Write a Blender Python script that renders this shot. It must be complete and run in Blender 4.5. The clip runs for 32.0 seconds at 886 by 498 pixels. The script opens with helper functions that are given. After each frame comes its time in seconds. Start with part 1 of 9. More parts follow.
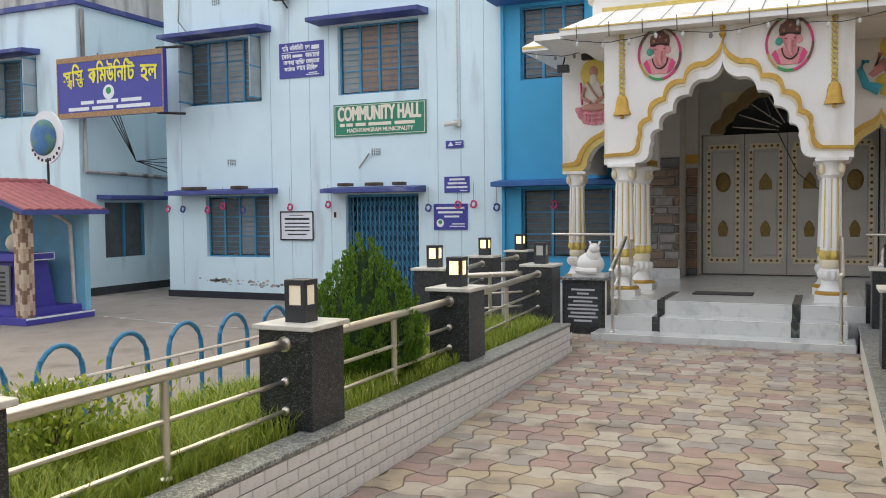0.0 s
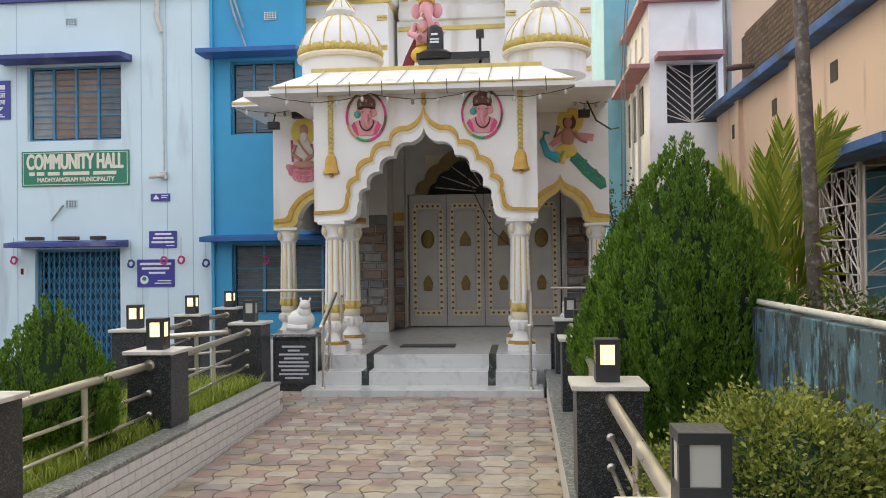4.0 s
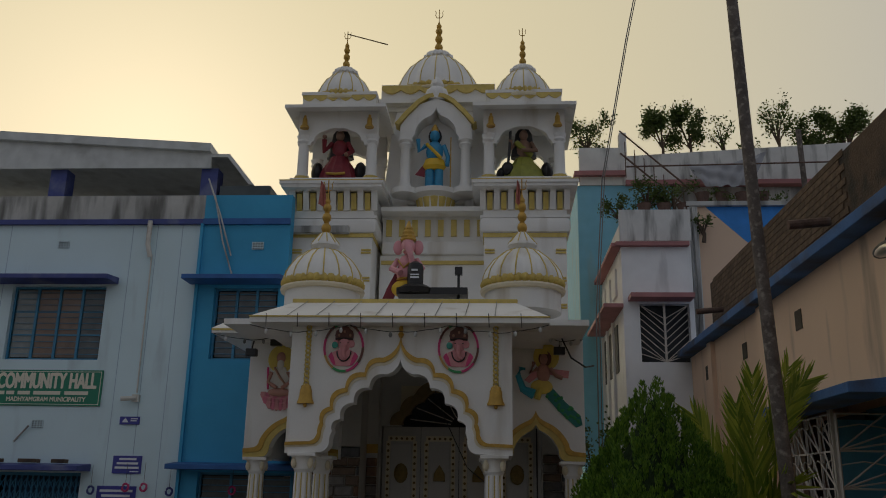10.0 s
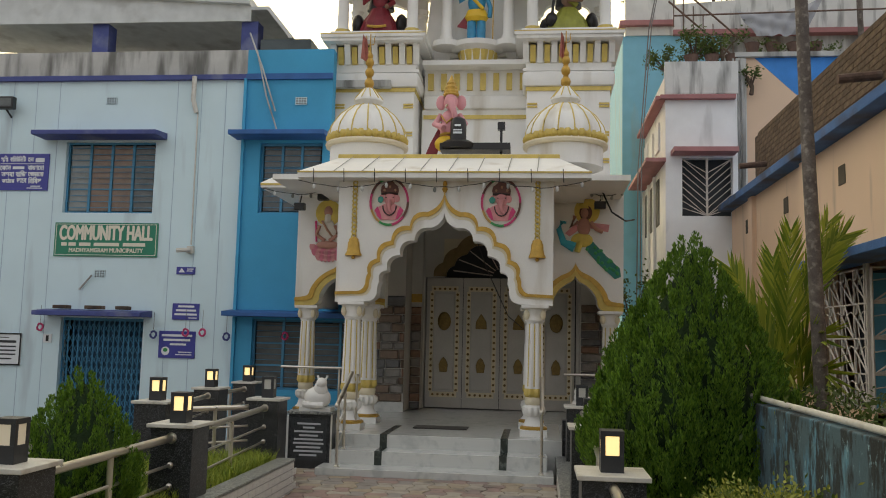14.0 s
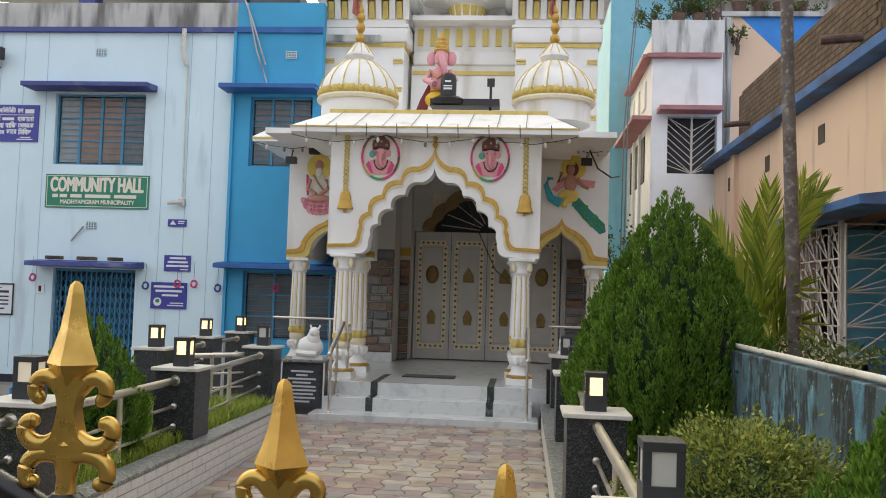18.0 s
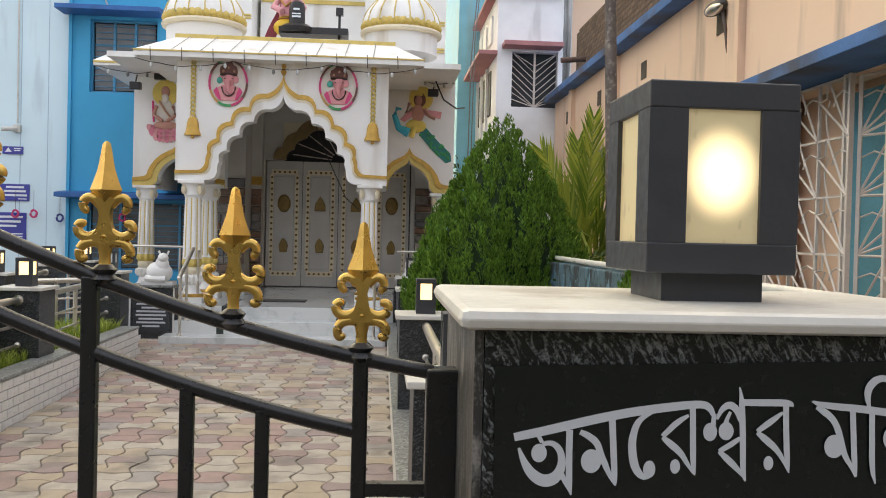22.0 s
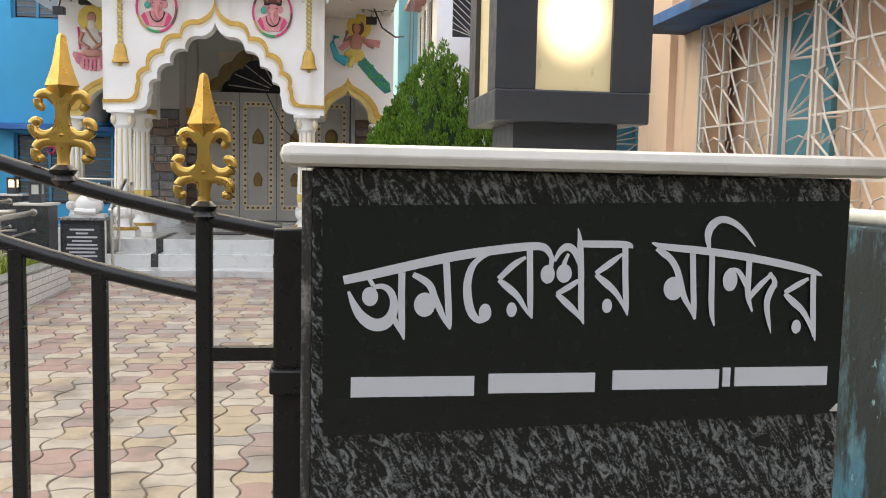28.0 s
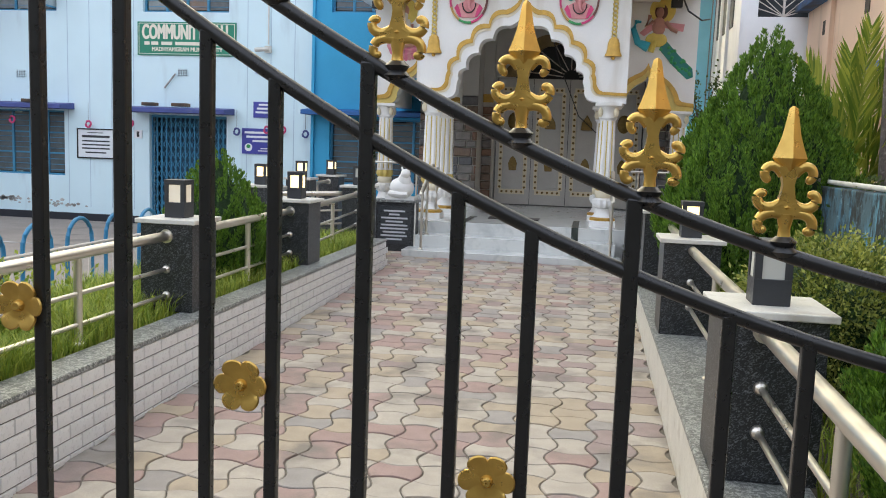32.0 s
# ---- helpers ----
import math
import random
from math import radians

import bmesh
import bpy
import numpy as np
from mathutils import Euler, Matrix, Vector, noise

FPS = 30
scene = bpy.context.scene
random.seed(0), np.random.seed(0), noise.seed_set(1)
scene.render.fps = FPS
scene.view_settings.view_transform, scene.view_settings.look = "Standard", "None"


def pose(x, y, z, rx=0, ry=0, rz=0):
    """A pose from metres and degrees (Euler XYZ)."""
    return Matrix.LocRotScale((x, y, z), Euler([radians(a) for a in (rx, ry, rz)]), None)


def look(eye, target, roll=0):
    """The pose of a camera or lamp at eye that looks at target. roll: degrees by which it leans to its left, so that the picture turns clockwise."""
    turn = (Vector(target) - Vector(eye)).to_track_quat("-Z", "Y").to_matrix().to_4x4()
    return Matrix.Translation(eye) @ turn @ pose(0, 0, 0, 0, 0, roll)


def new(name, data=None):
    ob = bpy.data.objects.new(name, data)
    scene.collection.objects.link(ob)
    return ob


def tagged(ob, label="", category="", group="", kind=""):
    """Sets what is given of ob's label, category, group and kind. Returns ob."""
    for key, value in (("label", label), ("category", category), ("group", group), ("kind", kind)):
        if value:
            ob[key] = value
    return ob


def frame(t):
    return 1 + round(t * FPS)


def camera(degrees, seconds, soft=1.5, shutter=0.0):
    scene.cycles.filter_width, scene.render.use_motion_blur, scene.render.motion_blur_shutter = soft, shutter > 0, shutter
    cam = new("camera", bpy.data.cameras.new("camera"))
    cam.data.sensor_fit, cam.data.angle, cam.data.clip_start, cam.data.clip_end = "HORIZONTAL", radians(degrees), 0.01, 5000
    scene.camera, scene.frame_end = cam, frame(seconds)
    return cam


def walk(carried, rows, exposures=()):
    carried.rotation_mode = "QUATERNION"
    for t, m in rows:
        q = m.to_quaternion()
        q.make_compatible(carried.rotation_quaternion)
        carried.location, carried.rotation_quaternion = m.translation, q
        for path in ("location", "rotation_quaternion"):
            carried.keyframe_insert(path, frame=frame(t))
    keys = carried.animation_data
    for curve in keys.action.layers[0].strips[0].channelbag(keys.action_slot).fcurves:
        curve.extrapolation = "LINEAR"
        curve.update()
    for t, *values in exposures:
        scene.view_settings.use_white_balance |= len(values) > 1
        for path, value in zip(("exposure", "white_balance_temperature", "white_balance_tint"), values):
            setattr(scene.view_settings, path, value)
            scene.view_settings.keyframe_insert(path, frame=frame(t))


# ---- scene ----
cam = camera(54.5, 32.0, 1.0)

PATH = [
    (0, (-0.033, 0.081, 1.675), (-0.846, 1.906, 1.584), -0.6),
    (0.5, (-0.014, 0.077, 1.677), (-0.735, 1.941, 1.597), -0.9),
    (1, (0.001, 0.072, 1.683), (-0.578, 1.985, 1.619), -1.1),
    (1.5, (0.007, 0.075, 1.678), (-0.456, 2.02, 1.629), -1.2),
    (2, (0.015, 0.073, 1.684), (-0.375, 2.034, 1.644), -1.3),
    (2.5, (0.025, 0.063, 1.692), (-0.295, 2.037, 1.663), -1.3),
    (3, (0.038, 0.071, 1.696), (-0.223, 2.054, 1.679), -1.2),
    (3.5, (0.044, 0.071, 1.705), (-0.169, 2.06, 1.706), -0.9),
    (5.5, (0.053, 0.027, 1.756), (-0.103, 2.017, 1.881), -0.5),
    (6, (0.054, 0.022, 1.767), (-0.098, 2.009, 1.928), -0.3),
    (6.5, (0.058, 0.005, 1.777), (-0.091, 1.99, 1.973), -0.1),
    (7, (0.055, 0.0, 1.789), (-0.093, 1.981, 2.02), -0.0),
    (7.5, (0.063, 0.024, 1.802), (-0.084, 2.0, 2.071), -0.1),
    (8, (0.06, -0.016, 1.806), (-0.085, 1.955, 2.114), -0.1),
    (8.5, (0.072, -0.014, 1.784), (-0.069, 1.948, 2.147), -0.1),
    (9, (0.074, 0.015, 1.789), (-0.056, 1.958, 2.246), 0.4),
    (9.5, (0.1, -0.005, 1.78), (-0.028, 1.926, 2.287), 0.7),
    (10, (0.115, -0.032, 1.792), (-0.018, 1.888, 2.336), 1.0),
    (10.5, (0.09, -0.057, 1.806), (-0.039, 1.857, 2.373), 1.4),
    (11, (0.051, -0.068, 1.796), (-0.073, 1.855, 2.331), 1.8),
    (11.5, (-0.003, -0.091, 1.813), (-0.109, 1.855, 2.262), 1.4),
    (12, (0.009, -0.108, 1.84), (-0.118, 1.853, 2.208), 1.4),
    (12.5, (0.016, -0.147, 1.84), (-0.128, 1.824, 2.148), 1.5),
    (13, (0.037, -0.199, 1.821), (-0.128, 1.777, 2.084), 1.5),
    (13.5, (0.065, -0.233, 1.804), (-0.12, 1.745, 2.034), 1.5),
    (14, (0.083, -0.275, 1.782), (-0.14, 1.702, 1.989), 1.4),
    (14.5, (0.108, -0.331, 1.765), (-0.148, 1.643, 1.953), 1.5),
    (16.5, (0.029, -0.417, 1.738), (-0.193, 1.564, 1.895), 2.3),
    (17, (-0.003, -0.45, 1.726), (-0.181, 1.536, 1.877), 2.1),
    (17.5, (0.004, -0.518, 1.727), (-0.166, 1.47, 1.858), 2.0),
    (18, (0.039, -0.582, 1.716), (-0.146, 1.406, 1.823), 1.8),
    (18.5, (0.072, -0.675, 1.704), (-0.133, 1.313, 1.781), 1.7),
    (19, (0.074, -0.718, 1.691), (-0.154, 1.268, 1.755), 1.6),
    (19.5, (0.059, -0.789, 1.673), (-0.183, 1.195, 1.739), 1.9),
    (20, (0.035, -0.851, 1.669), (-0.189, 1.135, 1.73), 1.6),
    (20.5, (0.037, -0.909, 1.638), (-0.143, 1.082, 1.69), 1.3),
    (21, (0.062, -0.973, 1.609), (0.007, 1.026, 1.634), 1.4),
    (21.5, (0.131, -1.062, 1.595), (0.198, 0.937, 1.589), 1.6),
    (22, (0.211, -1.066, 1.549), (0.356, 0.928, 1.518), 1.4),
    (22.5, (0.278, -1.105, 1.525), (0.525, 0.879, 1.455), 1.2),
    (23, (0.336, -1.122, 1.505), (0.639, 0.853, 1.413), 0.9),
    (23.5, (0.362, -1.112, 1.477), (0.683, 0.859, 1.369), 1.0),
    (24, (0.402, -1.081, 1.459), (0.71, 0.891, 1.333), 0.6),
    (24.5, (0.432, -1.032, 1.445), (0.713, 0.943, 1.302), 0.1),
    (26.5, (0.46, -0.992, 1.42), (0.702, 0.986, 1.247), -0.1),
    (27, (0.422, -1.001, 1.435), (0.67, 0.976, 1.261), 0.5),
    (27.5, (0.378, -1.027, 1.439), (0.641, 0.949, 1.269), 1.2),
    (28, (0.334, -1.041, 1.451), (0.603, 0.933, 1.278), 1.2),
    (28.5, (0.297, -1.047, 1.461), (0.539, 0.929, 1.275), 1.4),
    (29, (0.235, -1.042, 1.469), (0.443, 0.935, 1.257), 1.7),
    (29.5, (0.165, -1.033, 1.493), (0.268, 0.954, 1.288), 2.0),
    (30, (0.078, -1.021, 1.502), (0.112, 0.97, 1.315), 1.6),
    (30.5, (0.003, -1.022, 1.509), (-0.027, 0.97, 1.327), 1.4),
    (31, (-0.073, -1.035, 1.507), (-0.186, 0.953, 1.325), 0.9),
    (31.5, (-0.15, -1.044, 1.513), (-0.389, 0.93, 1.303), 1.6),
    (32, (-0.195, -1.039, 1.541), (-0.521, 0.921, 1.307), 2.1),
]
EXPOSURES = [(0.0, 0.15, 6530, 15), (3.5, 0.17, 6500, 17), (5.5, -0.42, 6750, 14), (7.0, -0.7, 6850, 14), (8.5, -0.9, 6900, 13), (9.2, -1.65, 7000, 14), (10.0, -2.18, 6400, 14), (10.7, -2.33, 6400, 14),
             (11.4, -1.85, 6800, 13), (12.0, -1.25, 7000, 12), (13.0, -0.75, 7150, 12), (14.5, -0.65, 6850, 12), (17.0, -0.45, 6570, 15), (18.0, -0.03, 6470, 15), (19.0, 0.12, 6420, 15), (23.0, 0.15, 6470, 16), (26.0, 0.57, 6440, 16), (28.0, 0.55, 6440, 16), (31.0, 0.44, 6270, 15), (32.0, 0.35, 6070, 14)]
walk(cam, [(t, look(eye, target, roll)) for t, eye, target, roll in PATH], EXPOSURES)

# ---- world and light ----
world = bpy.data.worlds.new("sky")
scene.world = world
world.use_nodes = True
wn, wl = world.node_tree.nodes, world.node_tree.links
wn.clear()
sky = wn.new("ShaderNodeTexSky")
sky.sky_type, sky.sun_disc = "NISHITA", False
sky.sun_elevation, sky.sun_rotation = radians(20), radians(-24)
sky.dust_density, sky.air_density = 4.0, 1.0
bg_sky = wn.new("ShaderNodeBackground")
bg_sky.inputs["Strength"].default_value = 0.10
bg_haze = wn.new("ShaderNodeBackground")
bg_haze.inputs["Color"].default_value = (0.93, 0.97, 1.0, 1)
# evening haze: the sky glows cream towards the low sun behind the temple and is pale grey-blue elsewhere
look_dir = wn.new("ShaderNodeTexCoord").outputs["Generated"]
dot = wn.new("ShaderNodeVectorMath")
dot.operation = "DOT_PRODUCT"
dot.inputs[1].default_value = (-0.38, 0.86, 0.34)
wl.new(look_dir, dot.inputs[0])
near_sun = wn.new("ShaderNodeMapRange")
near_sun.interpolation_type = "SMOOTHSTEP"
near_sun.inputs["From Min"].default_value, near_sun.inputs["From Max"].default_value = 0.25, 1.0
wl.new(dot.outputs["Value"], near_sun.inputs["Value"])
haze_colour = wn.new("ShaderNodeMix")
haze_colour.data_type = "RGBA"
haze_colour.inputs["A"].default_value, haze_colour.inputs["B"].default_value = (0.90, 0.95, 1.0, 1), (1.0, 0.88, 0.52, 1)
wl.new(near_sun.outputs[0], haze_colour.inputs["Factor"])
wl.new(haze_colour.outputs["Result"], bg_haze.inputs["Color"])
haze_power = wn.new("ShaderNodeMapRange")
haze_power.inputs["To Min"].default_value, haze_power.inputs["To Max"].default_value = 1.74, 4.0
wl.new(near_sun.outputs[0], haze_power.inputs["Value"])
wl.new(haze_power.outputs[0], bg_haze.inputs["Strength"])
blend = wn.new("ShaderNodeMixShader")
blend.inputs["Fac"].default_value = 0.72
out = wn.new("ShaderNodeOutputWorld")
wl.new(sky.outputs[0], bg_sky.inputs["Color"])
wl.new(bg_sky.outputs[0], blend.inputs[1])
wl.new(bg_haze.outputs[0], blend.inputs[2])
wl.new(blend.outputs[0], out.inputs["Surface"])
sun_data = bpy.data.lights.new("sun", "SUN")
sun_data.energy, sun_data.angle, sun_data.color = 0.35, radians(30), (1.0, 0.9, 0.75)
sun = new("sun", sun_data)
sun.matrix_world = look((-8, 18, 7.2), (0, 0, 0))


# ---- mesh building ----
class Shape:
    """Collects vertices and faces of one mesh."""

    def __init__(self):
        self.v, self.f = [], []

    def add(self, vs, fs):
        n = len(self.v)
        self.v += [tuple(p) for p in vs]
        self.f += [tuple(i + n for i in q) for q in fs]
        return self

    def box(self, x0, x1, y0, y1, z0, z1):
        vs = [(x, y, z) for z in (z0, z1) for y in (y0, y1) for x in (x0, x1)]
        return self.add(vs, [(0, 2, 3, 1), (4, 5, 7, 6), (0, 1, 5, 4), (2, 6, 7, 3), (0, 4, 6, 2), (1, 3, 7, 5)])

    def prism(self, poly, axis, a, b):
        """A polygon drawn in the two other axes, drawn out along axis from a to b."""
        def at(p, h):
            return {"x": (h, p[0], p[1]), "y": (p[0], h, p[1]), "z": (p[0], p[1], h)}[axis]
        n = len(poly)
        vs = [at(p, a) for p in poly] + [at(p, b) for p in poly]
        fs = [tuple(range(n)), tuple(range(2 * n - 1, n - 1, -1))]
        fs += [((i + 1) % n, i, n + i, n + (i + 1) % n) for i in range(n)]
        return self.add(vs, fs)

    def strip(self, inner, outer, y0, y1):
        """A band between two curves in x and z, from y0 to y1."""
        n = len(inner)
        vs = [(x, y, z) for y in (y0, y1) for c in (inner, outer) for x, z in c]
        a, b, c, d = 0, n, 2 * n, 3 * n
        fs = [(a, b, d, c), (a + n - 1, c + n - 1, d + n - 1, b + n - 1)]
        for i in range(n - 1):
            fs += [(a + i, a + i + 1, b + i + 1, b + i), (d + i, d + i + 1, c + i + 1, c + i), (c + i, c + i + 1, a + i + 1, a + i), (b + i, b + i + 1, d + i + 1, d + i)]
        return self.add(vs, fs)

    def lathe(self, prof, n=24, c=(0, 0, 0), lobes=0, depth=0.0, sx=1.0, sy=1.0, turn=0.0):
        """Turns a profile of radius and height about z; lobes scallop it."""
        m = len(prof)
        vs = []
        for r, z in prof:
            for k in range(n):
                a = math.tau * k / n + turn
                rr = r * (1 - depth * (0.5 + 0.5 * math.cos(lobes * a))) if lobes else r
                vs.append((c[0] + rr * math.cos(a) * sx, c[1] + rr * math.sin(a) * sy, c[2] + z))
        fs = [(j * n + k, j * n + (k + 1) % n, (j + 1) * n + (k + 1) % n, (j + 1) * n + k) for j in range(m - 1) for k in range(n)]
        fs += [tuple(range(n - 1, -1, -1)), tuple(range((m - 1) * n, m * n))]
        return self.add(vs, fs)

    def tube(self, pts, r, n=8, radii=None):
        pts = [Vector(p) for p in pts]
        vs, m = [], len(pts)
        for i, p in enumerate(pts):
            d = (pts[min(i + 1, m - 1)] - pts[max(i - 1, 0)]).normalized()
            s = d.cross(Vector((0, 0, 1)) if abs(d.z) < 0.95 else Vector((1, 0, 0))).normalized()
            u = s.cross(d)
            rr = radii[i] if radii else r
            vs += [p + rr * (s * math.cos(math.tau * k / n) + u * math.sin(math.tau * k / n)) for k in range(n)]
        fs = [(j * n + k, j * n + (k + 1) % n, (j + 1) * n + (k + 1) % n, (j + 1) * n + k) for j in range(m - 1) for k in range(n)]
        fs += [tuple(range(n - 1, -1, -1)), tuple(range((m - 1) * n, m * n))]
        return self.add(vs, fs)

    def ball(self, c, rx, ry=None, rz=None, n=12, m=8):
        ry, rz = ry or rx, rz or rx
        prof = [(max(math.sin(math.pi * i / m), 0.001), -math.cos(math.pi * i / m)) for i in range(m + 1)]
        k = len(self.v)
        self.lathe(prof, n)
        self.v[k:] = [(c[0] + x * rx, c[1] + y * ry, c[2] + z * rz) for x, y, z in self.v[k:]]
        return self

    def wall(self, u0, u1, z0, z1, w0, w1, holes, axis="y"):
        """A wall of thickness w0 to w1 with rectangular openings (u0, u1, z0, z1) through it."""
        us = sorted({u0, u1, *(h[0] for h in holes), *(h[1] for h in holes)})
        zs = sorted({z0, z1, *(h[2] for h in holes), *(h[3] for h in holes)})

        def solid(i, j):
            if not (0 <= i < len(us) - 1 and 0 <= j < len(zs) - 1):
                return False
            u, z = (us[i] + us[i + 1]) / 2, (zs[j] + zs[j + 1]) / 2
            return not any(h[0] < u < h[1] and h[2] < z < h[3] for h in holes)

        def quad(pts):
            self.add([(u, w, z) if axis == "y" else (w, u, z) for u, w, z in pts], [(0, 1, 2, 3)])
        for i in range(len(us) - 1):
            for j in range(len(zs) - 1):
                if not solid(i, j):
                    continue
                a, b, p, q = us[i], us[i + 1], zs[j], zs[j + 1]
                quad([(a, w0, p), (b, w0, p), (b, w0, q), (a, w0, q)])
                quad([(a, w1, q), (b, w1, q), (b, w1, p), (a, w1, p)])
                if not solid(i - 1, j):
                    quad([(a, w1, p), (a, w0, p), (a, w0, q), (a, w1, q)])
                if not solid(i + 1, j):
                    quad([(b, w0, p), (b, w1, p), (b, w1, q), (b, w0, q)])
                if not solid(i, j - 1):
                    quad([(a, w1, p), (b, w1, p), (b, w0, p), (a, w0, p)])
                if not solid(i, j + 1):
                    quad([(a, w0, q), (b, w0, q), (b, w1, q), (a, w1, q)])
        return self

    def mesh(self, name, bevel=0.0, smooth=False):
        me = bpy.data.meshes.new(name)
        me.from_pydata(self.v, [], self.f)
        if bevel:
            bm = bmesh.new()
            bm.from_mesh(me)
            bmesh.ops.remove_doubles(bm, verts=bm.verts, dist=0.0002)
            sharp = [e for e in bm.edges if len(e.link_faces) == 2 and e.calc_face_angle(0) > 0.6]
            bmesh.ops.bevel(bm, geom=sharp, offset=bevel, segments=2, profile=0.5, affect="EDGES", clamp_overlap=True)
            bmesh.ops.recalc_face_normals(bm, faces=bm.faces)
            bm.to_mesh(me)
            bm.free()
        else:
            bm = bmesh.new()
            bm.from_mesh(me)
            bmesh.ops.recalc_face_normals(bm, faces=bm.faces)
            bm.to_mesh(me)
            bm.free()
        if smooth:
            me.shade_smooth()
            me.set_sharp_from_angle(angle=radians(38))
        return me


def part(name, shape, material, parent, label="", bevel=0.0, smooth=False, at=None):
    """Links one mesh as a part of a thing or of another part."""
    me = shape if isinstance(shape, bpy.types.Mesh) else shape.mesh(name, bevel, smooth)
    if material and not me.materials:
        me.materials.append(material)
    ob = new(name, me)
    ob.parent = parent
    if at:
        ob.location = at
    if label:
        tagged(ob, label)
    return ob


def thing(name, label, category, at=(0, 0, 0), group="", kind="", turn=0.0):
    ob = new(name)
    ob.location, ob.rotation_euler = at, (0, 0, radians(turn))
    return tagged(ob, label, category, group, kind)


def solid(name, shape, material, label, category, at=(0, 0, 0), group="", kind="", bevel=0.0, smooth=False):
    """A thing of a single mesh."""
    me = shape.mesh(name, bevel, smooth)
    me.materials.append(material)
    ob = new(name, me)
    ob.location = at
    return tagged(ob, label, category, group, kind)


# ---- materials ----
def mat(name, colour, rough=0.6, metal=0.0, vary=0.15, scale=3.0, fine=60.0, bump=0.15, stain=None, stain_amount=0.0, stain_scale=1.2,
        per_object=0.0, coat=0.0, streak=False, relief=0.004):
    """A painted or natural surface: base colour with broad and fine variation, stains with edges of their own, and fine relief."""
    m = bpy.data.materials.new(name)
    m.use_nodes = True
    n, l = m.node_tree.nodes, m.node_tree.links
    p = n["Principled BSDF"]
    geo = n.new("ShaderNodeTexCoord")
    pos = n.new("ShaderNodeNewGeometry").outputs["Position"] if not per_object else geo.outputs["Object"]

    def noise_at(s, detail=4.0, stretch=None):
        t = n.new("ShaderNodeTexNoise")
        t.inputs["Scale"].default_value, t.inputs["Detail"].default_value = s, detail
        if stretch:
            mp = n.new("ShaderNodeMapping")
            mp.inputs["Scale"].default_value = stretch
            l.new(pos, mp.inputs["Vector"])
            l.new(mp.outputs[0], t.inputs["Vector"])
        else:
            l.new(pos, t.inputs["Vector"])
        return t.outputs["Fac"]

    def mixed(fac, a, b):
        x = n.new("ShaderNodeMix")
        x.data_type = "RGBA"
        for sock, v in ((x.inputs["Factor"], fac), (x.inputs["A"], a), (x.inputs["B"], b)):
            if isinstance(v, bpy.types.NodeSocket):
                l.new(v, sock)
            else:
                sock.default_value = v
        return x.outputs["Result"]

    def ranged(v, a, b, c=0.0, d=1.0):
        r = n.new("ShaderNodeMapRange")
        r.inputs["From Min"].default_value, r.inputs["From Max"].default_value = a, b
        r.inputs["To Min"].default_value, r.inputs["To Max"].default_value = c, d
        l.new(v, r.inputs["Value"])
        return r.outputs[0]
    dark = tuple(c * (1 - vary) for c in colour) + (1,)
    light = tuple(min(c * (1 + vary * 0.6), 1) for c in colour) + (1,)
    broad, small = noise_at(scale), noise_at(fine, 3.0)
    col = mixed(ranged(broad, 0.3, 0.7), dark, light)
    col = mixed(ranged(small, 0.35, 0.7, 0.0, 0.35), col, tuple(c * (1 - vary * 1.4) for c in colour) + (1,))
    if per_object:
        rnd = n.new("ShaderNodeObjectInfo").outputs["Random"]
        col = mixed(ranged(rnd, 0, 1, 0.0, per_object), col, tuple(c * 0.45 for c in colour) + (1,))
    if stain:
        s = noise_at(stain_scale, 8.0, streak if isinstance(streak, tuple) else (2.2, 2.2, 0.35) if streak else None)
        col = mixed(ranged(s, 0.62 - 0.35 * stain_amount, 0.78 - 0.3 * stain_amount, 0.0, 0.85), col, tuple(stain) + (1,))
    l.new(col, p.inputs["Base Color"])
    p.inputs["Metallic"].default_value = metal
    l.new(ranged(small, 0.2, 0.8, max(rough - 0.1, 0.03), min(rough + 0.12, 1)), p.inputs["Roughness"])
    if coat:
        p.inputs["Coat Weight"].default_value, p.inputs["Coat Roughness"].default_value = coat, 0.12
    if bump:
        b = n.new("ShaderNodeBump")
        b.inputs["Strength"].default_value, b.inputs["Distance"].default_value = bump, relief
        l.new(small, b.inputs["Height"])
        l.new(b.outputs[0], p.inputs["Normal"])
    return m


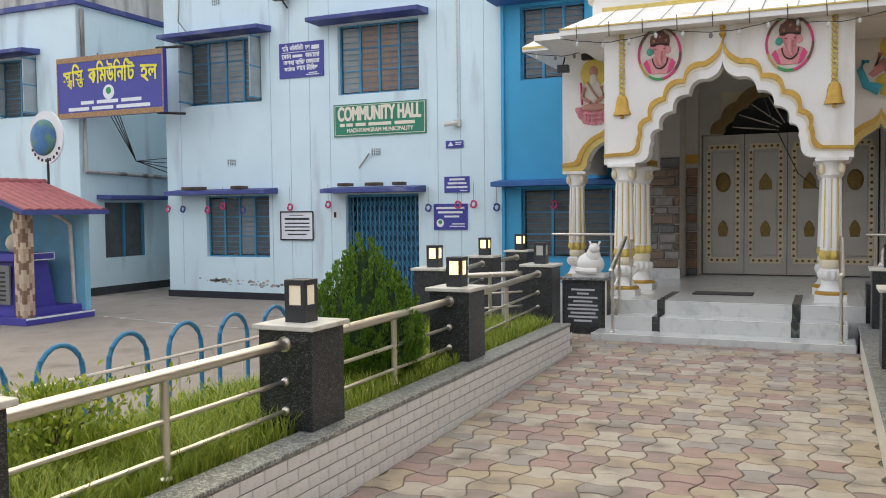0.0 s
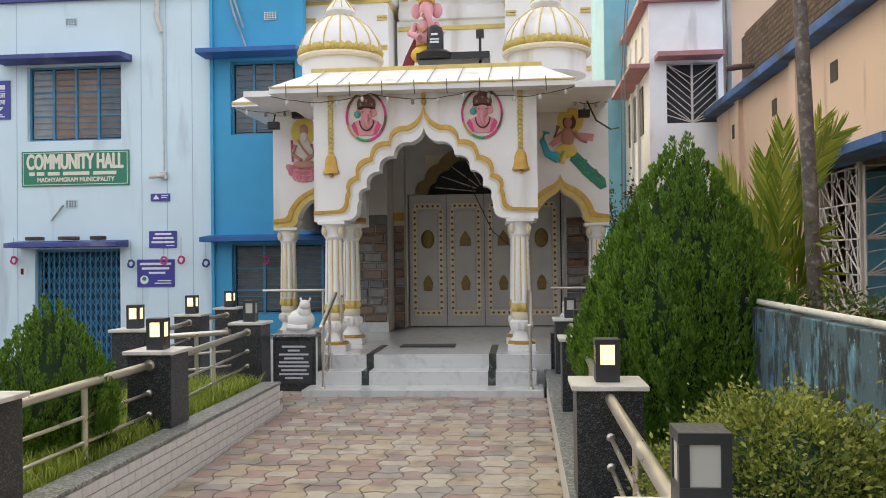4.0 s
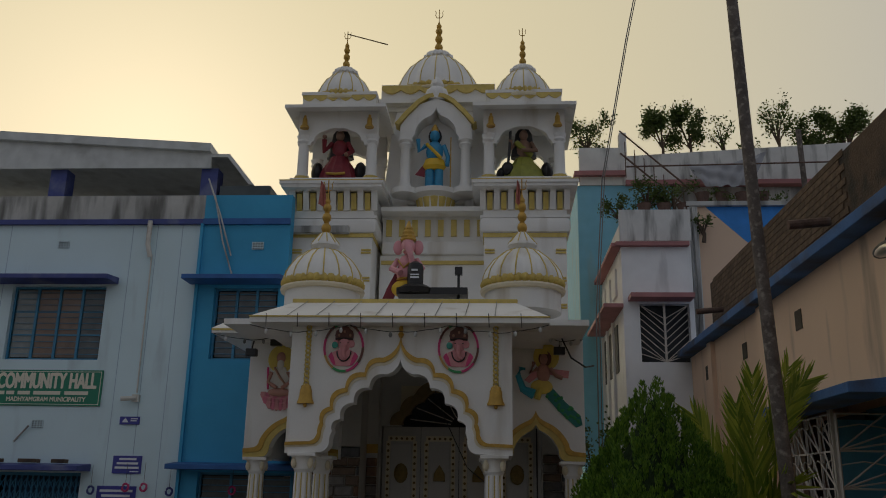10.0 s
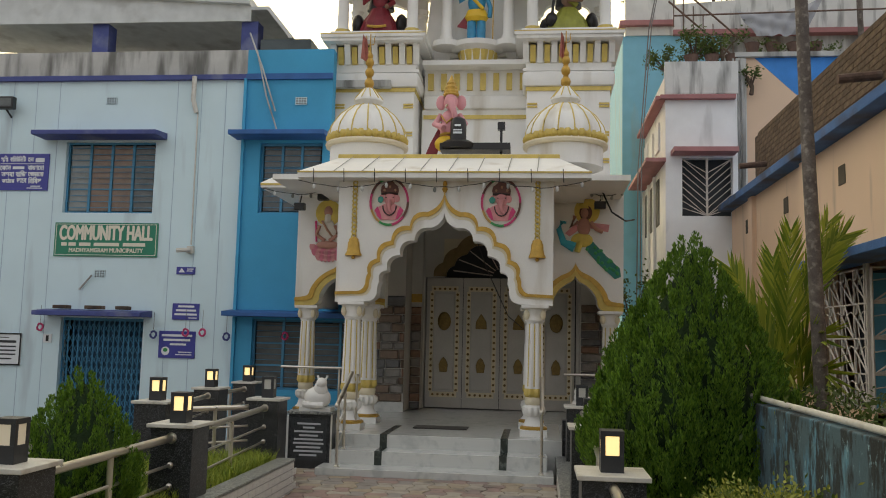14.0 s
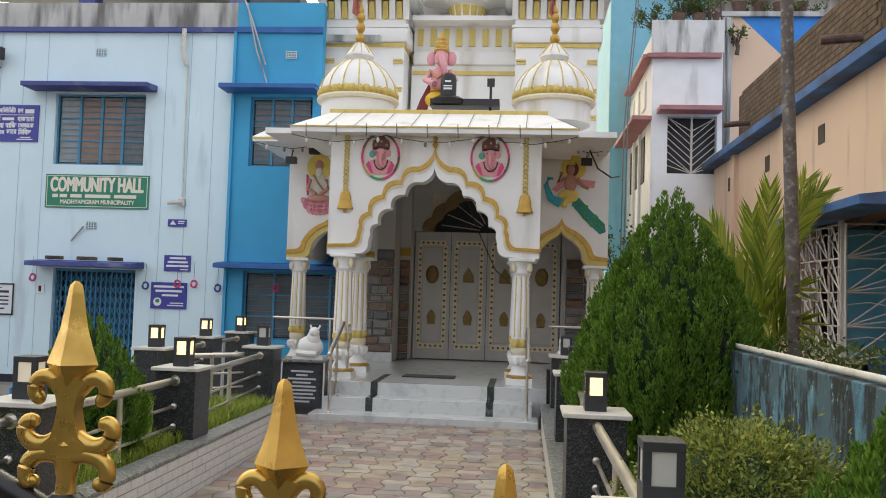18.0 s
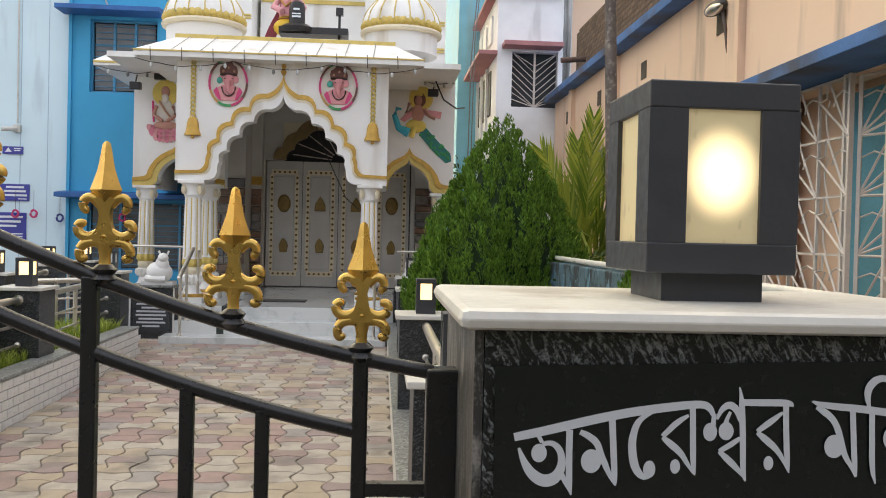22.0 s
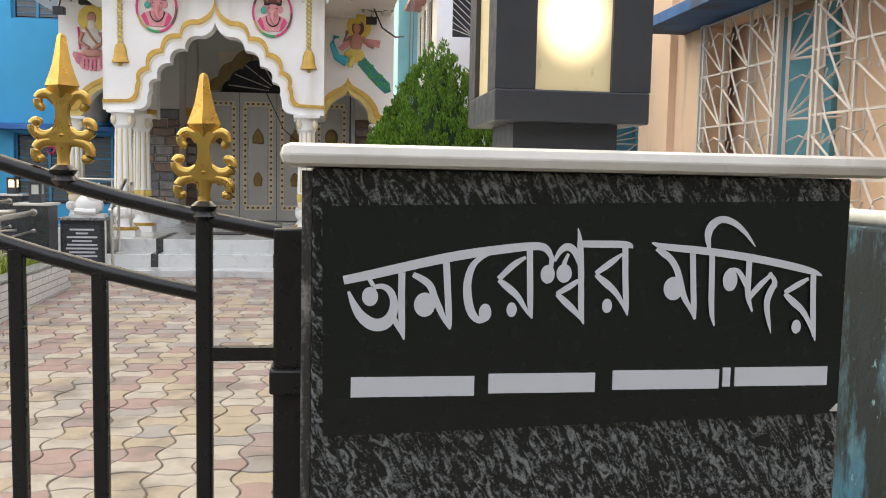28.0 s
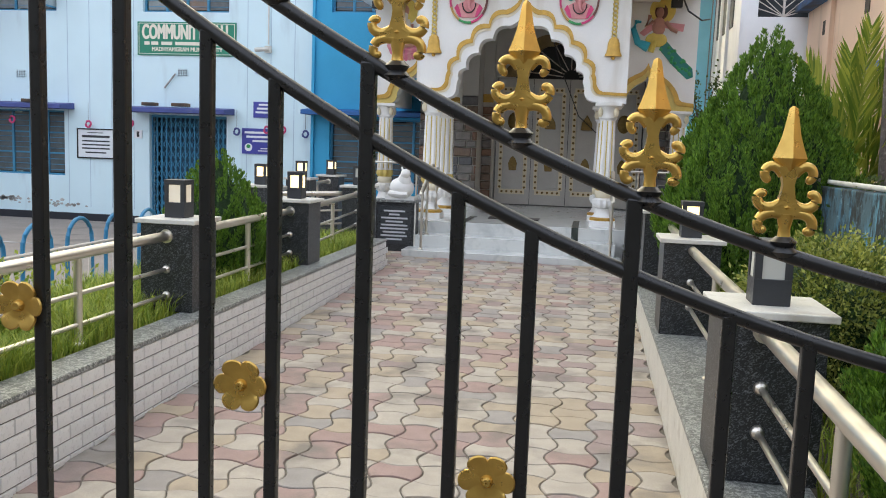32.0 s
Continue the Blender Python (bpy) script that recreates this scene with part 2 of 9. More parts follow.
def granite(name, base, vein, scale=9.0, rough=0.22, vein_amount=0.5, stretch=(1, 1, 0.35), fine=90.0, tilt=(0.35, 0.5, 0.2)):
    """Polished veined stone."""
    m = bpy.data.materials.new(name)
    m.use_nodes = True
    n, l = m.node_tree.nodes, m.node_tree.links
    p = n["Principled BSDF"]
    pos = n.new("ShaderNodeNewGeometry").outputs["Position"]
    mp = n.new("ShaderNodeMapping")
    turn = n.new("ShaderNodeMapping")
    turn.inputs["Rotation"].default_value = tilt
    l.new(pos, turn.inputs["Vector"])
    mp.inputs["Scale"].default_value = stretch
    l.new(turn.outputs[0], mp.inputs["Vector"])
    t = n.new("ShaderNodeTexNoise")
    t.inputs["Scale"].default_value, t.inputs["Detail"].default_value, t.inputs["Distortion"].default_value = scale, 7.0, 1.8
    l.new(mp.outputs[0], t.inputs["Vector"])
    s = n.new("ShaderNodeTexNoise")
    s.inputs["Scale"].default_value, s.inputs["Detail"].default_value = fine, 4.0
    l.new(pos, s.inputs["Vector"])
    add = n.new("ShaderNodeMath")
    add.operation = "MULTIPLY_ADD"
    add.inputs[1].default_value = 0.45
    l.new(s.outputs["Fac"], add.inputs[0])
    l.new(t.outputs["Fac"], add.inputs[2])
    ramp = n.new("ShaderNodeValToRGB")
    e = ramp.color_ramp.elements
    e[0].position, e[0].color = 0.78 - 0.12 * vein_amount, (*base, 1)
    e[1].position, e[1].color = 0.98 - 0.12 * vein_amount, (*vein, 1)
    l.new(add.outputs[0], ramp.inputs["Fac"])
    l.new(ramp.outputs[0], p.inputs["Base Color"])
    p.inputs["Roughness"].default_value = rough
    return m


def plain(name, colour, rough=0.5, metal=0.0, glow=0.0, glow_colour=None):
    m = bpy.data.materials.new(name)
    m.use_nodes = True
    p = m.node_tree.nodes["Principled BSDF"]
    p.inputs["Base Color"].default_value = (*colour, 1)
    p.inputs["Roughness"].default_value, p.inputs["Metallic"].default_value = rough, metal
    if glow:
        p.inputs["Emission Color"].default_value = (*(glow_colour or colour), 1)
        p.inputs["Emission Strength"].default_value = glow
    return m


WHITE = mat("white_paint", (0.83, 0.82, 0.79), 0.6, vary=0.08, scale=1.5, stain=(0.55, 0.5, 0.42), stain_amount=0.12, stain_scale=0.9, streak=True)
INTERIOR = mat("pale_grey_plaster", (0.62, 0.60, 0.555), 0.75, vary=0.12, scale=1.5)
CREAM = mat("cream_paint", (0.74, 0.66, 0.48), 0.55, vary=0.1)
GOLD = mat("gold_paint", (0.55, 0.33, 0.06), 0.38, metal=0.35, vary=0.22, scale=12)
YELLOW = mat("yellow_gold_paint", (0.66, 0.5, 0.13), 0.45, vary=0.15, scale=8)
PALE_BLUE = mat("pale_blue_wall", (0.655, 0.82, 0.875), 0.75, vary=0.06, scale=0.8, stain=(0.42, 0.50, 0.55), stain_amount=0.15, stain_scale=0.8, streak=True)
SKY_BLUE = mat("bright_blue_wall", (0.045, 0.36, 0.62), 0.65, vary=0.1, scale=1.1)
NAVY = mat("indigo_trim_paint", (0.06, 0.08, 0.27), 0.6, vary=0.2, scale=3, stain=(0.25, 0.27, 0.36), stain_amount=0.2)
DEEP_BLUE = mat("deep_blue_trim_paint", (0.03, 0.13, 0.38), 0.6, vary=0.2, scale=3)
STEEL_BLUE = mat("blue_grille_paint", (0.055, 0.25, 0.42), 0.5, vary=0.15)
CONCRETE = mat("stained_concrete", (0.55, 0.55, 0.53), 0.85, vary=0.2, scale=1.5, stain=(0.1, 0.1, 0.09), stain_amount=0.45, stain_scale=1.3, streak=True, bump=0.4)
# pale base colour imitates the sky mirrored in the open casements
OPEN_PANE = mat("sky_reflection_glass", (0.36, 0.42, 0.44), 0.25, vary=0.2, scale=3)
# near-black for shade painted behind openings; the annex skirting shares it
SHADE_BLACK = mat("shade_and_skirting_black", (0.05, 0.055, 0.06), 0.8)
GLASS_DARK = mat("dusty_window_glass", (0.115, 0.125, 0.125), 0.22, vary=0.25, scale=5)
BLACK_GRANITE = granite("black_rough_granite", (0.012, 0.013, 0.015), (0.15, 0.16, 0.17), 45.0, 0.38, 0.4, (1, 1, 2.2), 120)
VEINED = granite("veined_black_granite", (0.008, 0.010, 0.010), (0.19, 0.205, 0.205), 105.0, 0.22, 0.62, (1.0, 1.0, 0.24), 420)
SIDE_GRANITE = granite("weathered_side_granite", (0.035, 0.033, 0.03), (0.24, 0.225, 0.205), 55.0, 0.4, 0.7, (1, 1, 0.12), 200, (0.04, 0.06, 0.0))
GREY_GRANITE = granite("grey_speckled_granite", (0.10, 0.105, 0.10), (0.42, 0.43, 0.41), 30.0, 0.4, 0.9, (1, 1, 1), 160)
MARBLE = granite("white_marble", (0.62, 0.63, 0.61), (0.49, 0.51, 0.50), 3.0, 0.12, 0.3, (1, 1, 0.6), 12)
MARBLE_CAP = mat("white_marble_cap", (0.66, 0.64, 0.585), 0.35, vary=0.10, scale=7, stain=(0.42, 0.38, 0.32), stain_amount=0.2, stain_scale=6)
DARK_STONE = granite("dark_green_marble_band", (0.035, 0.045, 0.04), (0.14, 0.16, 0.15), 8.0, 0.2)
STEEL = mat("stainless_steel", (0.74, 0.70, 0.63), 0.33, metal=1.0, vary=0.03, scale=3, fine=8, bump=0)
BLACK_IRON = mat("black_enamel_iron", (0.012, 0.012, 0.013), 0.3, vary=0.3, scale=20, bump=0.12)
BRASS = mat("gold_cast_iron", (0.62, 0.4, 0.1), 0.3, metal=0.85, vary=0.2, scale=25)
LAMP_BLACK = mat("charcoal_lamp_metal", (0.035, 0.037, 0.042), 0.42, vary=0.15, scale=15)
TILE = mat("white_glazed_tile", (0.70, 0.69, 0.67), 0.3, vary=0.08, scale=8, per_object=0.10)
GROUT = mat("grey_grout", (0.2, 0.19, 0.18), 0.9)
EARTH = mat("dark_soil", (0.09, 0.075, 0.055), 0.95, vary=0.3, bump=0.6)
PINK_WALL = mat("peach_wall", (0.80, 0.58, 0.41), 0.75, vary=0.05, scale=0.8, stain=(0.4, 0.3, 0.22), stain_amount=0.1, streak=True)
def mouldy_limewash(name):
    """Blue limewash flaking in patches, with grey damp blotches and black mould streaks that run down the wall."""
    m = bpy.data.materials.new(name)
    m.use_nodes = True
    n, l = m.node_tree.nodes, m.node_tree.links
    p = n["Principled BSDF"]
    pos = n.new("ShaderNodeNewGeometry").outputs["Position"]

    def layer(below, colour, scale, stretch, lo, hi, most):
        mp, t, r, x = n.new("ShaderNodeMapping"), n.new("ShaderNodeTexNoise"), n.new("ShaderNodeMapRange"), n.new("ShaderNodeMix")
        mp.inputs["Scale"].default_value, mp.inputs["Location"].default_value = stretch, (scale, 0.3 * scale, 1.7)
        t.inputs["Scale"].default_value, t.inputs["Detail"].default_value, t.inputs["Roughness"].default_value = scale, 9.0, 0.68
        r.inputs["From Min"].default_value, r.inputs["From Max"].default_value, r.inputs["To Max"].default_value = lo, hi, most
        x.data_type = "RGBA"
        l.new(pos, mp.inputs["Vector"])
        l.new(mp.outputs[0], t.inputs["Vector"])
        l.new(t.outputs["Fac"], r.inputs["Value"])
        l.new(r.outputs[0], x.inputs["Factor"])
        if isinstance(below, tuple):
            x.inputs["A"].default_value = (*below, 1)
        else:
            l.new(below, x.inputs["A"])
        x.inputs["B"].default_value = (*colour, 1)
        return x.outputs["Result"], t.outputs["Fac"]
    col, _ = layer((0.15, 0.34, 0.43), (0.06, 0.19, 0.29), 1.6, (1, 1, 0.6), 0.42, 0.58, 0.95)
    col, _ = layer(col, (0.065, 0.11, 0.13), 3.0, (1, 1.3, 0.45), 0.40, 0.51, 0.94)
    col, _ = layer(col, (0.02, 0.023, 0.022), 4.0, (1, 1.5, 0.5), 0.465, 0.545, 0.95)
    col, _ = layer(col, (0.30, 0.50, 0.56), 22.0, (1, 1, 0.6), 0.62, 0.66, 0.7)
    col, grain = layer(col, (0.42, 0.43, 0.40), 9.0, (1, 1, 0.8), 0.70, 0.72, 0.8)
    l.new(col, p.inputs["Base Color"])
    p.inputs["Roughness"].default_value = 0.9
    b = n.new("ShaderNodeBump")
    b.inputs["Strength"].default_value, b.inputs["Distance"].default_value = 0.7, 0.012
    l.new(grain, b.inputs["Height"])
    l.new(b.outputs[0], p.inputs["Normal"])
    return m


WORN_BLUE = mouldy_limewash("worn_blue_wall")
WEATHER_BLUE = mat("weathered_blue_concrete", (0.07, 0.18, 0.42), 0.8, vary=0.3, scale=2.5, stain=(0.06, 0.06, 0.06), stain_amount=0.4)
CYAN_WALL = mat("cyan_house_wall", (0.22, 0.53, 0.70), 0.7, vary=0.08, stain=(0.3, 0.42, 0.45), stain_amount=0.15, streak=True)
ROSE_TRIM = mat("rose_trim_paint", (0.45, 0.2, 0.2), 0.7, vary=0.2)
OLD_BRICK = mat("sooty_brick", (0.19, 0.125, 0.08), 0.95, vary=0.5, scale=7, fine=40, bump=0.9, per_object=0.75, stain=(0.03, 0.028, 0.024), stain_amount=0.45, stain_scale=3.0, relief=0.01)
GRILLE = mat("cream_grille_paint", (0.66, 0.6, 0.54), 0.55, vary=0.15)
DOOR_GREY = mat("silver_grey_door", (0.52, 0.50, 0.465), 0.4, metal=0.25, vary=0.1)
BRONZE = mat("bronze_relief", (0.24, 0.16, 0.05), 0.4, metal=0.6, vary=0.25, scale=20)
POLE = mat("weathered_pole", (0.15, 0.125, 0.11), 0.85, vary=0.4, scale=7, stain=(0.33, 0.30, 0.26), stain_amount=0.24, stain_scale=16.0, bump=0.5)
SIGN_BLUE = mat("blue_sign_board", (0.05, 0.055, 0.32), 0.4, vary=0.08)
SIGN_GREEN = mat("green_sign_board", (0.015, 0.22, 0.13), 0.4, vary=0.08)
SIGN_TEXT = plain("sign_cream_lettering", (0.75, 0.72, 0.6), 0.5)
SIGN_WHITE = plain("sign_white_lettering", (0.75, 0.78, 0.8), 0.5)
PLATE_BLACK = mat("black_sign_plate", (0.006, 0.009, 0.0085), 0.22, vary=0.1)
TEXT_SILVER = plain("silver_lettering", (0.55, 0.57, 0.6), 0.4)
LAMP_DIM = plain("dim_lamp_pane", (0.6, 0.58, 0.5), 0.45, 0.0, 0.25, (1.0, 0.8, 0.5))
LAMP_LIT = plain("lit_lamp_pane", (0.9, 0.75, 0.45), 0.4, 0.0, 1.6, (1.0, 0.72, 0.3))
LAMP_OFF = plain("frosted_lamp_pane", (0.5, 0.5, 0.46), 0.5)
YARD = mat("grey_yard_paving", (0.30, 0.26, 0.225), 0.9, vary=0.2, scale=1.2, fine=25, stain=(0.16, 0.14, 0.12), stain_amount=0.2, bump=0.5, relief=0.01)
ROAD = mat("dusty_road", (0.16, 0.15, 0.14), 0.95, vary=0.25, scale=1.0, bump=0.5)
BARK = mat("brown_bark", (0.12, 0.085, 0.06), 0.9, vary=0.3, bump=0.6)
TERRACOTTA = mat("red_roof_tile", (0.36, 0.10, 0.11), 0.6, vary=0.25, scale=6)
PURPLE = mat("violet_blue_paint", (0.07, 0.06, 0.36), 0.55, vary=0.12)

RUST_PIPE = mat("rusted_iron_pipe", (0.16, 0.10, 0.075), 0.85, vary=0.35, scale=12, stain=(0.3, 0.28, 0.26), stain_amount=0.3, bump=0.5)

# ---- ground ----
YZ = -0.36   # level of the yard beside the hall
g = Shape().add([(-900, -900, YZ), (900, -900, YZ), (900, 900, YZ), (-900, 900, YZ)], [(0, 1, 2, 3)])
solid("ground", g, YARD, "wide grey-brown paved ground round the temple", "ground", kind="structure")
solid("road", Shape().box(-30, 30, -9, -0.32, YZ + 0.004, YZ + 0.02), ROAD, "dusty asphalt lane outside the temple gate", "road", kind="structure")
PX0, PX1 = -2.74, 0.34     # the path's inner edges
TOP_L, TOP_R = 0.345, 0.25  # the copings of the two planters


def path_z(y):
    """The path falls gently from the temple steps to the gate."""
    return -0.014 * (10.84 - y)


SAND = mat("trodden_sand", (0.15, 0.13, 0.105), 0.95, vary=0.3, scale=9, bump=0.6)
bed = [(-0.3, YZ - 0.05), (10.84, YZ - 0.05), (10.84, path_z(10.84) - 0.009), (-0.3, path_z(-0.3) - 0.009)]
solid("path_bed", Shape().prism(bed, "x", PX0 - 0.02, PX1 + 0.02), SAND, "sandy bed under the temple path", "path", kind="structure")
# made-up wall out of view: blocks low sky so the granite mirrors dark
solid("wall_opposite", Shape().box(-40, 40, -7.3, -7.05, YZ, 4.4), mat("reflection_block_grey", (0.13, 0.14, 0.135), 0.9, vary=0.25), "added unseen grey-green wall that darkens reflections in the polished stone", "wall", kind="structure")

solid("path_bed", Shape().box(PX0 - 0.95, PX0 - 0.021, 9.76, 11.45, YZ, -0.02), SAND, "sandy bed beside the temple steps", "path", kind="structure")

# ---- planters beside the path ----
def planter(x_face, x_back, y0, y1, side):
    """A low bed: tiled face to the path, granite coping, soil."""
    lo, hi = sorted((x_face, x_back))
    t = thing("planter_wall", "low planter wall faced with white glazed tiles under grey granite coping", "planter", (0, 0, 0), kind="structure")
    core = (x_face - 0.12, x_face) if side < 0 else (x_face, x_face + 0.12)
    top = TOP_L if side < 0 else TOP_R
    part("wall_core", Shape().box(*core, y0, y1, YZ, top - 0.032), GROUT, t)
    cop = (x_face - 0.20, x_face + 0.015) if side < 0 else (x_face - 0.015, x_face + 0.40)
    part("coping", Shape().box(*cop, y0, y1, top - 0.03, top), GREY_GRANITE, t, "grey speckled granite coping", bevel=0.006)
    back = (x_back, x_back + 0.1) if side < 0 else (x_back - 0.1, x_back)
    part("back_kerb", Shape().box(*back, y0, y1, YZ, top - 0.08), CONCRETE, t, "stained concrete kerb")
    part("soil", Shape().box(min(core[0], back[1]) if side > 0 else back[1], core[0] if side < 0 else back[0], y0, y1, YZ, top - 0.065), EARTH, t, "dark planting soil")
    return t


planter_l = planter(PX0, -4.25, 0.35, 9.75, -1)
planter_r = planter(PX1, 1.68, 0.35, 11.6, 1)

# ---- lamp posts on the planters ----
def lamp(parent, lit, s=0.074, h=0.265):
    l = part("lamp", Shape().box(-s, s, -s, s, 0.0, 0.108), LAMP_BLACK, parent, "square charcoal lantern, lit" if lit else "square charcoal lantern, unlit", bevel=0.003)
    part("lamp_roof", Shape().box(-s - 0.002, s + 0.002, -s - 0.002, s + 0.002, h - 0.035, h), LAMP_BLACK, l, bevel=0.003)
    w = 0.030
    for x in (-s, s - w):
        for y in (-s, s - w):
            part("lamp_corner", Shape().box(x, x + w, y, y + w, 0.108, h - 0.035), LAMP_BLACK, l)
    d = s - 0.006
    pane = LAMP_OFF if not lit else LAMP_DIM if lit == "dim" else LAMP_LIT
    for x0, x1, y0, y1 in ((-d, d, -d, -d + 0.005), (-d, d, d - 0.005, d), (-d, -d + 0.005, -d, d), (d - 0.005, d, -d, d)):
        part("pane", Shape().box(x0, x1, y0, y1, 0.108, h - 0.035), pane, l, "glowing frosted pane" if lit else "frosted pane")
    return l


def post(x, y, lit, z0=0.43, top=0.955, s=0.19, turn=0.0):
    t = thing("lamp_post", "black granite post with white marble cap and " + ("a glowing square lantern" if lit else "an unlit square lantern"), "lamp post",
              (x, y, z0), "lamp posts along the planters", turn=turn)
    h = top - z0
    part("post_body", Shape().box(-s, s, -s, s, 0, h), BLACK_GRANITE, t, "rough black granite cladding", bevel=0.004)
    part("cap", Shape().box(-s - 0.03, s + 0.03, -s - 0.03, s + 0.03, h, h + 0.032), MARBLE_CAP, t, "white marble cap", bevel=0.006)
    l = lamp(t, lit)
    l.location = (0, 0, h + 0.032)
    return t


LEFT_POSTS = [(-3.02, 2.14, False), (-3.03, 4.62, "dim"), (-3.06, 7.18, True), (-3.30, 10.45, False)]
RIGHT_POSTS = [(0.56, 2.65, False), (0.565, 5.51, True), (0.62, 8.6, False), (0.66, 11.3, False)]
CROSS_POSTS = [(-4.33, 9.48, True), (-4.72, 12.15, True), (-4.76, 13.9, True)]
for x, y, lit in LEFT_POSTS:
    post(x, y, lit, TOP_L if y < 10 else YZ)
for x, y, lit in RIGHT_POSTS:
    post(x, y, lit, TOP_R, 0.92, 0.20)
for x, y, lit in CROSS_POSTS:
    post(x, y, lit, YZ)


def railing(a, b, z=0.87, foot=0.43):
    """A steel handrail with two thin bars below and a stanchion, from post face to post face."""
    a, b = Vector((*a, 0)), Vector((*b, 0))
    t = thing("steel_railing", "polished stainless steel railing with a thick handrail and two thin bars", "railing", (0, 0, 0), "steel railings of the planters")
    part("handrail", Shape().tube([a + Vector((0, 0, z)), b + Vector((0, 0, z))], 0.033, 16), STEEL, t, smooth=True)
    for h in (0.64, 0.46):
        part("bar", Shape().tube([a + Vector((0, 0, h)), b + Vector((0, 0, h))], 0.014, 10), STEEL, t, smooth=True)
        for e in (a, b):
            part("bar_socket", Shape().ball((e.x, e.y, h), 0.030), STEEL, t, smooth=True)
    for e in (a, b):
        d = (b - a).normalized() * 0.012
        part("rail_flange", Shape().tube([e - d + Vector((0, 0, z)), e + d + Vector((0, 0, z))], 0.048, 16), STEEL, t, smooth=True)
    m = (a + b) / 2
    part("stanchion", Shape().tube([m + Vector((0, 0, foot)), m + Vector((0, 0, z - 0.02))], 0.024, 12), STEEL, t, smooth=True)
    part("stanchion_foot", Shape().lathe([(0.04, 0), (0.04, 0.008), (0.022, 0.02)], 14, (m.x, m.y, foot)), STEEL, t, smooth=True)
    return t


def rails_between(posts, foot):
    for (xa, ya, _), (xb, yb, _) in zip(posts, posts[1:]):
        d = Vector((xb - xa, yb - ya)).normalized() * 0.187
        railing((xa + d.x, ya + d.y), (xb - d.x, yb - d.y), foot=foot)


rails_between(LEFT_POSTS, TOP_L)
rails_between(RIGHT_POSTS, TOP_R)
rails_between(CROSS_POSTS, YZ)
railing((-3.02, 0.45), (-3.02, 1.95), foot=TOP_L)
railing((0.50, 0.20), (0.52, 2.45), foot=TOP_R)
railing((-4.14, 9.62), (-3.49, 10.35), foot=YZ)

# ---- gate pillar with the temple's name ----
gp = thing("gate_pillar", "broad gate pillar clad in veined black granite under a white marble slab", "gate pillar", (0.602, 0.0, YZ))
Z0 = -YZ
part("pillar_body", Shape().box(-0.282, 0.282, -0.196, 0.17, 0, 1.455 + Z0), VEINED, gp, "polished black granite with pale grey veins", bevel=0.003)
part("edge_strip", Shape().box(-0.292, -0.2825, -0.19, 0.165, 0, 1.452 + Z0), SIDE_GRANITE, gp, "weathered dark granite side slab")
part("slab", Shape().box(-0.312, 0.312, -0.225, 0.195, 1.456 + Z0, 1.478 + Z0), MARBLE_CAP, gp, "white marble slab with rounded edge", bevel=0.010)
gl = part("lamp", Shape().box(-0.062, 0.062, -0.062, 0.062, 0, 0.034), LAMP_BLACK, gp, "large square charcoal lantern, lit", at=(0.006, 0.0, 1.478 + Z0))
S, HT = 0.090, 0.258
part("lamp_floor", Shape().box(-S, S, -S, S, 0.034, 0.070), LAMP_BLACK, gl, bevel=0.002)
part("lamp_roof", Shape().box(-S, S, -S, S, 0.226, HT), LAMP_BLACK, gl, bevel=0.002)
for sx in (-1, 1):
    for sy in (-1, 1):
        part("lamp_corner", Shape().box(*sorted((sx * S, sx * (S - 0.046))), *sorted((sy * S, sy * (S - 0.046))), 0.070, 0.226), LAMP_BLACK, gl)
PANE = bpy.data.materials.new("warm_frosted_pane")
PANE.use_nodes = True
pn, pl = PANE.node_tree.nodes, PANE.node_tree.links
pp = pn["Principled BSDF"]
pp.inputs["Roughness"].default_value = 0.35
pco = pn.new("ShaderNodeTexCoord").outputs["Object"]
pgrad = pn.new("ShaderNodeTexGradient")
pgrad.gradient_type = "SPHERICAL"
pmap = pn.new("ShaderNodeMapping")
pmap.inputs["Location"].default_value, pmap.inputs["Scale"].default_value = (0, 0, -2.35), (18.0, 0.0, 15.5)
pl.new(pco, pmap.inputs["Vector"])
pl.new(pmap.outputs[0], pgrad.inputs["Vector"])
pr = pn.new("ShaderNodeMapRange")
pr.interpolation_type = "SMOOTHSTEP"
pr.inputs["From Max"].default_value, pr.inputs["To Min"].default_value, pr.inputs["To Max"].default_value = 0.85, 0.14, 2.0
pl.new(pgrad.outputs["Fac"], pr.inputs["Value"])
# runs of dirt on the frosted glass
pdm, pdn, pdr, pdx = pn.new("ShaderNodeMapping"), pn.new("ShaderNodeTexNoise"), pn.new("ShaderNodeMapRange"), pn.new("ShaderNodeMix")
pdm.inputs["Scale"].default_value = (1, 1, 0.35)
pdn.inputs["Scale"].default_value, pdn.inputs["Detail"].default_value = 70.0, 5.0
pdr.inputs["From Min"].default_value, pdr.inputs["From Max"].default_value, pdr.inputs["To Max"].default_value = 0.58, 0.70, 0.6
pdx.data_type = "RGBA"
pdx.inputs["A"].default_value, pdx.inputs["B"].default_value = (0.55, 0.47, 0.27, 1), (0.25, 0.2, 0.1, 1)
pl.new(pco, pdm.inputs["Vector"])
pl.new(pdm.outputs[0], pdn.inputs["Vector"])
pl.new(pdn.outputs["Fac"], pdr.inputs["Value"])
pl.new(pdr.outputs[0], pdx.inputs["Factor"])
pl.new(pdx.outputs["Result"], pp.inputs["Base Color"])
pp.inputs["Emission Color"].default_value = (1.0, 0.80, 0.42, 1)
pl.new(pr.outputs[0], pp.inputs["Emission Strength"])
D = S - 0.006
